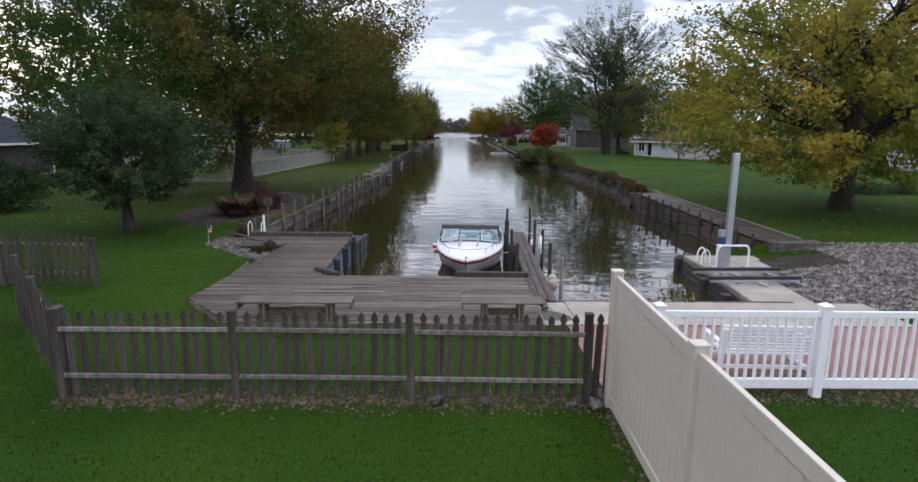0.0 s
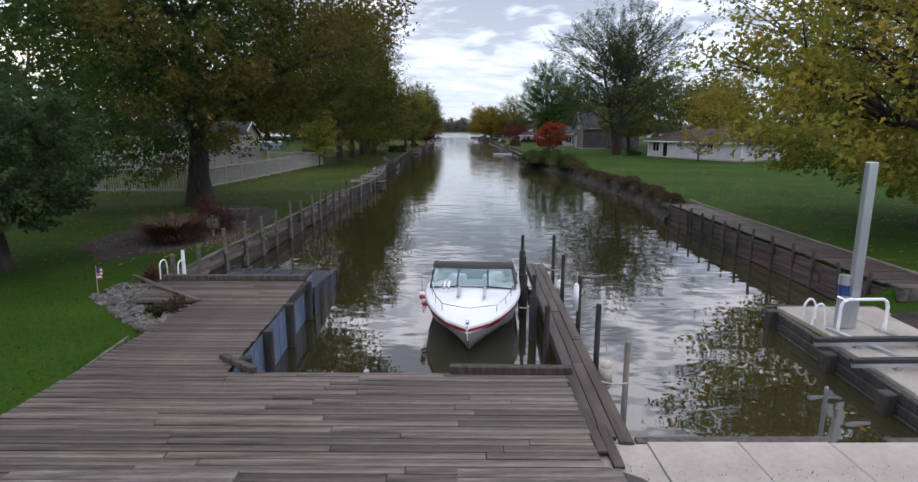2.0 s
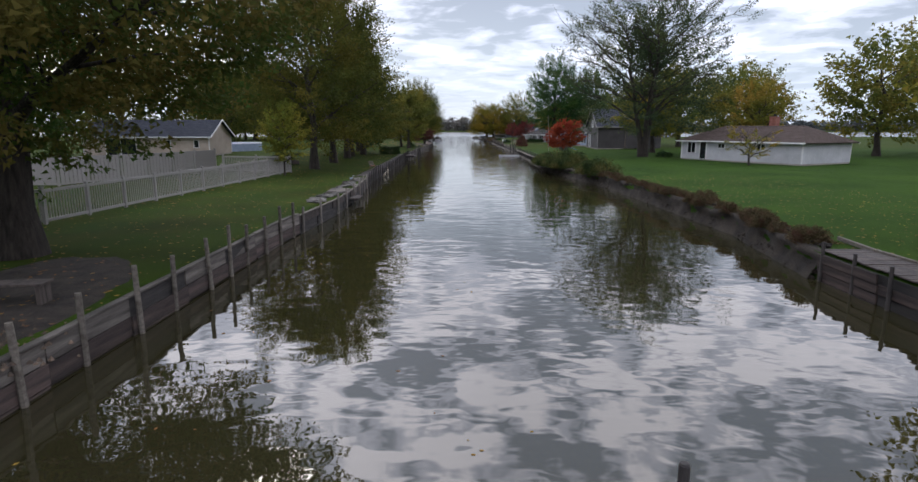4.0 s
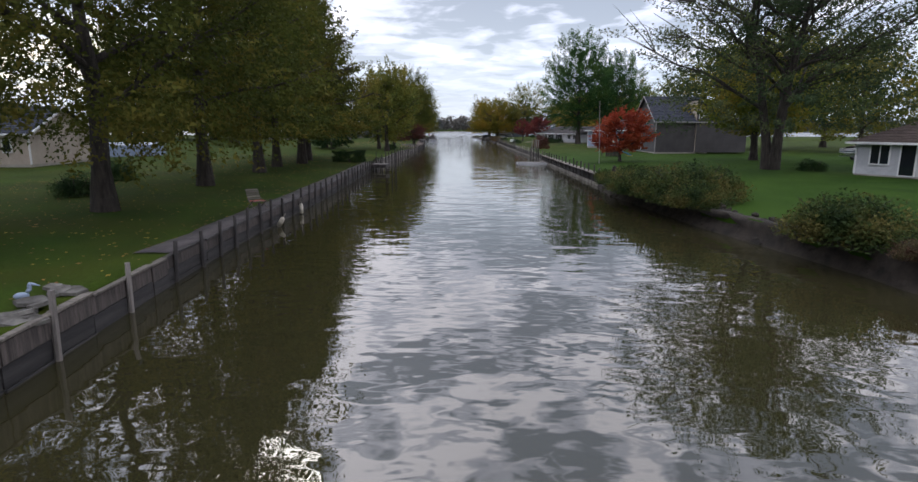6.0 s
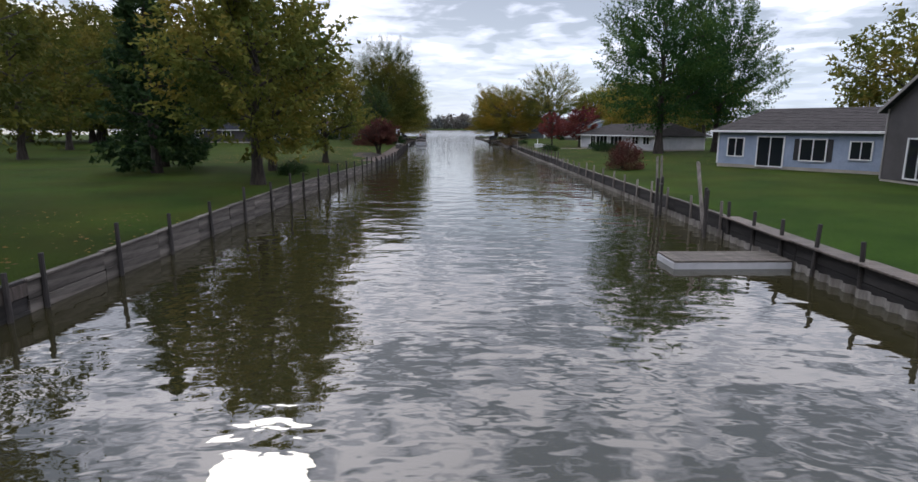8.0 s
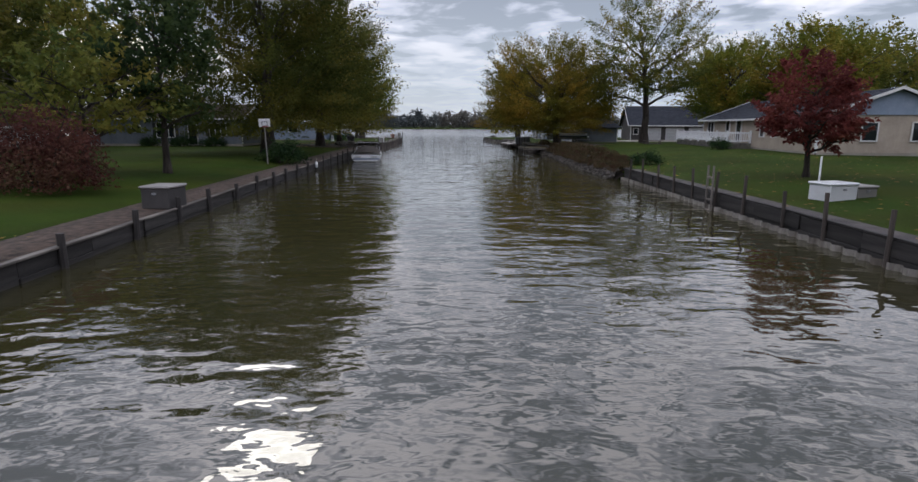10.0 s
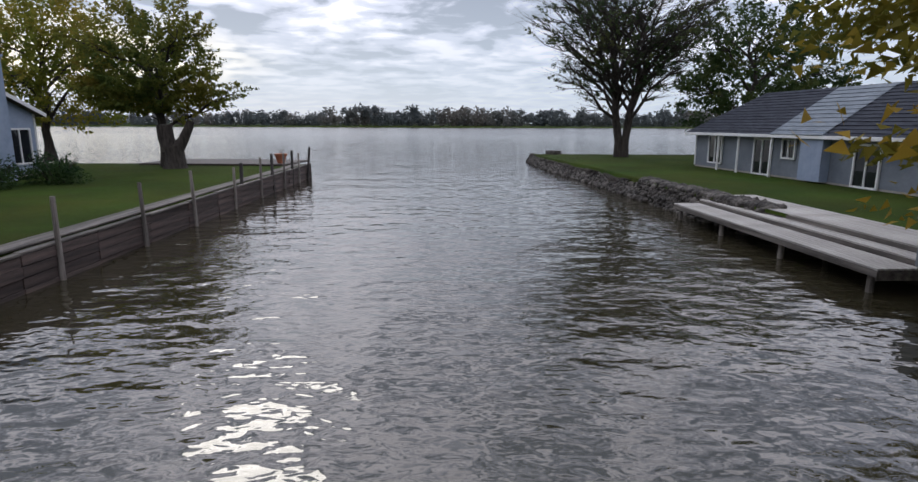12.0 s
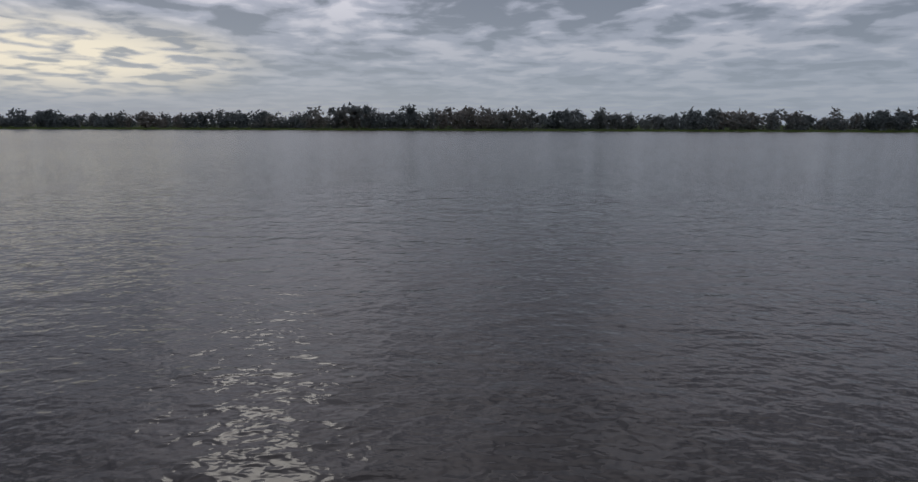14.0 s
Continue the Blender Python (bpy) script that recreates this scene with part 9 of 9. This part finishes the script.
def play_tower():
    t = thing("play_tower", "small wooden play tower with green roof and yellow slide", "playset", pose(16.0, 108.6, 0, 0, 0, 8))
    for x in (-0.65, 0.65):
        for y in (-0.6, 0.6):
            bm = bmesh.new(); box(bm, (x, y, 0.75), (0.09, 0.09, 1.5), 0, 0.008); part("post", bm, M["picket"], t)
    bm = bmesh.new(); box(bm, (0, 0, 0.5), (1.4, 1.3, 0.05)); part("platform", bm, M["picket"], t)
    for k in range(9):
        bm = bmesh.new(); box(bm, (-0.6 + 0.15 * k, -0.62, 0.42), (0.12, 0.03, 0.75)); part("board", bm, M["picket"], t)
    for s in (-1, 1):
        bm = bmesh.new(); box(bm, (0, s * 0.38, 1.66), (1.6, 0.95, 0.04), 0, 0, rx=s * -24); part("roof_panel", bm, M["green_paint"], t)
    for x in (-0.3, 0.3):
        bm = bmesh.new(); box(bm, (x, -0.645, 0.98), (0.32, 0.02, 0.36)); part("window_panel", bm, M["rope"], t)
    bm = bmesh.new()
    for a, b in zip([(0.7, 0.62), (1.1, 0.52), (1.6, 0.28), (2.0, 0.08)], [(1.1, 0.52), (1.6, 0.28), (2.0, 0.08), (2.4, 0.05)]):
        mx, mz = (a[0] + b[0]) / 2, (a[1] + b[1]) / 2
        box(bm, (mx, -0.1, mz), (math.hypot(b[0] - a[0], b[1] - a[1]) + 0.03, 0.42, 0.05), 0, 0, ry=math.degrees(math.atan2(a[1] - b[1], b[0] - a[0])))
    part("slide", bm, M["yellow_plastic"], t)
    for y in (-0.33, 0.13):
        bm = bmesh.new(); rod(bm, (0.7, y, 0.72), (2.2, y, 0.12), 0.05, 0.05, 6); part("slide_side", bm, M["blue_plastic"], t)


play_tower()
pile(12.1, 97.0, 5.2, 0.022, "vinyl_grey", "tall thin white flagpole on the lawn", (0, -2), foot=-0.2)


def floating_dock(x, y, w, d, z, rz, label, material="deck"):
    t = thing("floating_dock", label, "dock", pose(x, y, z, 0, 0, rz))
    n = max(4, int(w / 0.15))
    for i in range(n):
        bm = bmesh.new(); box(bm, (-w / 2 + w * (i + 0.5) / n, 0, 0.1), (w / n - 0.012, d, 0.04), 0, 0.004); part("plank", bm, M[material], t)
    bm = bmesh.new(); box(bm, (0, 0, -0.05), (w, d, 0.24), 0, 0.02); part("float", bm, M["siding_white" if material == "rail" else "pile"], t)
    return t


floating_dock(7.7, 108.4, 3.1, 1.2, WATER + 0.1, 2, "small pale floating dock at the seawall", "rail")
floating_dock(-6.85, 97.6, 1.3, 2.0, WATER + 0.5, -3, "grey timber platform standing off the seawall", "pier")
for x, y in ((-5.7, 98.6), (-5.5, 97.9), (-5.7, 96.3), (-7.4, 98.9)):
    pile(x, y, 0.8, 0.04, "pile", "dark timber mooring post beside the platform")


def lift_frame(x, y, rz):
    t = thing("boat_lift", "dark steel boat lift posts leaning at the seawall", "boat lift", pose(x, y, -0.1, 0, 0, rz))
    for k in range(2):
        bm = bmesh.new(); rod(bm, (0.9 * k, 0, -0.6), (0.9 * k + 1.1, 0.3, 1.7), 0.05, 0.05, 6); part("arm", bm, M["post"], t)
        bm = bmesh.new(); rod(bm, (0.9 * k, 0, -1.2), (0.9 * k, 0, 0.9), 0.06, 0.06, 6); part("upright", bm, M["pile"], t)
    bm = bmesh.new(); rod(bm, (0, 0, 0.6), (0.9, 0, 0.6), 0.04, 0.04, 6); part("cross_bar", bm, M["pile"], t)


lift_frame(8.6, 116.5, 60)
lift_frame(8.7, 112.0, 70)


def trailer_boat(x, y, rz, label, cover="gel_white", s=0.85):
    t = copy_thing(b2, pose(x, y, 0.75 * s, 0, 0, rz))
    t.scale = (s, s, s)
    tagged(t, label)
    r = thing("boat_trailer", "grey boat trailer standing on the lawn", "trailer", pose(x, y, 0, 0, 0, rz))
    bm = bmesh.new()
    for k in (-0.55, 0.55):
        box(bm, (k, 2.6, 0.42), (0.09, 6.0, 0.1))
    box(bm, (0, 1.5, 0.42), (1.5, 0.1, 0.1)); box(bm, (0, 3.5, 0.42), (1.2, 0.1, 0.1))
    part("frame", bm, M["steel_grey"], r)
    for k in (-0.85, 0.85):
        bm = bmesh.new(); rod(bm, (k - 0.09, 1.6, 0.3), (k + 0.09, 1.6, 0.3), 0.3, 0.3, 14); w = part("tyre", bm, M["black"], r)
        bm = bmesh.new(); rod(bm, (k - 0.1, 1.6, 0.3), (k + 0.1, 1.6, 0.3), 0.15, 0.15, 10); part("rim", bm, M["steel_grey"], w)


trailer_boat(36.2, 101.0, -75, "white motorboat under canvas standing on a trailer")
trailer_boat(17.2, 238.3, 78, "dark boat under a blue cover parked on a trailer", "navy_cloth")

# fenders and oddments on the walls
fender(-6.72, 68.3, -0.6, 0.5, 0.09, "rope", "grubby tan fender hanging on the seawall", rx=25, ry=35)
fender(-6.85, 71.7, -0.55, 0.45, 0.08, "rope", "grubby tan fender hanging on the seawall")
fender(-8.75, 200.2, -0.42, 0.4, 0.09)


def bird_statue(x, y):
    t = thing("bird_statue", "pale painted water bird ornament sitting on the bank", "statue", pose(x, y, 0.02, 0, 0, 30))
    bm = bmesh.new()
    bmesh.ops.create_uvsphere(bm, u_segments=14, v_segments=10, radius=0.2, matrix=pose(0, 0, 0.18) @ Matrix.Diagonal((1.4, 0.8, 0.75, 1)))
    tube(bm, [Vector((0.2, 0, 0.32)), Vector((0.32, 0, 0.45)), Vector((0.28, 0, 0.58)), Vector((0.36, 0, 0.66))], 0.075, 8)
    rod(bm, (0.36, 0, 0.64), (0.66, 0, 0.52), 0.07, 0.015, 8)
    part("body", bm, M["siding_blue"], t, smooth=True)
    t.scale = (0.42, 0.42, 0.42)


bird_statue(-7.4, 56.2)


def lawn_chair(x, y, rz):
    t = thing("lawn_chair", "old wooden folding chair with red slats lying on the path", "chair", pose(x, y, -0.12, 0, 0, rz))
    for k in range(6):
        bm = bmesh.new(); box(bm, (0, -0.2 + 0.09 * k, 0.26), (0.5, 0.07, 0.02), 0, 0.003); part("seat_slat", bm, M["red_cloth" if k % 2 else "rail"], t)
    for k in range(5):
        bm = bmesh.new(); box(bm, (0, 0.32 + 0.06 * k, 0.32 + 0.08 * k), (0.5, 0.02, 0.07), 0, 0.003, rx=-35); part("back_slat", bm, M["rail"], t)
    for s in (-0.26, 0.26):
        bm = bmesh.new(); rod(bm, (s, -0.3, 0), (s, 0.3, 0.33), 0.022, 0.022, 6); part("leg", bm, M["rail"], t)
        bm = bmesh.new(); rod(bm, (s, 0.35, 0), (s, -0.25, 0.3), 0.022, 0.022, 6); part("leg", bm, M["rail"], t)


lawn_chair(-7.72, 68.8, 40)


def bank_frame():
    t = thing("garden_bench", "low grey bench frame behind the ornamental bed", "bench", pose(-9.1, 27.9, 0, 0, 0, 8))
    bm = bmesh.new(); box(bm, (0, 0, 0.42), (1.9, 0.45, 0.05), 0, 0.006); part("seat", bm, M["picket"], t)
    for x in (-0.85, 0.85):
        bm = bmesh.new(); box(bm, (x, 0, 0.2), (0.09, 0.4, 0.42), 0, 0.006); part("leg", bm, M["picket"], t)
    s = thing("notice_board", "small framed board on a post by the seawall", "sign", pose(-8.1, 24.5, 0, 0, 0, 15))
    bm = bmesh.new(); box(bm, (0, 0, 0.35), (0.06, 0.06, 0.7)); part("post", bm, M["post"], s)
    bm = bmesh.new(); box(bm, (0, -0.04, 0.45), (0.46, 0.03, 0.42), 0, 0.006); part("frame", bm, M["pile"], s)
    bm = bmesh.new(); box(bm, (0, -0.062, 0.45), (0.34, 0.01, 0.30)); part("panel", bm, M["rail"], s)
    bm = bmesh.new()
    box(bm, (-0.03, -0.07, 0.45), (0.04, 0.006, 0.2)); box(bm, (0.06, -0.07, 0.47), (0.05, 0.006, 0.12))
    part("bars", bm, M["black"], s)


bank_frame()


def wall_ladder(x, y):
    t = thing("wall_ladder", "grey timber ladder on the seawall", "ladder", pose(x, y, -0.2, 0, 0, 90))
    for s in (-0.22, 0.22):
        bm = bmesh.new(); box(bm, (s, 0, 0.0), (0.06, 0.06, 1.9), 0, 0.006); part("side", bm, M["post"], t)
    for k in range(4):
        bm = bmesh.new(); box(bm, (0, 0, -0.6 + 0.38 * k), (0.44, 0.05, 0.06), 0, 0.004); part("rung", bm, M["post"], t)


wall_ladder(9.35, 182.3)


def patio_clutter():
    rng = random.Random(77)
    for i in range(16):
        t = thing("patio_boulder", "dark rounded boulder beside the patio", "stone", pose(-12.4 + rng.uniform(-1.2, 1.2), 230.5 + rng.uniform(-3.5, 3.5), 0.12, 0, 0, rng.uniform(0, 360)))
        piece("stone", ROCKS[i % 7], t, Matrix.Scale(rng.uniform(0.2, 0.45), 4))
    g = thing("grill", "black covered barbecue grill on the patio", "grill", pose(-12.6, 233.4, 0, 0, 0, 30))
    bm = bmesh.new(); box(bm, (0, 0, 0.75), (0.9, 0.5, 0.4), 0, 0.1); part("hood", bm, M["black"], g)
    bm = bmesh.new(); box(bm, (0, 0, 0.32), (0.7, 0.45, 0.6), 0, 0.02); part("cabinet", bm, M["black"], g)
    bm = bmesh.new(); box(bm, (0.65, 0, 0.62), (0.4, 0.45, 0.04), 0, 0.01); part("side_shelf", bm, M["black"], g)
    for k in range(3):
        bm = bmesh.new(); box(bm, (0, 0, 0), (0.18, 3.4, 0.06), 0, 0.01)
        tagged(part("loose_plank", bm, M["rail"], None), "long weathered plank lying on the bank", "plank").matrix_basis = pose(-10.0 - 0.35 * k, 226.4, 0.05, 0, 0, 3 * k)


patio_clutter()


def pool():
    t = thing("swimming_pool", "round pale blue above-ground pool on the lawn", "pool", pose(-35, 107.5, 0))
    for k in range(24):
        a = 15 * k
        bm = bmesh.new(); box(bm, (0, 0, 0.6), (0.05, 1.05, 1.2)); part("panel", bm, M["siding_blue"], t).matrix_basis = pose(4 * math.cos(radians(a)), 4 * math.sin(radians(a)), 0, 0, 0, a)
    for k in range(24):
        a, b = radians(15 * k - 7.5), radians(15 * k + 7.5)
        bm = bmesh.new(); rod(bm, (4.02 * math.cos(a), 4.02 * math.sin(a), 1.2), (4.02 * math.cos(b), 4.02 * math.sin(b), 1.2), 0.07, 0.07, 6); part("top_rail", bm, M["vinyl_white"], t)
    bm = bmesh.new(); rod(bm, (0, 0, 1.02), (0, 0, 1.06), 3.95, 3.95, 32); part("pool_water", bm, M["blue_plastic"], t)


pool()
bm = bmesh.new(); box(bm, (0, 0, 0.3), (0.75, 0.5, 0.4), 0, 0.04)
cart = thing("garden_cart", "dark wooden garden cart under the tree", "cart", pose(-15.6, 71.9, 0, 0, 0, 20))
part("tub", bm, M["picket"], cart)
for k in (-0.3, 0.3):
    bm = bmesh.new(); rod(bm, (k - 0.03, -0.2, 0.14), (k + 0.03, -0.2, 0.14), 0.14, 0.14, 10); part("wheel", bm, M["black"], cart)
plant(make_tree(5.4, 1.7, "gold", "slim young yellow tree beside the garden fence", 71, 0.06, 0.2, 150, 40, 0.11, "round", limbs=9, spread=0.2), -13.0, 59.9)


for lx, ly in ((10.4, 235.9), (11.4, 233.1)):
    pile(lx, ly, 1.45, 0.028, "black", "thin black garden post on the lakeside lawn", foot=-0.2)
